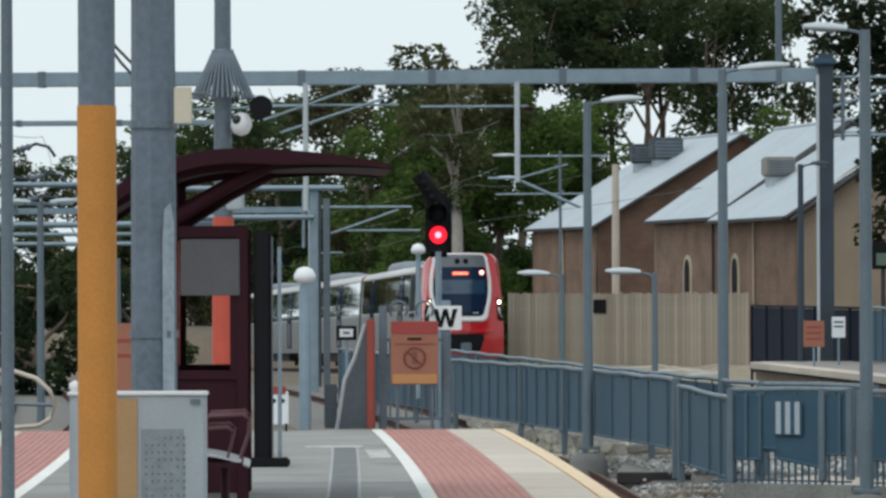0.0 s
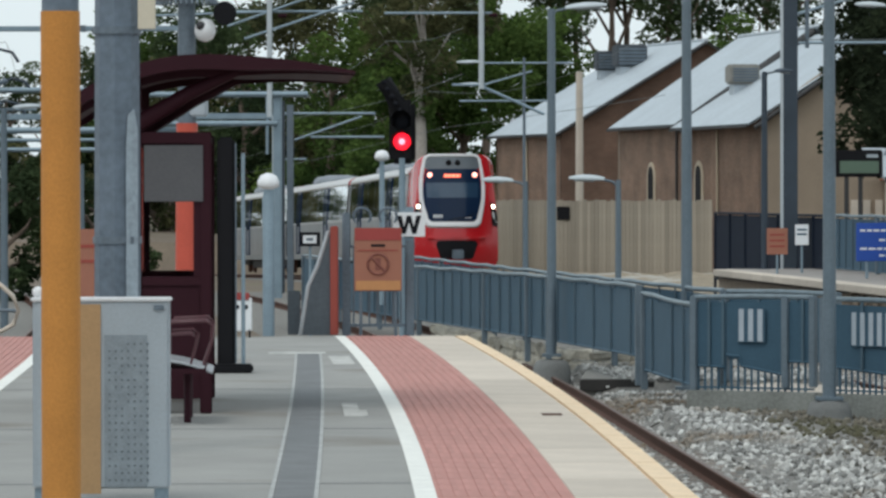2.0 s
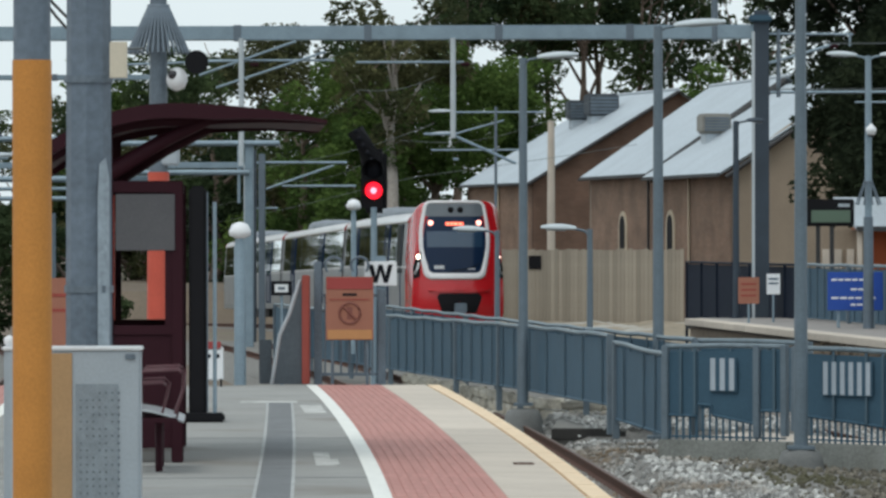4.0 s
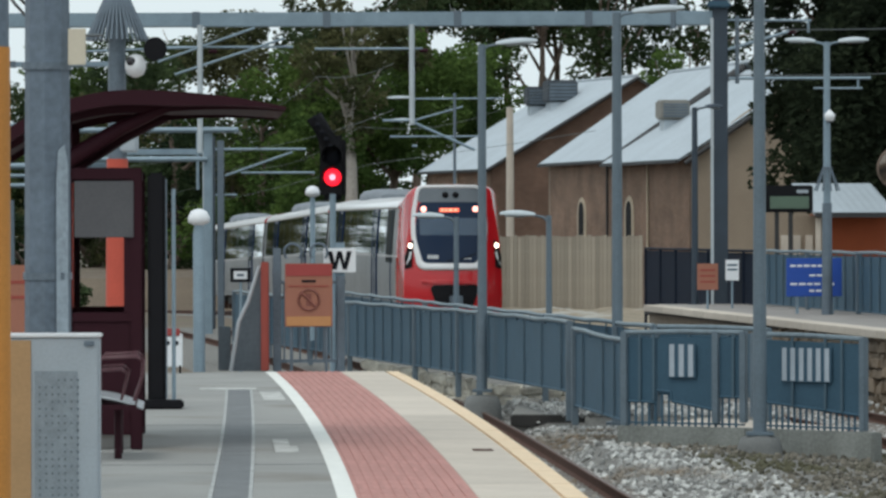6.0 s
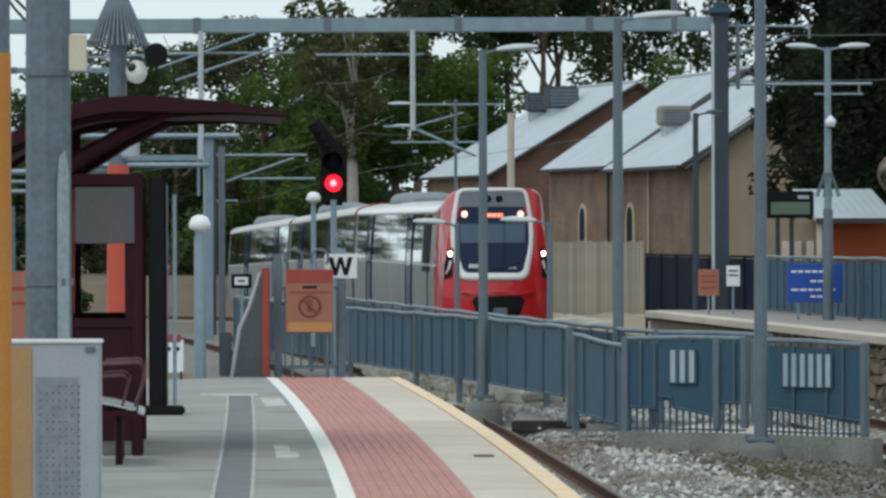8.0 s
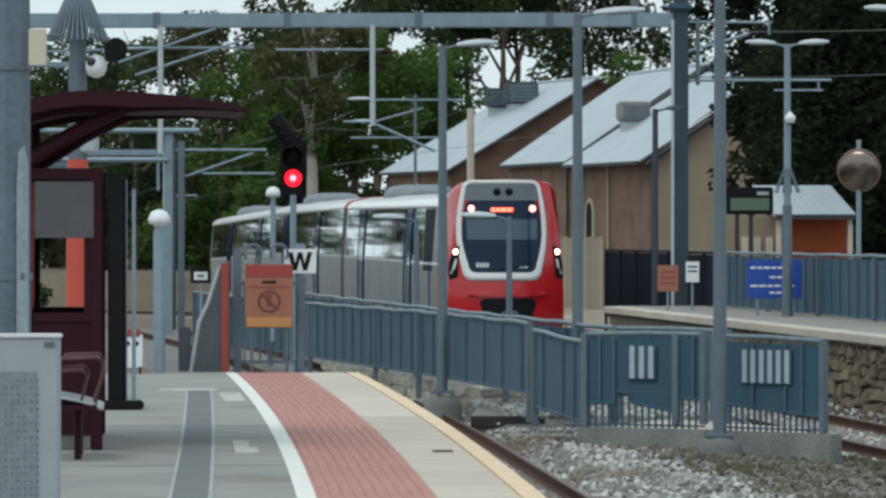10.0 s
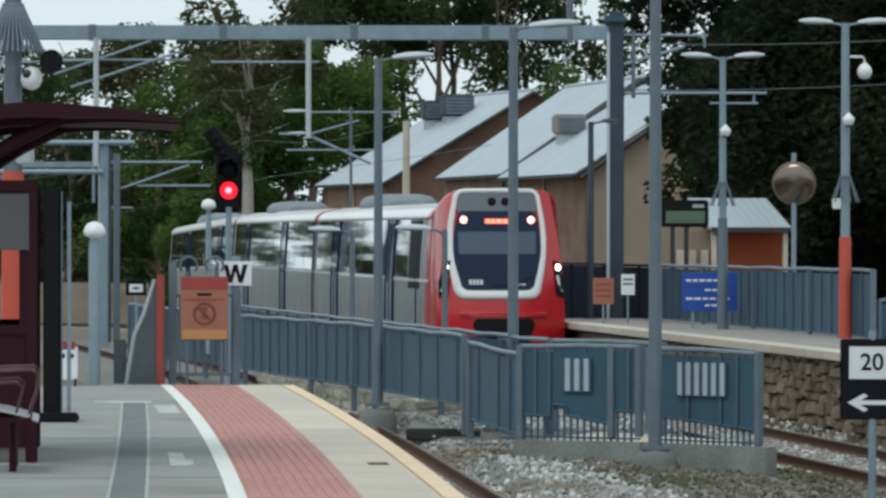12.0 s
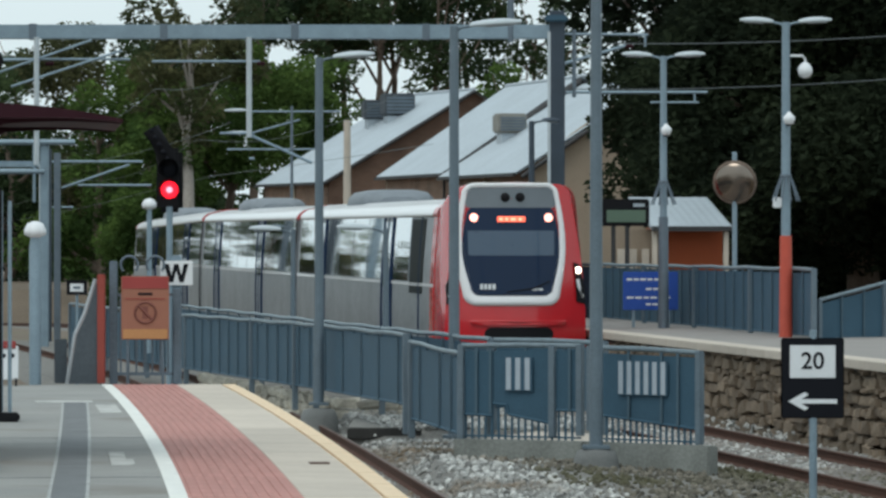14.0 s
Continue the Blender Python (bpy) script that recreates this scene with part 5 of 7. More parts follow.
# ---- platform end: gate, signs, ramp ----
def w_board(x, y):
    p = empty("whistle_board", pose(x, y, 0), "white board with a black letter W on a grey post", "sign")
    box_part("post", (-0.06, 0.06, 0.02, 0.12, -0.25, 1.62), M_galv, p, 0.01)
    box_part("board", (-0.205, 0.205, -0.01, 0.015, 1.24, 1.55), M_white, p, 0.006)
    w = [(-0.155, 0.115), (-0.095, 0.115), (-0.062, -0.03), (-0.026, 0.115), (0.026, 0.115), (0.062, -0.03), (0.095, 0.115), (0.155, 0.115), (0.092, -0.115), (0.040, -0.115), (0.0, 0.035), (-0.040, -0.115), (-0.092, -0.115)]
    part("letter", prism(w, 0.006, pose(0, -0.016, 1.395)), M_ink, p, "black letter W")


w_board(-3.38, 61.6)


def warning_board(x, y):
    p = empty("warning_sign", pose(x, y, 0, 0, 0, 3), "faded orange warning board with red head and prohibition ring", "sign")
    w = 0.60
    box_part("panel", (-w / 2, w / 2, 0.0, 0.02, 0.56, 1.36), M_sign_orange, p, 0.006)
    box_part("red_head", (-w / 2 + 0.01, w / 2 - 0.01, -0.008, 0.0, 1.20, 1.35), M_sign_red, p, 0.003, "red head strip")
    box_part("amber_foot", (-w / 2 + 0.02, w / 2 - 0.02, -0.008, 0.0, 0.57, 0.69), M_sign_amber, p, 0.003, "amber foot strip")
    box_part("lettering_bar", (-0.09, 0.09, -0.008, 0.0, 1.12, 1.15), M_ink, p)
    box_part("lettering_bar", (-0.25, 0.25, -0.008, 0.0, 1.065, 1.08), M_red_dull, p)
    bm = bmesh.new()
    n = 20
    tube(bm, [(0.13 * math.cos(k * math.tau / n), -0.006, 0.90 + 0.13 * math.sin(k * math.tau / n)) for k in range(n + 1)], 0.016, 6, False)
    tube(bm, [(-0.09, -0.006, 0.99), (0.09, -0.006, 0.81)], 0.016, 6)
    part("prohibition_ring", bm, M_ring, p, "dull red ring")
    box_part("figure_bar", (-0.035, 0.035, -0.004, 0.0, 0.82, 0.98), M_ring, p)
    for dx in (-0.22, 0.22):
        bm = bmesh.new()
        tube(bm, [(dx, 0.04, RAIL - 0.1), (dx, 0.04, 1.30)], 0.02, 8)
        part("post", bm, M_galv_dark, p, "grey steel post")


warning_board(-3.75, 61.2)


def end_gate():
    """Gate of upright bars across the platform's end."""
    g = empty("platform_gate", pose(-4.22, 61.5, 0), "grey steel platform end gate of upright bars", "gate")
    for x in (0.05, 0.86):
        box_part("post", (x - 0.05, x + 0.05, -0.05, 0.05, -0.02, 1.55 if x < 0.5 else 1.2), M_galv_dark, g, 0.01)
    for z in (0.12, 1.12):
        box_part("rail", (0.0, 0.92, -0.02, 0.02, z - 0.02, z + 0.02), M_galv_dark, g)
    me = mesh_of("bar", soft_box(-0.012, 0.012, -0.012, 0.012, 0.13, 1.12, 0.003, 1), M_galv_dark)
    for k in range(7):
        share("bar", me, g, pose(0.14 + 0.1 * k, 0, 0))
    for x in (0.25, 0.58):
        bm = bmesh.new()
        tube(bm, [(x + 0.11 * math.cos(a), 0, 1.50 + 0.11 * math.sin(a)) for a in [i * math.pi / 8 for i in range(-2, 11)]], 0.018, 6)
        part("hoop", bm, M_galv_dark, g, "bent pipe hoop")


end_gate()


def ramp_screen():
    """Sloping sheet screen with a red edge post beside the ramp down from the platform."""
    p = empty("ramp_screen", pose(-4.62, 61.3, 0), "grey sloping ramp screen with a dull red edge post", "screen wall")
    part("sheet", prism([(-0.10, 0.0), (0.29, 0.0), (0.29, 1.28), (0.20, 1.25), (0.10, 0.85), (0.0, 0.62)], 0.05), M_fence_grey, p, "dark grey steel sheet")
    bm = bmesh.new()
    tube(bm, [(-0.12, 0.02, 0.0), (-0.02, 0.02, 0.62), (0.10, 0.02, 0.88), (0.24, 0.02, 1.32)], 0.03, 8)
    part("top_edge", bm, M_steel, p, "bare steel edge")
    box_part("edge_post", (0.26, 0.36, -0.05, 0.05, 0, 1.38), M_red_dull, p, 0.012, "dull red post")
    box_part("low_sheet", (-0.30, -0.14, 0.2, 0.25, 0.0, 0.56), M_fence_grey, p, 0.01, "low dark grey sheet")


ramp_screen()


def dome_post(x, y, h, label, r=0.075):
    p = empty("dome_post", pose(x, y, 0), label, "post", "posts with pale domes")
    bm = bmesh.new()
    tube(bm, [(0, 0, -0.3), (0, 0, h - 0.28), (0, 0, h - 0.12)], [r, r, r * 0.7], 12)
    part("pole", bm, M_galv, p)
    part("dome", lathe([(0.05, h - 0.16), (0.135, h - 0.12), (0.14, h - 0.06), (0.10, h + 0.02), (0.03, h + 0.05)], 16), M_white, p, "pale dome cap")


dome_post(-5.12, 61.0, 2.0, "grey post with a pale mushroom dome at the platform end")
dome_post(-5.5, 91.0, 2.55, "grey post with a small pale dome near the signal", 0.05)


def platform_bits():
    p = empty("sign_stand", pose(-5.40, 60.3, 0), "small white notice with red top standing at the platform end", "sign")
    box_part("panel", (-0.13, 0.13, 0, 0.03, 0.08, 0.50), M_white, p, 0.01)
    box_part("red_top", (-0.10, 0.10, -0.01, 0.02, 0.46, 0.56), M_sign_red, p, 0.01, "red top")
    for dx in (-0.055, 0.055):
        part("dot", lathe([(0.03, 0), (0.03, 0.006), (0.01, 0.008)], 10, pose(dx, 0, 0.38, 90)), M_ink, p)
    for dx in (-0.1, 0.1):
        box_part("leg", (dx - 0.012, dx + 0.012, 0, 0.03, 0, 0.1), M_ink, p)
    np_ = small_sign("marker_plate", -5.35, 71.0, -1.3, 1.12, 0.30, 0.21, M_ink, "small dark framed marker plate with a pale face on a post", 0.02)
    box_part("face", (-0.10, 0.10, -0.016, -0.010, 2.36, 2.48), M_white, np_, 0.02, "pale face")
    box_part("lettering_bar", (-0.05, 0.05, -0.020, -0.015, 2.40, 2.44), M_galv_dark, np_)


platform_bits()


# ---- railway signal ----
def signal():
    p = empty("railway_signal", pose(-4.75, 84.4, -1.4), "black railway signal with long hoods showing red", "railway signal")
    z = 1.4
    bm = bmesh.new()
    tube(bm, [(0, 0, 0), (0, 0, 3.8)], 0.055, 10)
    part("post", bm, M_galv, p)
    head = part("head", soft_box(-0.23, 0.23, 0.0, 0.18, 2.42 + z - 0.12, 3.42 + z, 0.08), M_black, p, "black signal head")
    bm = bmesh.new()
    tube(bm, [(0.10, 0.22, 2.7 + z), (-0.05, 0.08, 3.25 + z), (-0.33, 0.08, 3.75 + z)], [0.14, 0.19, 0.16], 10)
    part("route_arm", bm, M_black, p, "black slanting route indicator arm")
    for k in range(5):
        f = k / 4
        part("indicator_lens", lathe([(0.045, 0), (0.045, 0.02), (0.01, 0.03)], 10, pose(-0.03 - 0.28 * f, -0.13, 3.22 + z + 0.5 * f, 90)), M_ink, p)
    for zz, mt, nm in ((2.69 + z, M_signal_red, "lit red lens"), (3.05 + z, M_ink, "dark lens")):
        part("lens", lathe([(0.15, 0.0), (0.145, 0.03), (0.10, 0.05), (0.0, 0.06)], 18, pose(0, -0.005, zz, 90)), mt, p, nm)
        bm = bmesh.new()
        loft(bm, [[(r * math.cos(a), -y, zz + r * math.sin(a)) for a in [radians(-30 + i * 20) for i in range(13)]] + [((r - 0.012) * math.cos(a), -y, zz + (r - 0.012) * math.sin(a)) for a in [radians(210 - i * 20) for i in range(13)]] for y, r in ((0, 0.18), (0.24, 0.185))], (False, False))
        part("hood", bm, M_black, p)
    part("lens_core", lathe([(0.055, 0.0), (0.04, 0.02), (0.0, 0.03)], 14, pose(0, -0.066, 2.69 + z, 90)), M_signal_core, p, "bright centre of the red lens")


signal()


# ---- shelter and furniture on the island platform ----
def shelter():
    """Maroon steel shelter: end frames with poster and lower sheet, cantilever bowed roof."""
    s = empty("platform_shelter", PLAT @ pose(-3.12, 5.6, 0), "dark maroon steel shelter with a bowed cantilever roof", "shelter")
    ln = 3.05
    for y in (0.0, ln):
        box_part("end_post", (-0.05, 0.05, y, y + 0.08, 0.0, 2.30), M_maroon, s, 0.01)
        box_part("back_post", (-0.60, -0.52, y, y + 0.08, 0.0, 2.80), M_maroon, s, 0.01)
        box_part("top_rail", (-0.52, 0.05, y + 0.002, y + 0.075, 2.20, 2.298), M_maroon, s, 0.008)
        box_part("middle_rail", (-0.52, 0.045, y + 0.004, y + 0.07, 1.04, 1.12), M_maroon, s, 0.008)
        box_part("lower_sheet", (-0.52, 0.0, y + 0.02, y + 0.04, 0.12, 1.04), M_maroon, s, 0.004, "solid maroon lower sheet")
        if y == 0.0:
            box_part("poster_panel", (-0.50, -0.02, y - 0.012, y + 0.02, 1.73, 2.19), M_poster, s, 0.004, "grey poster panel")
            box_part("side_stile", (-0.10, -0.05, y + 0.01, y + 0.06, 1.12, 2.2), M_maroon, s)
    box_part("side_sheet", (-0.02, 0.02, 0.08, ln, 0.12, 2.2), M_maroon, s, 0.006, "dark maroon side sheet")
    box_part("side_rail", (-0.03, 0.03, 0.08, ln, 2.22, 2.29), M_maroon, s)
    # bowed roof
    def arc(x):
        f = x + 0.05
        return 2.925 - (0.085 if f > 0 else 0.32) * f * f
    xs = [-1.15 + 2.37 * k / 18 for k in range(19)]
    bm = bmesh.new()
    loft(bm, [[(x, y, arc(x)) for x in xs] + [(x, y, arc(x) - 0.02 - 0.10 * min(1.0, (1.24 - x) / 0.9)) for x in reversed(xs)] for y in (-0.25, ln + 0.35)])
    part("roof_sheet", bm, M_maroon, s, "bowed maroon roof")
    for y in (0.0, ln):
        bm = bmesh.new()
        loft(bm, [[(x, y + o, arc(x) - 0.015) for x in xs] + [(x, y + o, arc(x) - 0.03 - 0.15 * min(1.0, (1.24 - x) / 1.1)) for x in reversed(xs)] for o in (0.0, 0.08)])
        part("roof_rib", bm, M_maroon, s)
        bm = bmesh.new()
        a, b = Vector((-0.56, y + 0.04, 2.36)), Vector((0.25, y + 0.04, arc(0.25) - 0.12))
        tube(bm, [a, (a + b) / 2 + Vector((0.03, 0, 0.04)), b], [0.075, 0.06, 0.05], 8)
        part("roof_strut", bm, M_maroon, s, "slanting maroon strut")
    bm = bmesh.new()
    quad_box(bm, -0.57, -0.55, 0.1, ln, 0.3, 2.4)
    gl = part("back_glass", bm, M_glass, s, "clear back glass")
    gl.visible_shadow = False
    return s


shelter()


def bench():
    """Perforated steel bench with maroon frame and looped armrests."""
    b = empty("bench", PLAT @ pose(-3.10, 3.6, 0), "steel platform bench with looped maroon armrests", "bench")
    for k in range(9):
        y = 0.45 * k
        bm = bmesh.new()
        n = 6
        rows = []
        for i in range(n + 1):
            f = i / n
            x = -0.42 + 0.47 * f
            z = 0.455 + 0.05 * math.sin(f * math.pi * 0.9 + 0.3) - 0.04 * f + (0.05 * (1 - f) ** 3)
            rows.append([(x, y + 0.02, z), (x, y + 0.43, z), (x, y + 0.43, z - 0.02), (x, y + 0.02, z - 0.02)])
        loft(bm, rows)
        if k < 3:
            part("seat", bm, M_steel, b, "curved steel seat")
        else:
            bm.free()
    for y in (0.0, 0.46, 1.37):
        bm = bmesh.new()
        tube(bm, [(-0.30, y, 0.46), (-0.31, y, 0.74), (-0.26, y, 0.80), (0.00, y, 0.81), (0.05, y, 0.77), (0.04, y, 0.64), (-0.02, y, 0.47)], 0.013, 8)
        part("armrest", bm, M_bench, b, "looped maroon pipe armrest")
        bm = bmesh.new()
        tube(bm, [(-0.29, y + 0.03, 0.70), (-0.12, y + 0.03, 0.71), (-0.07, y + 0.03, 0.67), (-0.12, y + 0.03, 0.47)], 0.010, 8)
        part("inner_loop", bm, M_bench, b)
        if y in (0.46, 1.37):
            bm = bmesh.new()
            tube(bm, [(-0.15, y + 0.02, 0.0), (-0.15, y + 0.02, 0.45)], 0.03, 8)
            part("leg", bm, M_maroon, b)
    bm = bmesh.new()
    quad_box(bm, -0.36, 0.0, 0.0, 1.4, 0.40, 0.44)
    part("seat_beam", bm, M_maroon, b)


bench()


def totem():
    p = empty("information_totem", PLAT @ pose(-2.93, 14.6, 0), "tall black information totem on a dark foot", "totem")
    box_part("panel", (-0.16, 0.02, 0, 0.10, 0.06, 2.36), M_black, p, 0.03)
    box_part("foot", (-0.30, 0.20, -0.15, 0.25, 0.0, 0.09), M_black, p, 0.02)
    box_part("edge_strip", (0.02, 0.035, 0.03, 0.07, 0.1, 2.3), M_galv_dark, p)
    bm = bmesh.new()
    tube(bm, [(0.10, 0.05, 0.0), (0.10, 0.05, 2.2)], 0.02, 8)
    part("pole", bm, M_galv, p)


totem()


def cabinet():
    """Pale grey metal screen cabinet with perforated panels and an amber stripe."""
    c = empty("metal_cabinet", pose(-3.36, 28.3, 0, 0, 0, 3), "pale grey metal cabinet with perforated panels and amber stripe", "cabinet")
    w, h = 0.80, 1.19
    box_part("body", (-w / 2, w / 2, 0.0, 0.16, 0.07, h - 0.02), M_pale_grey, c, 0.012)
    for dx in (-w / 2 + 0.05, w / 2 - 0.05):
        box_part("leg", (dx - 0.04, dx + 0.04, 0.02, 0.12, 0.0, 0.08), M_galv, c, 0.006)
    box_part("top", (-w / 2 - 0.012, w / 2 + 0.012, -0.012, 0.17, h - 0.025, h), M_white, c, 0.008, "white top plate")
    box_part("perforated_panel", (0.02, w / 2 - 0.13, -0.006, 0.0, 0.08, h - 0.22), M_perf, c, 0.002, "speckled perforated panel")
    me = mesh_of("hole", lathe([(0.008, 0), (0.007, 0.002), (0.001, 0.003)], 6, pose(0, 0, 0, 90)), M_perf_hole)
    rnd = random.Random(8)
    pan = [o for o in c.children if o.name.startswith("perforated")][0]
    for i in range(7):
        for j in range(20):
            if rnd.random() < 0.8:
                share("hole", me, pan, pose(0.05 + i * 0.037, -0.006, 0.12 + j * 0.042))
    box_part("amber_stripe", (-0.12, 0.0, -0.008, 0.0, 0.04, h - 0.04), M_pale_amber, c, 0.002, "pale amber stripe")
    box_part("panel", (-w / 2 + 0.03, -0.16, -0.006, 0.0, 0.08, h - 0.10), M_pale_grey, c, 0.002)
    box_part("latch", (w / 2 - 0.09, w / 2 - 0.03, -0.015, 0.0, h - 0.075, h - 0.045), M_galv_dark, c, 0.004, "dark latch")
    part("corner_knob", lathe([(0.02, 0), (0.035, 0.02), (0.03, 0.05), (0.005, 0.065)], 10, pose(-w / 2 + 0.03, 0.05, h)), M_white, c)


cabinet()


def amber_pole():
    p = empty("banded_pole", pose(-3.48, 27.4, 0), "octagonal steel pole painted amber to head height", "pole")
    bm = bmesh.new()
    tube(bm, [(0, 0, 0), (0, 0, 2.83)], 0.112, 24)
    part("painted_foot", bm, M_amber, p, "amber painted lower pole")
    bm = bmesh.new()
    tube(bm, [(0, 0, 2.80), (0, 0, 6.0)], 0.106, 24)
    part("upper_pole", bm, M_mast_grey, p, "bare grey upper pole")


amber_pole()


def grey_mast(name, x, y, z0, z1, r0, r1, label, n=8, group="masts along the platform"):
    p = empty(name, pose(x, y, z0), label, "mast", group)
    bm = bmesh.new()
    tube(bm, [(0, 0, 0), (0, 0, (z1 - z0) / 2), (0, 0, z1 - z0)], [r0, (r0 + r1) / 2, r1], n)
    for f in bm.faces:
        f.smooth = False
    part("shaft", bm, M_mast_grey, p)
    box_part("base_plate", (-r0 * 1.6, r0 * 1.6, -r0 * 1.6, r0 * 1.6, -0.01, 0.04), M_galv_dark, p, 0.01)
    for z in (1.45, 2.9, 4.3):
        bm = bmesh.new()
        tube(bm, [(0, 0, z), (0, 0, z + 0.05)], r0 * 1.04, n)
        part("band", bm, M_galv_dark, p)
    return p


gm = grey_mast("overhead_mast", -3.86, 33.5, 0, 9.0, 0.165, 0.135, "large grey octagonal overhead line mast on the platform")
# paler strip over the lower part of the right front face
part("pale_face", prism([(-0.052, 0.05), (0.052, 0.05), (0.050, 2.20), (0.02, 2.34), (-0.035, 2.30), (-0.050, 2.1)], 0.004, pose(0.116, -0.116, 0.04, 0, 0, 45)), M_zinc_pale, gm, "paler strip low on the right front face of the mast")
box_part("notice_plate", (0.16, 0.28, -0.14, -0.10, 2.93, 3.18), M_cream, gm, 0.004, "cream notice plate")
tagged(gm.children[-1], "cream notice plate")
lamp_post(-5.10, 35.0, 0, 6.0, 0.045, (), "thin grey steel pole on the platform", group="thin poles")


def orange_foot_post():
    p = empty("lamp_post", pose(-5.24, 52.0, 0), "grey platform lamp post with orange foot and climbing guard", "lamp post", "lamp posts on the island platform")
    bm = bmesh.new()
    tube(bm, [(0, 0, 0), (0, 0, 2.55)], [0.135, 0.115], 14)
    part("pole_foot", bm, M_orange, p, "orange red painted pole foot")
    bm = bmesh.new()
    tube(bm, [(0, 0, 2.55), (0, 0, 6.6)], [0.10, 0.08], 14)
    part("pole", bm, M_galv_dark, p)
    climbing_guard(p, 4.35, 3.82, 0.10, 0.33, 34)
    part("camera_dome", lathe([(0.02, -0.13), (0.085, -0.10), (0.115, -0.03), (0.11, 0.04), (0.07, 0.10), (0.02, 0.12)], 16, pose(0.21, -0.12, 3.55)), M_white, p, "white camera dome")
    part("dome_port", lathe([(0.0, 0.02), (0.035, 0.015), (0.05, 0.0), (0.05, -0.02)], 12, pose(0.17, -0.225, 3.59, 90)), M_dome, p, "dark camera port")
    box_part("speaker_box", (0.02, 0.22, -0.1, 0.12, 2.62, 2.95), M_pale_grey, p, 0.02, "pale grey box")
    part("horn_speaker", lathe([(0.04, 0.0), (0.07, 0.12), (0.12, 0.2), (0.13, 0.22)], 14, pose(0.36, -0.05, 3.72, 90, 0, 20)), M_black, p, "black horn speaker")


orange_foot_post()
small_sign("warning_sign", -7.42, 60.7, 0, 0.92, 0.5, 0.86, M_sign_orange, "faded orange warning board at the platform end", 0.03, 2)


def loop_handrail():
    """Pale pipe handrail with a rounded end, on the ramp at the platform's far corner."""
    p = empty("handrail", pose(-8.9, 61.3, 0), "pale steel pipe handrail with a rounded loop end", "handrail")
    bm = bmesh.new()
    tube(bm, [(-3.5, 0.3, 0.98), (-1.2, 0.1, 0.80), (0.05, 0, 0.74), (0.33, 0, 0.65), (0.50, 0, 0.50), (0.57, 0, 0.31), (0.51, 0, 0.14), (0.36, 0, 0.05), (0.0, 0, 0.02)], 0.03, 8)
    part("top_pipe", bm, M_coping, p)
    bm = bmesh.new()
    tube(bm, [(-3.5, 0.3, 0.52), (-1.2, 0.1, 0.36), (0.55, 0, 0.31)], 0.024, 8)
    part("middle_pipe", bm, M_galv_dark, p, "darker middle pipe")
    for x in (-1.2, -3.0):
        bm = bmesh.new()
        tube(bm, [(x, 0.12, -0.4), (x, 0.12, 0.82 if x > -2 else 0.94)], 0.025, 8)
        part("post", bm, M_galv, p)


loop_handrail()


# ---- overhead line ----
def gantry(name, y, x0, x1, z_foot, z_beam, w, label, beam_h=0.34, slope=0.0):
    """A portal over the lines: square masts, boxed lattice beam, drop tubes."""
    g = empty(name, pose(0, y, 0), label, "gantry", "overhead line gantries")
    for x, zf in ((x0, -1.5), (x1, z_foot)):
        ms = part("mast", soft_box(x - w / 2, x + w / 2, -w / 2, w / 2, zf, z_beam + 0.5, 0.02, 1), M_mast, g, "square dark slate mast")
        box_part("face_strip", (x - w / 2 - 0.05, x - w / 2 + 0.02, -w / 2 - 0.02, -w / 2 + 0.02, zf, z_beam), M_lamp_shell, ms, label="pale conduit strip")
    box_part("beam", (x0, x1, -0.14, 0.14, z_beam - beam_h / 2, z_beam + beam_h / 2), M_galv, g, 0.02, "pale grey beam")
    n = int((x1 - x0) / 2.8)
    for k in range(1, n):
        x = x0 + (x1 - x0) * k / n
        box_part("splice_plate", (x - 0.09, x + 0.09, -0.165, 0.165, z_beam - beam_h / 2 - 0.02, z_beam + beam_h / 2 + 0.02), M_galv_dark, g, 0.01)
    return g


def bar(parent, a, b, r, mt=None, name="arm"):
    bm = bmesh.new()
    tube(bm, [a, b], r, 8)
    return part(name, bm, mt or M_galv, parent)


g1 = gantry("line_gantry", 115.0, -19.0, 2.70, -0.1, 6.75, 0.36, "pale grey overhead line gantry spanning the tracks")
box_part("cap_unit", (2.40, 2.95, -0.3, 0.2, 6.98, 7.14), M_fence, g1, 0.04, "slate blue fitting on the mast head")
# drop tubes and their cantilever arms
for x, z0, arms in ((-4.58, 4.25, ((-2.3, 0.25, 6.05), (-0.7, 0.1, 4.35), (1.3, -0.5, 3.75))), (-9.6, 3.6, ((-1.2, 2.2, 6.1),))):
    bar(g1, (x, -0.2, 6.62), (x, -0.2, z0), 0.065, M_lamp_shell, "drop_tube")
    for dx, dx2, z in arms:
        bar(g1, (x + min(0, dx), -0.1, z), (x + max(dx2, 0.12), -0.1, z), 0.03)
bar(g1, (-4.55, -0.1, 4.3), (-3.1, -0.1, 3.65), 0.035)
bar(g1, (2.9, -0.1, 5.32), (6.25, -0.1, 5.32), 0.035)
bar(g1, (4.9, -0.1, 5.08), (6.05, -0.1, 5.08), 0.025)
bar(g1, (5.95, -0.1, 5.08), (5.95, -0.1, 5.32), 0.025)
bar(g1, (2.8, -0.1, 5.98), (4.35, -0.1, 6.43), 0.04)
bar(g1, (3.1, -0.1, 6.80), (3.1, -0.1, 5.2), 0.05, M_galv_dark, "drop_tube")
bar(g1, (2.8, -0.1, 6.70), (4.85, -0.1, 6.68), 0.03)
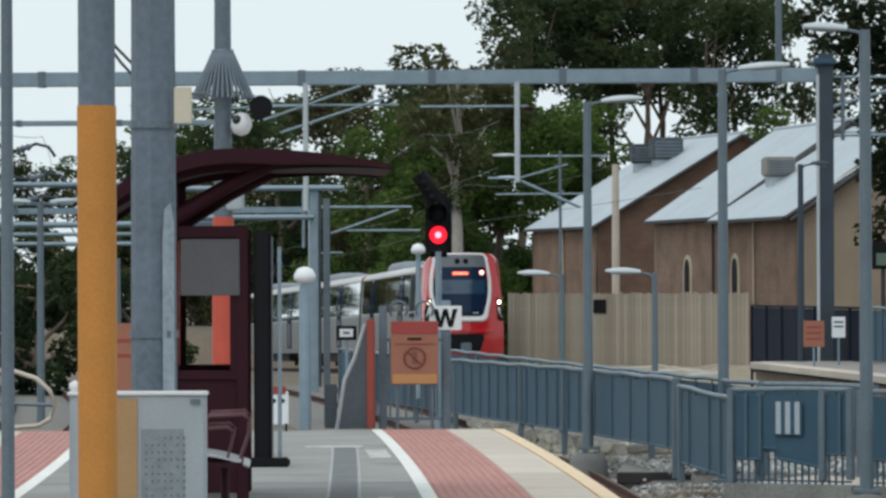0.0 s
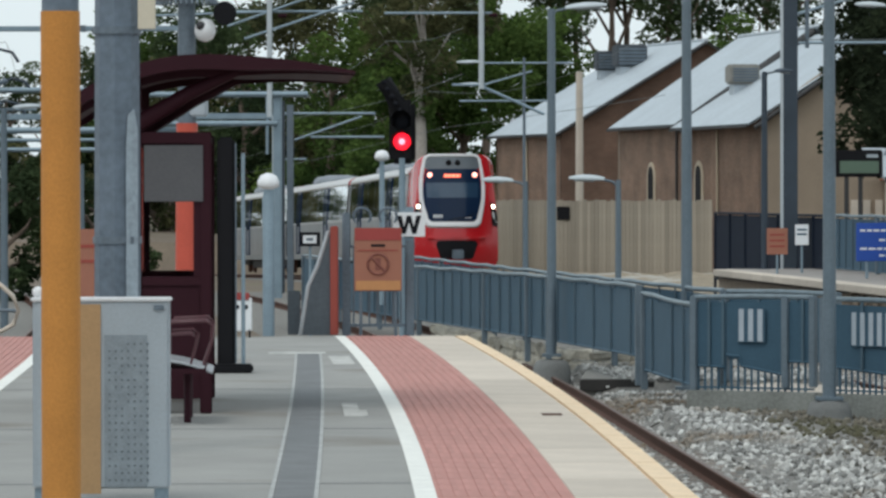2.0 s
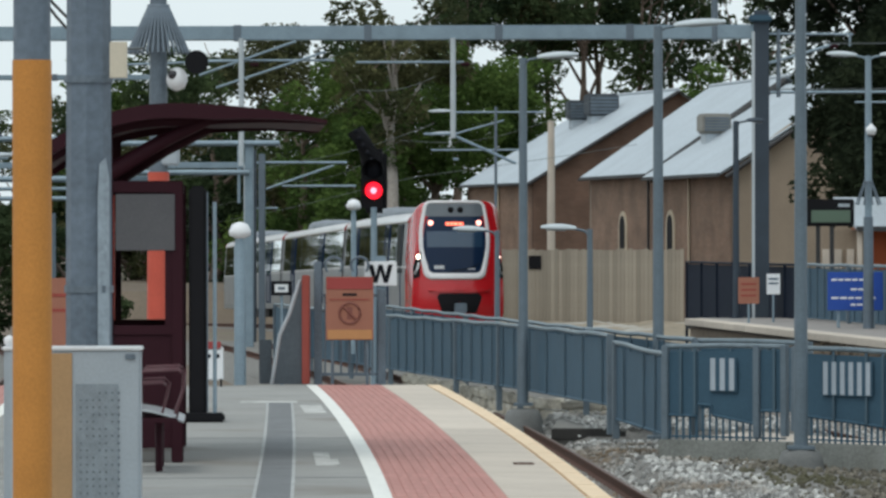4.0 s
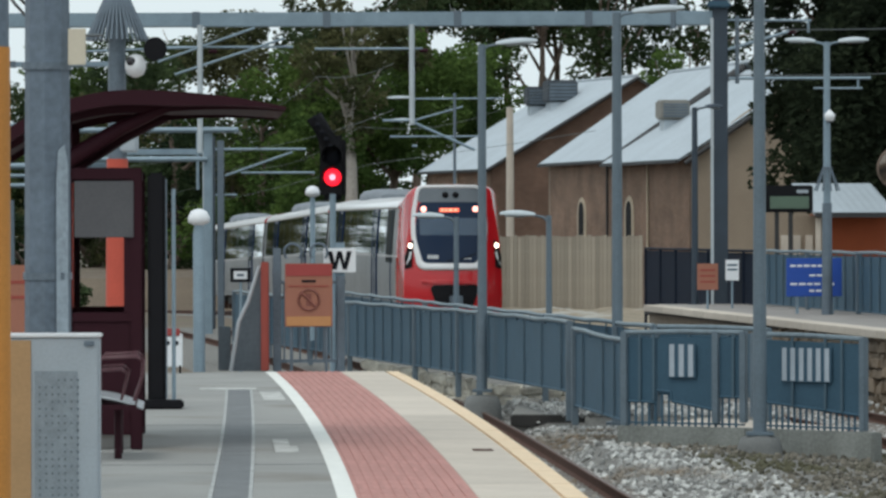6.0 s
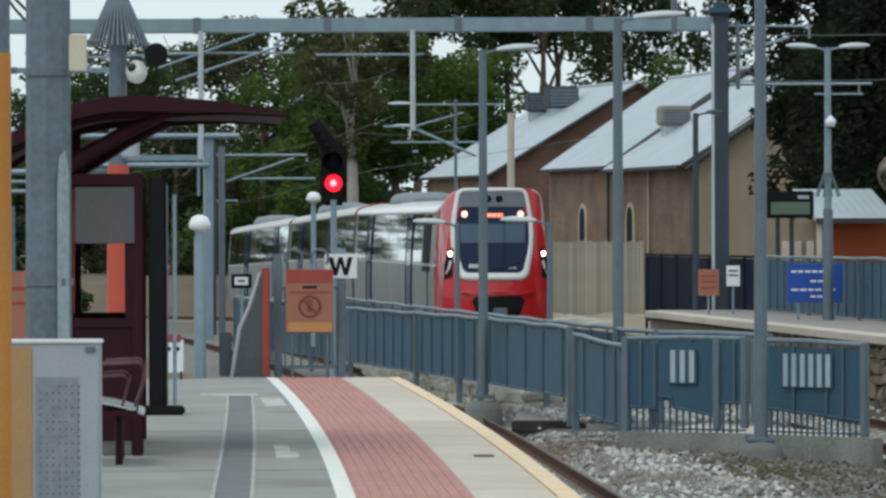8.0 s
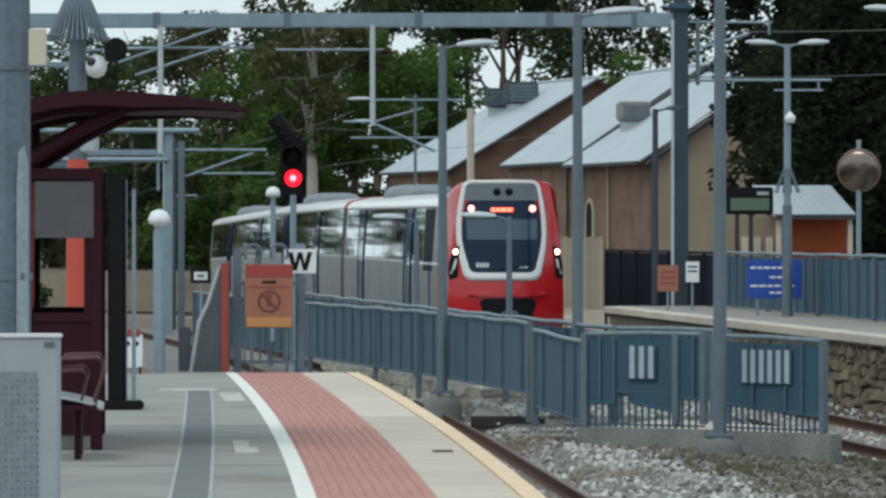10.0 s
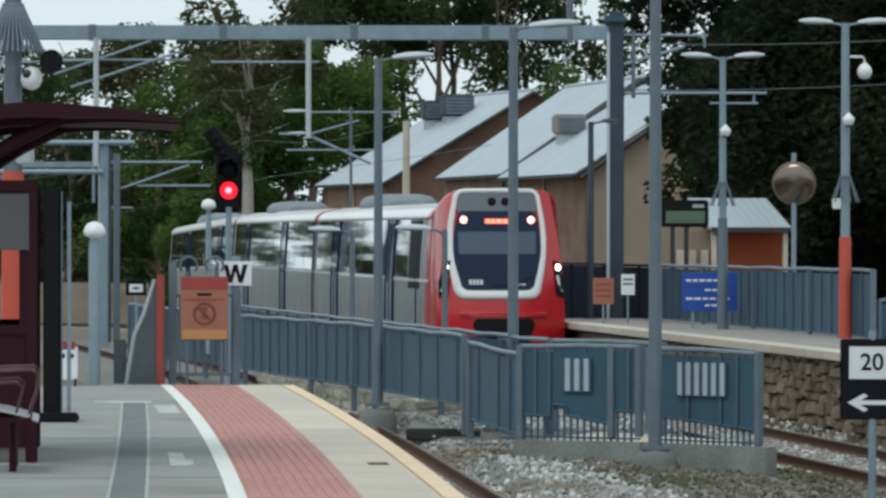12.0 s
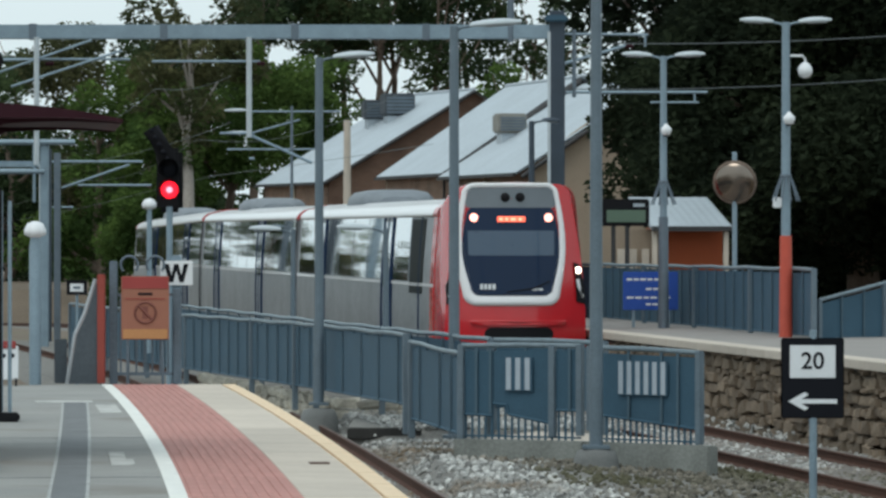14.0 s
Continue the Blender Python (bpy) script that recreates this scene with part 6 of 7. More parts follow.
bar(g1, (4.78, -0.1, 6.68), (4.78, -0.1, 6.40), 0.03)
bar(g1, (1.6, -0.1, 9.5), (1.6, -0.1, 6.5), 0.08, M_galv_dark, "aerial_pole")
for x, zi in ((-4.4, 6.0), (-9.4, 6.0), (4.3, 6.40)):
    part("insulator", lathe([(0.03, 0), (0.07, 0.03), (0.03, 0.06), (0.07, 0.09), (0.03, 0.12), (0.07, 0.15), (0.03, 0.2)], 10, pose(x, -0.1, zi, 0, 90)), M_maroon, g1, "ribbed insulator")

for a, b in (((-10.6, 5.75), (-8.3, 6.55)), ((-10.2, 5.45), (-7.6, 6.3)), ((-12.5, 6.0), (-9.6, 6.1))):
    bar(g1, (a[0], -0.2, a[1]), (b[0], -0.2, b[1]), 0.03, M_galv)
g2 = gantry("line_gantry", 158.0, -26.0, -12.9, -1.5, 4.3, 0.34, "overhead line gantry farther along the line", 0.2)
g3 = empty("overhead_mast", pose(-12.3, 150, -1.6), "pale concrete overhead line mast beside the tracks", "mast", "masts along the line")
box_part("shaft", (-0.13, 0.13, -0.13, 0.13, 0, 6.55), M_galv, g3, 0.02)
bar(g3, (-4.5, -0.2, 6.45), (0.95, -0.2, 6.45), 0.085)
bar(g3, (-4.7, -0.2, 5.55), (0.0, -0.2, 5.55), 0.085)
bar(g3, (-0.30, -0.2, 6.4), (-0.30, -0.2, 4.6), 0.05)
g4 = empty("overhead_mast", pose(-13.1, 165, -1.6), "darker steel overhead line mast beside the tracks", "mast", "masts along the line")
box_part("shaft", (-0.11, 0.11, -0.11, 0.11, 0, 6.4), M_galv_dark, g4, 0.02)
bar(g4, (-0.3, 0, 6.1), (2.9, 0, 6.1), 0.045)
bar(g4, (0.15, 0, 5.2), (2.45, 0, 6.0), 0.04)
bar(g4, (0.7, 0, 5.3), (3.2, 0, 5.3), 0.04)
bar(g4, (-0.2, 0, 4.55), (0.55, 0, 4.55), 0.035)
g5 = empty("overhead_mast", pose(-3.65, 185, -1.6), "pale timber utility pole beside the hall", "pole", "masts along the line")
bm = bmesh.new()
tube(bm, [(0, 0, 0), (0, 0, 8.0)], [0.17, 0.13], 10)
part("shaft", bm, M_coping, g5, "pale pole")
g6 = empty("overhead_mast", pose(-5.6, 180, -1.4), "slender lamp mast with side arms", "mast", "masts along the line")
bm = bmesh.new()
tube(bm, [(0, 0, 0), (0, 0, 8.2)], [0.07, 0.05], 8)
part("shaft", bm, M_galv_dark, g6)
for z, a, b in ((8.0, -1.6, 1.8), (6.6, -2.4, 0.9), (7.2, -1.5, 0.3)):
    bar(g6, (a, 0, z), (b, 0, z + (0.5 if z == 7.2 else 0)), 0.035)
for dx, z in ((-1.6, 8.03), (-1.5, 7.2)):
    lamp_head("lamp_head", g6, pose(dx, 0, z, 0, 0, 180), 0.9)


# line equipment beyond the shelter
g7 = gantry("line_gantry", 150.0, -34.0, -15.2, -1.6, 6.9, 0.26, "overhead line gantry over the rear tracks", 0.16)
for z, a, b, w in ((5.0, -24, -16.4, 0.09), (3.75, -24, -15.0, 0.10), (3.45, -22.5, -14.6, 0.06), (3.15, -24, -14.8, 0.07), (4.4, -21.9, -19.8, 0.05)):
    bar(g7, (a, 0, z), (b, 0, z), w)
for x, z in ((-21.3, 6.05), (-20.9, 5.15), (-21.1, 4.45)):
    bm = bmesh.new()
    tube(bm, [(x - 0.9, 0, z + 0.30), (x - 0.7, 0, z + 0.08), (x - 0.2, 0, z), (x + 0.35, 0, z + 0.22), (x + 0.75, 0, z + 0.12), (x + 0.95, 0, z - 0.18)], 0.055, 6)
    part("curved_arm", bm, M_mast, g7, "dark curved registration arm")
    part("insulator", lathe([(0.05, 0), (0.13, 0.05), (0.06, 0.12), (0.13, 0.2), (0.06, 0.28), (0.12, 0.36), (0.04, 0.5)], 10, pose(x - 0.25, 0, z + 0.02, 0, 75)), M_mast_grey, g7, "grey ribbed insulator")
lamp_post(-16.1, 116.0, -1.5, 3.85, 0.09, ((0, 3, 0.7), (180, 3, 0.7)), "grey twin lamp post beyond the rear track", group="lamp posts beyond the rear track")
lamp_post(-12.3, 100.0, -1.5, 2.4, 0.10, (), "short grey post beyond the rear track", group="lamp posts beyond the rear track")


def catenary(name, fx, fz, y0, y1, h_contact, h_mess, label, off=0.0):
    w = empty(name, Matrix(), label, "overhead wire", "overhead wires")
    for hh, sag, nm in ((h_contact, 0.0, "contact_wire"), (h_mess, 0.55, "messenger_wire")):
        bm = bmesh.new()
        pts = []
        y = y0
        while y <= y1:
            f = ((y - 115) / 55.0) % 1.0
            pts.append((fx(y) + off + 0.2 * math.sin(y * 0.06), y, fz(y) + hh - sag * 4 * f * (1 - f)))
            y += 5
        tube(bm, pts, 0.007, 5)
        part(nm, bm, M_wire, w)
    return w


catenary("overhead_wire", line_x, line_z, 110, 285, 5.3, 6.7, "thin overhead contact and messenger wires of the far line")
catenary("overhead_wire", near_x, flat, 90, 200, 5.3, 6.7, "thin overhead contact and messenger wires of the near line")
catenary("overhead_wire", left_x, flat, 90, 170, 5.3, 6.7, "thin overhead wires of the line behind the shelter")


def span_wire(name, a, b, r, label):
    bm = bmesh.new()
    a, b = Vector(a), Vector(b)
    tube(bm, [a + (b - a) * (k / 12) + Vector((0, 0, -0.3 * 4 * (k / 12) * (1 - k / 12))) for k in range(13)], r, 5)
    tagged(part(name, bm, M_wire), label, "wire", "feeder wires")


span_wire("feeder_wire", (2.9, 115, 6.5), (16.0, 105, 6.9), 0.014, "dark feeder wire to the mast")
span_wire("feeder_wire", (2.9, 115, 5.4), (16.0, 100, 5.9), 0.012, "dark feeder wire to the mast")
span_wire("stay_wire", (-4.6, 33.5, 4.2), (-3.9, 37.5, 3.3), 0.012, "thin stay wire of the mast")
span_wire("stay_wire", (-4.6, 33.5, 4.4), (-4.2, 37.5, 3.3), 0.012, "thin stay wire of the mast")


# ---- buildings beyond the line ----
def corrugated(a, b, c, d, step=0.30, lift=0.03):
    """A ribbed roof sheet: a to b along the eave, d to c along the ridge."""
    bm = bmesh.new()
    a, b, c, d = (Vector(v) for v in (a, b, c, d))
    n = int((b - a).length / step) * 2
    nrm = (b - a).cross(d - a).normalized()
    if nrm.z < 0:
        nrm = -nrm
    rows = []
    for k in range(n + 1):
        f = k / n
        o = nrm * (lift if k % 2 else 0.0)
        lo, hi = a + (b - a) * f + o, d + (c - d) * f + o
        rows.append([bm.verts.new(p) for p in (lo, hi, hi - nrm * 0.08, lo - nrm * 0.08)])
    for r0, r1 in zip(rows, rows[1:]):
        for i in range(4):
            bm.faces.new((r0[i], r1[i], r1[(i + 1) % 4], r0[(i + 1) % 4]))
    return bm


def arched(w, h, n=8):
    pts = [(-w / 2, 0), (w / 2, 0), (w / 2, h - w / 2)]
    pts += [(w / 2 * math.cos(a), h - w / 2 + w / 2 * math.sin(a)) for a in [math.pi * k / n for k in range(1, n)]]
    return pts + [(-w / 2, h - w / 2)]


def hall(name, near, far, half, eave, ridge, brick, gable_mat, label, windows=(), over=0.35, pipes=(), step=0.0):
    """A gabled hall. Its long wall runs from near to far; a gable closes the near end."""
    a = Vector((*near, 0))
    d = Vector((*far, 0)) - a
    ln = d.length
    h = empty(name, pose(a.x, a.y, 0, 0, 0, math.degrees(math.atan2(d.y, d.x)) - 180), label, "building", "brick halls beyond the line")
    # local: x = 0 at the near gable, -ln at the far one; the long wall lies on y = 0 and the hall behind it
    z0 = -2.0
    bm = bmesh.new()
    quad_box(bm, -ln, 0, 0, 0.3, z0, eave)
    part("long_wall", bm, brick, h)
    bm = bmesh.new()
    quad_box(bm, -ln, 0, 2 * half - 0.3, 2 * half, z0, eave)
    part("rear_wall", bm, brick, h)
    for x in (-0.3, -ln):
        poly = [(0, z0), (2 * half, z0), (2 * half, eave), (half, ridge), (0, eave)]
        bm = prism(poly, 0.3, Matrix(((0, 1, 0, x), (1, 0, 0, 0), (0, 0, 1, 0), (0, 0, 0, 1))))
        part("gable_wall", bm, gable_mat, h, "", pose(0.004 if x > -1 else -0.004, 0, 0))
    sl = (ridge - eave) / half
    ev = eave - over * sl
    cut = -ln * step if step else over
    part("roof_slope", corrugated((-ln - over, -over, ev + 0.08), (cut, -over, ev + 0.08), (cut, half, ridge + 0.08), (-ln - over, half, ridge + 0.08)), M_roof, h, "pale corrugated roof slope")
    if step:
        part("lower_roof_slope", corrugated((cut + 0.02, -over - 0.25, ev - 0.08), (over, -over - 0.25, ev - 0.08), (over, half, ridge - 0.22), (cut + 0.02, half, ridge - 0.22)), M_roof, h, "lower pale corrugated roof slope")
        bm = bmesh.new()
        tube(bm, [(cut, -over, ev - 0.1), (cut, half, ridge - 0.1)], 0.22, 4)
        part("roof_step", bm, M_trim, h, "dark flashing at the roof step")
    part("roof_slope", corrugated((-ln - over, 2 * half + over, ev + 0.08), (over, 2 * half + over, ev + 0.08), (over, half, ridge + 0.08), (-ln - over, half, ridge + 0.08)), M_roof, h, "pale corrugated roof slope")
    box_part("gutter", (-ln - over, cut, -over - 0.10, -over + 0.02, ev - 0.06, ev + 0.06), M_trim, h, 0.02, "dark gutter")
    if step:
        box_part("gutter", (cut + 0.05, over, -over - 0.36, -over - 0.24, ev - 0.22, ev - 0.10), M_trim, h, 0.02, "dark gutter")
    bm = bmesh.new()
    lo = 0.24 if step else 0.0
    tube(bm, [(over, -over, ev + 0.0 - lo), (over, half, ridge + 0.0 - lo)], 0.10, 6)
    part("bargeboard", bm, M_trim, h, "dark bargeboard")
    bm = bmesh.new()
    tube(bm, [(-ln - over, half, ridge + 0.12), (over, half, ridge + 0.12)], 0.09, 6)
    part("ridge_cap", bm, M_roof, h)
    for f, zb, w, hh in windows:
        x = -ln * f
        win = part("window", prism(arched(w + 0.55, hh + 0.28), 0.12, pose(x, -0.06, zb - 0.1)), M_stone_trim, h, "arched window with pale stone surround")
        part("pane", prism(arched(w, hh), 0.03, pose(x, -0.075, zb)), M_window_dark, win)
    for f in pipes:
        bm = bmesh.new()
        tube(bm, [(-ln * f, -0.07, z0), (-ln * f, -0.07, ev)], 0.05, 8)
        part("downpipe", bm, M_trim if f > 0.5 else M_stone_trim, h, "rainwater downpipe")
    return h


def ac_unit(x, y, z, w, h, label, mt):
    p = empty("cooler_unit", pose(x, y, z, 0, 0, 12), label, "air cooler", "roof coolers")
    part("cowl", soft_box(-w / 2, w / 2, -w / 2, w / 2, 0.0, h, 0.08, 2), mt, p)
    for k in range(5):
        box_part("louvre", (-w / 2 + 0.08, w / 2 - 0.08, -w / 2 - 0.03, -w / 2 + 0.01, 0.1 + (h - 0.2) * k / 5, 0.1 + (h - 0.2) * (k + 0.55) / 5), M_galv_dark, p)
    part("duct", soft_box(-w / 2 + 0.15, w / 2 - 0.15, -w / 2 + 0.15, w / 2 - 0.15, -0.75, 0.0, 0.03, 1), M_roof, p, "pale metal duct")


hall("brick_hall", (-5.44, 232), (-8.95, 243), 7.2, 4.75, 9.0, M_brick, M_brick_dark, "brown brick hall with pale corrugated roof and dark gable", pipes=(0.5,))
hall("brick_hall", (3.29, 187.5), (-2.5, 212.0), 5.5, 4.75, 8.5, M_brick, M_render_wall, "sandy brick hall with arched windows and corrugated roof",
     ((0.40, 0.7, 0.95, 2.2), (0.74, 0.7, 0.95, 2.2)), pipes=(0.27, 0.55), step=0.50)
ac_unit(-3.45, 241.0, 7.85, 1.05, 0.95, "dark roof cooler on a pale duct", M_cooler_dark)
ac_unit(-2.25, 239.3, 7.98, 1.5, 1.08, "large dark roof cooler on a pale duct", M_cooler_dark)
ac_unit(2.72, 198.3, 6.2, 1.2, 0.80, "beige roof cooler on a pale duct", M_cooler)


def lean_to(x, y):
    p = empty("station_kiosk", pose(x, y, 0, 0, 0, 8), "small orange walled building with pale metal roof", "building")
    bm = bmesh.new()
    quad_box(bm, -0.95, 0.50, 0, 3.0, -1.2, 2.15)
    part("wall", bm, M_orange_wall, p, "orange wall")
    part("roof", corrugated((-1.5, -0.8, 2.17), (0.60, -0.8, 2.17), (0.60, 2.6, 2.95), (-1.5, 2.6, 2.95), 0.2, 0.008), M_roof, p, "pale blue grey metal roof")
    box_part("fascia", (-1.5, 0.60, -0.88, -0.78, 2.05, 2.18), M_trim, p)
    for dx in (-1.4, 0.45):
        box_part("veranda_post", (dx - 0.06, dx + 0.06, -0.75, -0.6, -1.2, 2.05), M_coping, p, 0.01, "pale post")
    box_part("side_wall", (-2.3, -0.96, 0.3, 0.6, -1.2, 2.1), M_render_wall, p)
    for k in range(3):
        box_part("panel", (-2.2 + 0.32 * k, -2.02 + 0.32 * k, 0.2, 0.3, 0.3, 1.6), M_coping, p)


lean_to(6.7, 125.0)


def paling_fence():
    """Tall silvered timber paling fence across the hall's yard."""
    p = empty("paling_fence", pose(-7.6, 181.0, 0, 0, 0, -16), "tall weathered pale timber paling fence", "fence")
    rnd = random.Random(9)
    mes = [mesh_of("paling", soft_box(0.004, 0.146, -0.012, 0.012, -1.2, 1.5 + d, 0.006, 1), M_timber) for d in (0.0, 0.02, -0.02, 0.04)]
    for k in range(62):
        share("paling", rnd.choice(mes), p, pose(0.15 * k, rnd.uniform(-0.01, 0.01), 0, 0, 0, rnd.uniform(-2, 2)))
    box_part("plate", (3.35, 3.85, -0.06, -0.03, 0.78, 1.28), M_black, p, 0.02, "small black plate")
    for z in (-0.6, 0.9):
        box_part("rail", (0, 9.3, 0.02, 0.07, z, z + 0.08), M_timber, p)


paling_fence()


def gravel_bank():
    """Tan gravel and dry grass sloping up to the foot of the paling fence."""
    bm = bmesh.new()
    rows = []
    for i in range(24):
        f = i / 23
        a, b = Vector((line_x(163) + 2.6, 163)), Vector((1.4, 160))
        c, d = Vector((-7.9, 181.4)), Vector((2.4, 178.6))
        row = []
        for j in range(9):
            g = j / 8
            q = a.lerp(b, f).lerp(c.lerp(d, f), g)
            row.append(bm.verts.new((q.x, q.y, -2.3 + 1.15 * math.sin(g * math.pi / 2) + 0.16 * noise.noise(Vector((q.x * 1.3, q.y * 0.5, 1))))))
        rows.append(row)
    for r, s in zip(rows, rows[1:]):
        for j in range(8):
            bm.faces.new((r[j], s[j], s[j + 1], r[j + 1]))
    tagged(part("gravel_bank", bm, M_gravel_bank), "tan gravel and dry grass bank below the paling fence", "bank", kind="structure")


gravel_bank()


# ---- trees ----
def leaf_cloud(rnd, clumps, per, size, squash=0.75):
    verts, faces = [], []
    for c, r in clumps:
        for k in range(int(per * r * r)):
            v = Vector((rnd.gauss(0, 1), rnd.gauss(0, 1), rnd.gauss(0, 1))).normalized() * r * rnd.uniform(0.35, 1.0) ** 0.6
            v.z *= squash
            q = c + v
            a = Vector((rnd.gauss(0, 1), rnd.gauss(0, 1), rnd.gauss(0, 0.6))).normalized()
            b = a.cross(Vector((rnd.gauss(0, 1), rnd.gauss(0, 1), rnd.gauss(0, 1)))).normalized()
            s = size * rnd.uniform(0.6, 1.4)
            n = a.cross(b) * s * 0.25
            o = len(verts)
            verts += [q - a * s, q + b * s * 0.5 + n, q + a * s, q - b * s * 0.5 + n]
            faces += [(o, o + 1, o + 2), (o, o + 2, o + 3)]
    return verts, faces


def tree(x, y, z, height, spread, seed, leaf, label, trunk=0.35, bare=0.4, clumps=26, per=60, size=0.35, lean=0.0, low=0.0, name="gum_tree", bark=None):
    """Tapered trunk, forking limbs, and a crown of many small leaf sprays with gaps."""
    rnd = random.Random(seed)
    t = empty(name, pose(x, y, z), label, "tree")
    bm = bmesh.new()
    top = Vector((lean * height, 0, height * 0.85))
    pts = [Vector((0, 0, -0.6))]
    for k in range(1, 7):
        f = k / 6
        pts.append(Vector((top.x * f + rnd.uniform(-0.25, 0.25), rnd.uniform(-0.25, 0.25), top.z * f)))
    tube(bm, pts, [trunk * (1.15 - 0.95 * k / 6) for k in range(7)], 9)
    tips = []
    for k in range(9):
        f = rnd.uniform(bare * 0.8, 0.95)
        i = min(5, int(f * 6))
        p0 = pts[i].lerp(pts[i + 1], f * 6 - i)
        a = rnd.uniform(0, math.tau)
        ln = spread * rnd.uniform(0.45, 0.95)
        p2 = p0 + Vector((math.cos(a) * ln, math.sin(a) * ln, height * rnd.uniform(0.06, 0.26)))
        p1 = (p0 + p2) / 2 + Vector((rnd.uniform(-0.4, 0.4), rnd.uniform(-0.4, 0.4), rnd.uniform(-0.3, 0.5)))
        r = trunk * (1.0 - f) * 0.6 + 0.05
        tube(bm, [p0, p1, p2], [r, r * 0.6, 0.025], 6)
        tips += [p1, p2]
    part("trunk", bm, bark or M_bark, t)
    cl = []
    for k in range(clumps):
        c = rnd.choice(tips) if k < clumps * 0.6 else Vector((0, 0, 0))
        if k < clumps * 0.6:
            c = c + Vector((rnd.gauss(0, 0.9), rnd.gauss(0, 0.9), rnd.gauss(0, 0.7)))
        else:
            a, q = rnd.uniform(0, math.tau), math.sqrt(rnd.random()) * spread
            c = Vector((lean * height * 0.7 + q * math.cos(a), q * math.sin(a), height * rnd.uniform(max(low, bare) if low == 0 else low, 1.0)))
        cl.append((c, rnd.uniform(0.7, 1.5) * spread * 0.27))
    verts, faces = leaf_cloud(rnd, cl, per, size)
    me = bpy.data.meshes.new("crown")
    me.from_pydata(verts, [], faces)
    me.materials.append(leaf)
    ob = new("crown", me)
    ob.parent = t
    return t


TG = "tall gum tree with pale trunk and open olive crown"
TD = "dense dark green tree beyond the railway"
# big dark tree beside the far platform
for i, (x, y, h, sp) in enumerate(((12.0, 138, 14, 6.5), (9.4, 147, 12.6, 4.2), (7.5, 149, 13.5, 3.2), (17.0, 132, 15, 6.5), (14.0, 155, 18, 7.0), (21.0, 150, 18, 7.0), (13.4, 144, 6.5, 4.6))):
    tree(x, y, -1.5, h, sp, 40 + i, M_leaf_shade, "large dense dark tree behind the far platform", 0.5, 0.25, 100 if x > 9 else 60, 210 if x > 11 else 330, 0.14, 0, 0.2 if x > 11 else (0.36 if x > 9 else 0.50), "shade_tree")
# green trees left of the halls
for i, (x, y, h, sp) in enumerate(((-11.5, 262, 14.0, 4.2), (-7.0, 268, 14.0, 4.0), (-14.5, 258, 9.0, 3.4))):
    tree(x, y, -2.5, h, sp, 60 + i, M_leaf_mid, "leafy mid green tree beside the brick hall", 0.35, 0.15, 60, 230, 0.16, 0, 0.06, "leafy_tree")
# dark mass behind the shelter and signal
for i, (x, y, h, sp) in enumerate(((-17.5, 290, 18, 4.8), (-22.0, 296, 18.2, 5.2), (-26.5, 300, 18.0, 5.2), (-30.5, 305, 17.2, 4.8), (-35.5, 310, 14.0, 4.2), (-39.5, 315, 13.5, 3.8), (-45.5, 330, 13.0, 3.8), (-20.0, 282, 13, 4.4), (-25.5, 286, 14.5, 4.6), (-31, 295, 13.0, 4.4), (-51, 325, 10.5, 3.2), (-55, 318, 10.5, 1.5), (-58, 317, 9.0, 1.4), (-61.5, 316, 10.8, 1.5), (-65, 314, 9.2, 1.4), (-69, 312, 10.8, 1.6), (-73, 310, 9.6, 1.5), (-78, 308, 11.0, 2.0), (-54, 300, 7.2, 2.8), (-60, 296, 7.0, 2.8), (-66, 292, 7.2, 2.8), (-48, 300, 7.2, 2.8))):
    tree(x, y, -3.0, h, sp, 80 + i, (M_leaf_dark, M_leaf_olive, M_leaf_dark, M_leaf_mid)[i % 4], TD, 0.4, 0.15, 44, 125, 0.18, 0, 0.04, "shade_tree")
# tall gums with open crowns
for i, (x, y, h, sp, ln) in enumerate(((-12.2, 300, 24, 5.5, 0.05), (-7.6, 308, 25, 5.0, 0.02), (-6.0, 314, 25, 5, -0.03), (-4.3, 303, 24, 4.6, 0.02), (-2.9, 312, 25, 4.8, -0.02), (-1.0, 300, 23, 5.0, 0.04), (1.4, 312, 24, 4.8, 0.0), (-15.5, 318, 17.5, 5, 0.0), (5.4, 306, 20, 4.2, 0.03))):
    tree(x, y, -2, h, sp, 100 + i, M_leaf_olive if i % 3 == 1 else M_leaf_dark, TG, 0.34, 0.66 if x > -9 else 0.5, 28 if x > -9 else 34, 95, 0.20, ln)
tree(-13.6, 255, -2.5, 17.5, 3.6, 141, M_leaf_olive, "gum tree with a stout pale grey trunk behind the signal", 0.42, 0.72, 26, 110, 0.2, 0.02, 0, "gum_tree", M_bark_pale)
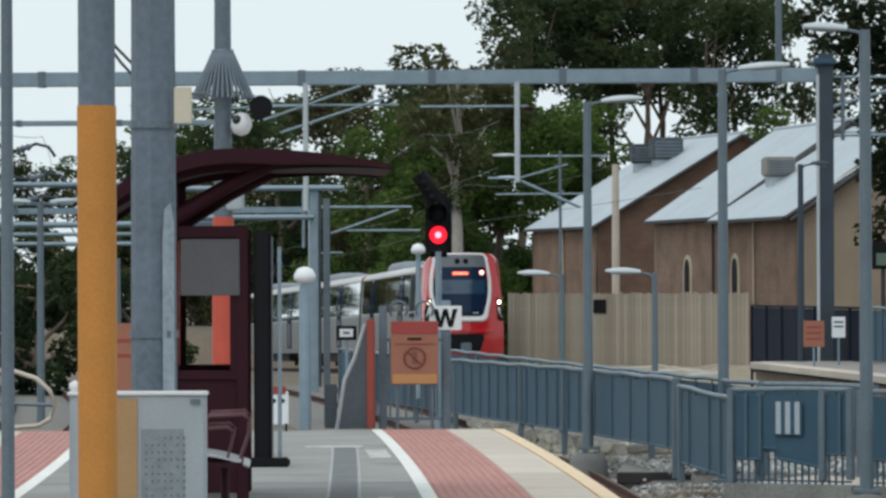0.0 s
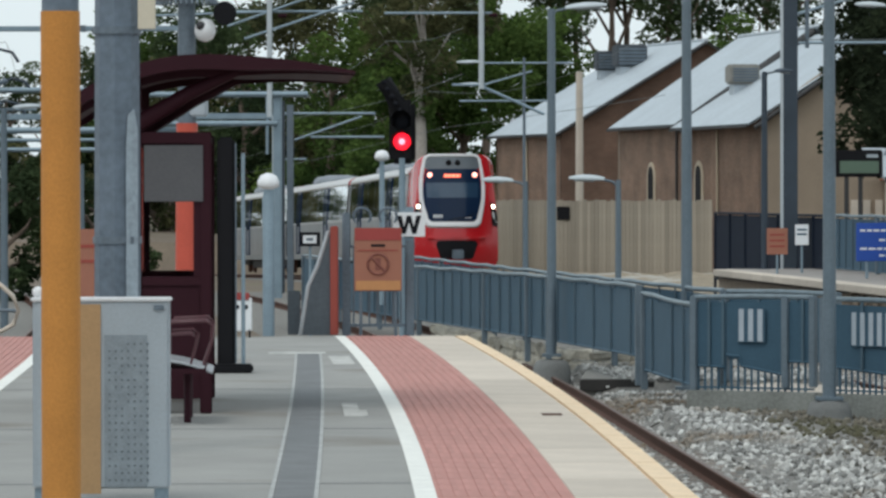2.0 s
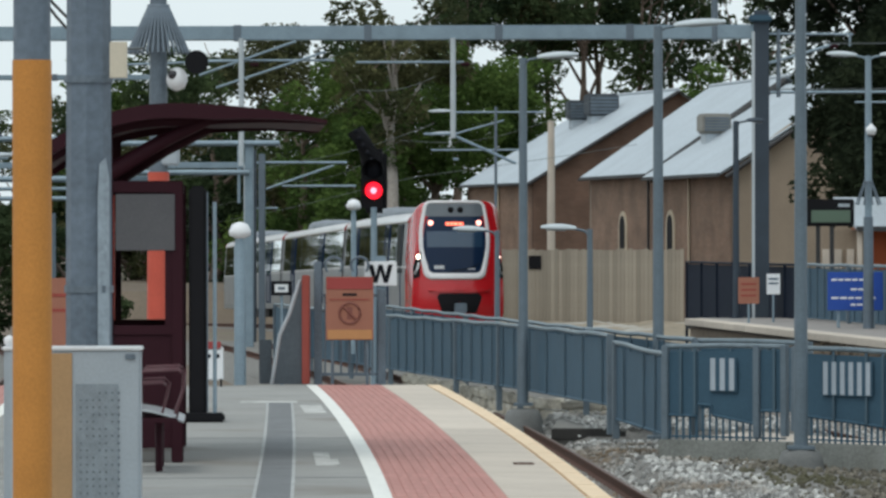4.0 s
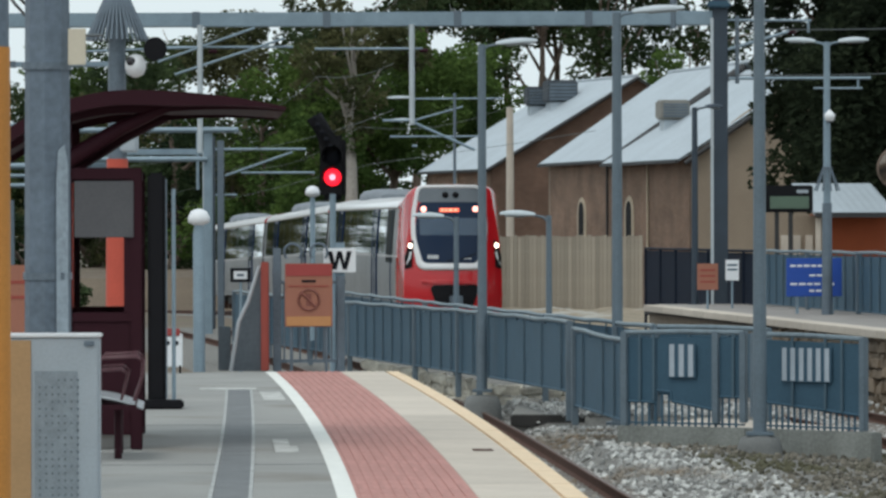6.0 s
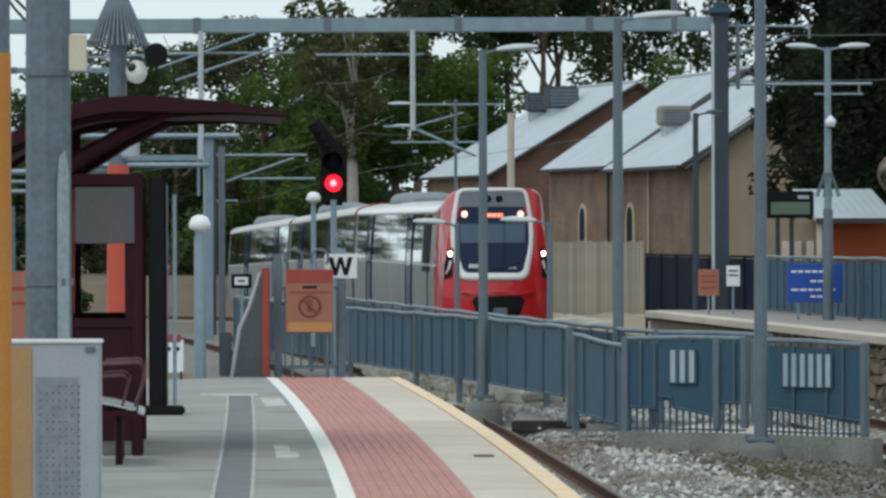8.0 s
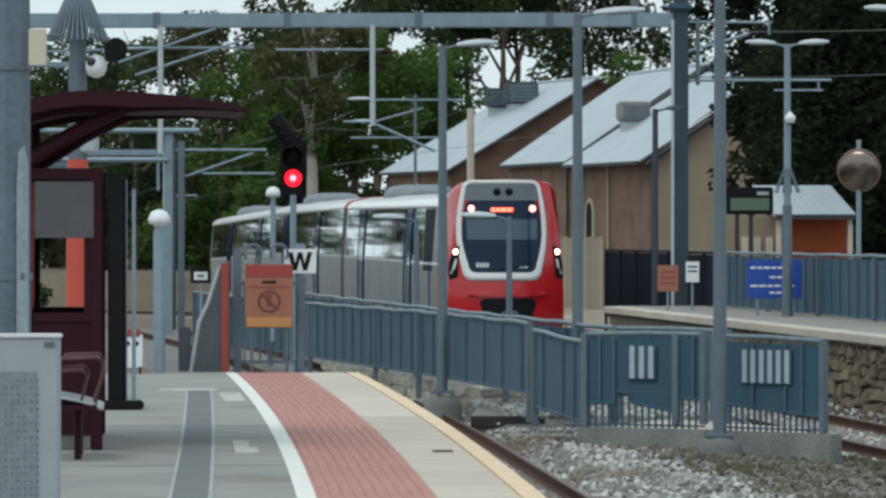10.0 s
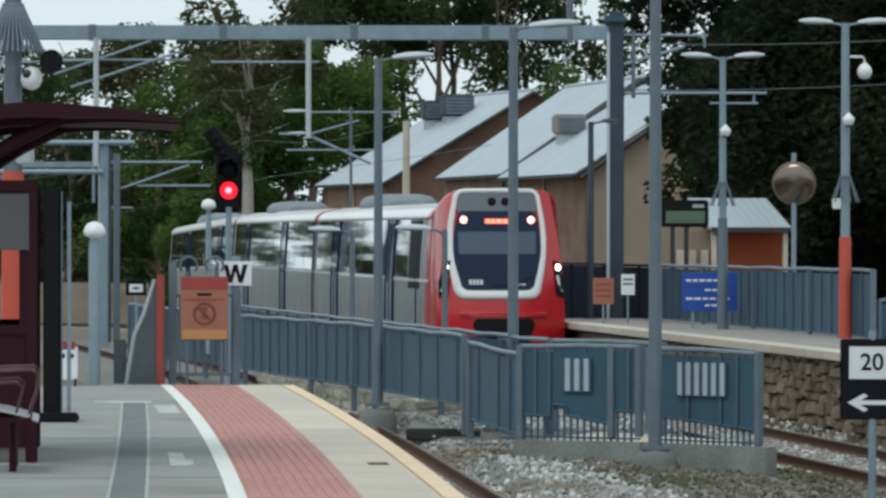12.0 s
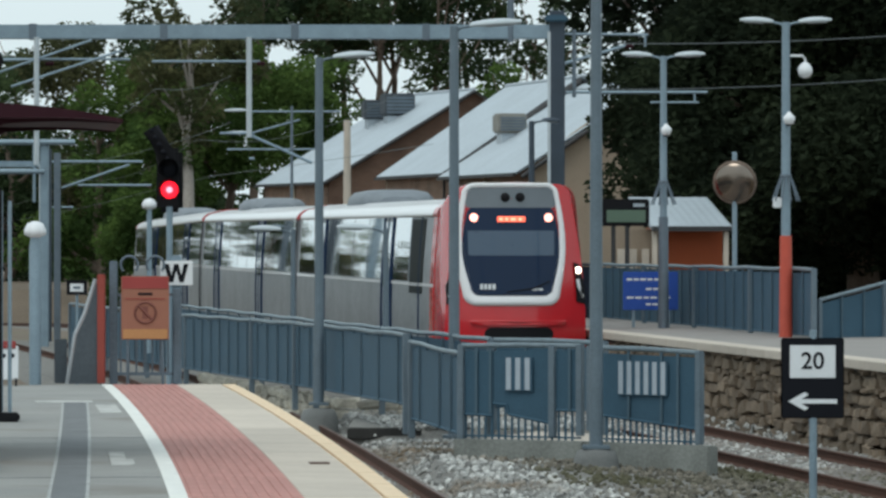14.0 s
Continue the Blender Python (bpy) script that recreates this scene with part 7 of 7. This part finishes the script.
tree(-9.6, 272, -2.5, 8.5, 2.8, 133, M_leaf_dark, "dark bushy tree beside the brick hall", 0.25, 0.1, 40, 120, 0.2, 0, 0.05, "shade_tree")
tree(4.6, 268, -2, 12.5, 3.0, 131, M_leaf_mid, "leafy mid green tree behind the halls", 0.25, 0.3, 40, 120, 0.2, 0, 0.4, "leafy_tree")
tree(9.0, 275, -2, 12.0, 3.5, 132, M_leaf_mid, "leafy mid green tree behind the halls", 0.25, 0.3, 40, 120, 0.2, 0, 0.4, "leafy_tree")


for i, (x, y, h, sp) in enumerate(((-20.3, 146, 4.6, 1.5), (-22.4, 149, 4.9, 1.7), (-24.8, 152, 5.2, 1.8), (-19.2, 160, 4.4, 1.4))):
    tree(x, y, -1.8, h, sp, 150 + i, M_leaf_dark, "dark bushy shrub beyond the rear tracks", 0.12, 0.1, 40, 420, 0.14, 0, 0.05, "shrub")


def far_woods():
    """A low belt of distant bush closing the view."""
    rnd = random.Random(21)
    cl = []
    for k in range(150):
        a = -34 + 68 * k / 150
        d = rnd.uniform(360, 430)
        cl.append((Vector((d * math.sin(radians(a)), d * math.cos(radians(a)), rnd.uniform(0, 5.5) if a > -7 else rnd.uniform(-2, 0.5))), rnd.uniform(2.5, 5) if a > -7 else rnd.uniform(1.5, 2.5)))
    verts, faces = leaf_cloud(rnd, cl, 9, 0.9)
    me = bpy.data.meshes.new("far_woods")
    me.from_pydata(verts, [], faces)
    me.materials.append(M_leaf_olive)
    tagged(new("far_woods", me), "distant belt of olive green bush", "woods", kind="stuff")


far_woods()


def station_bank():
    """Low earth bank beyond the rear tracks."""
    bm = bmesh.new()
    rows = []
    for i in range(26):
        x = -62 + 2.0 * i
        w = 0.5 * noise.noise(Vector((x * 0.3, 2, 0)))
        rows.append([bm.verts.new((x, y + w, z + 0.2 * w)) for y, z in ((262, -3.2), (268, -0.9), (275, -0.6), (300, -0.5), (302, -3.5))])
    for a, b in zip(rows, rows[1:]):
        for k in range(4):
            bm.faces.new((a[k], b[k], b[k + 1], a[k + 1]))
    tagged(part("earth_bank", bm, M_ground), "low bare earth bank beyond the tracks", "bank", kind="structure")


station_bank()

motions()
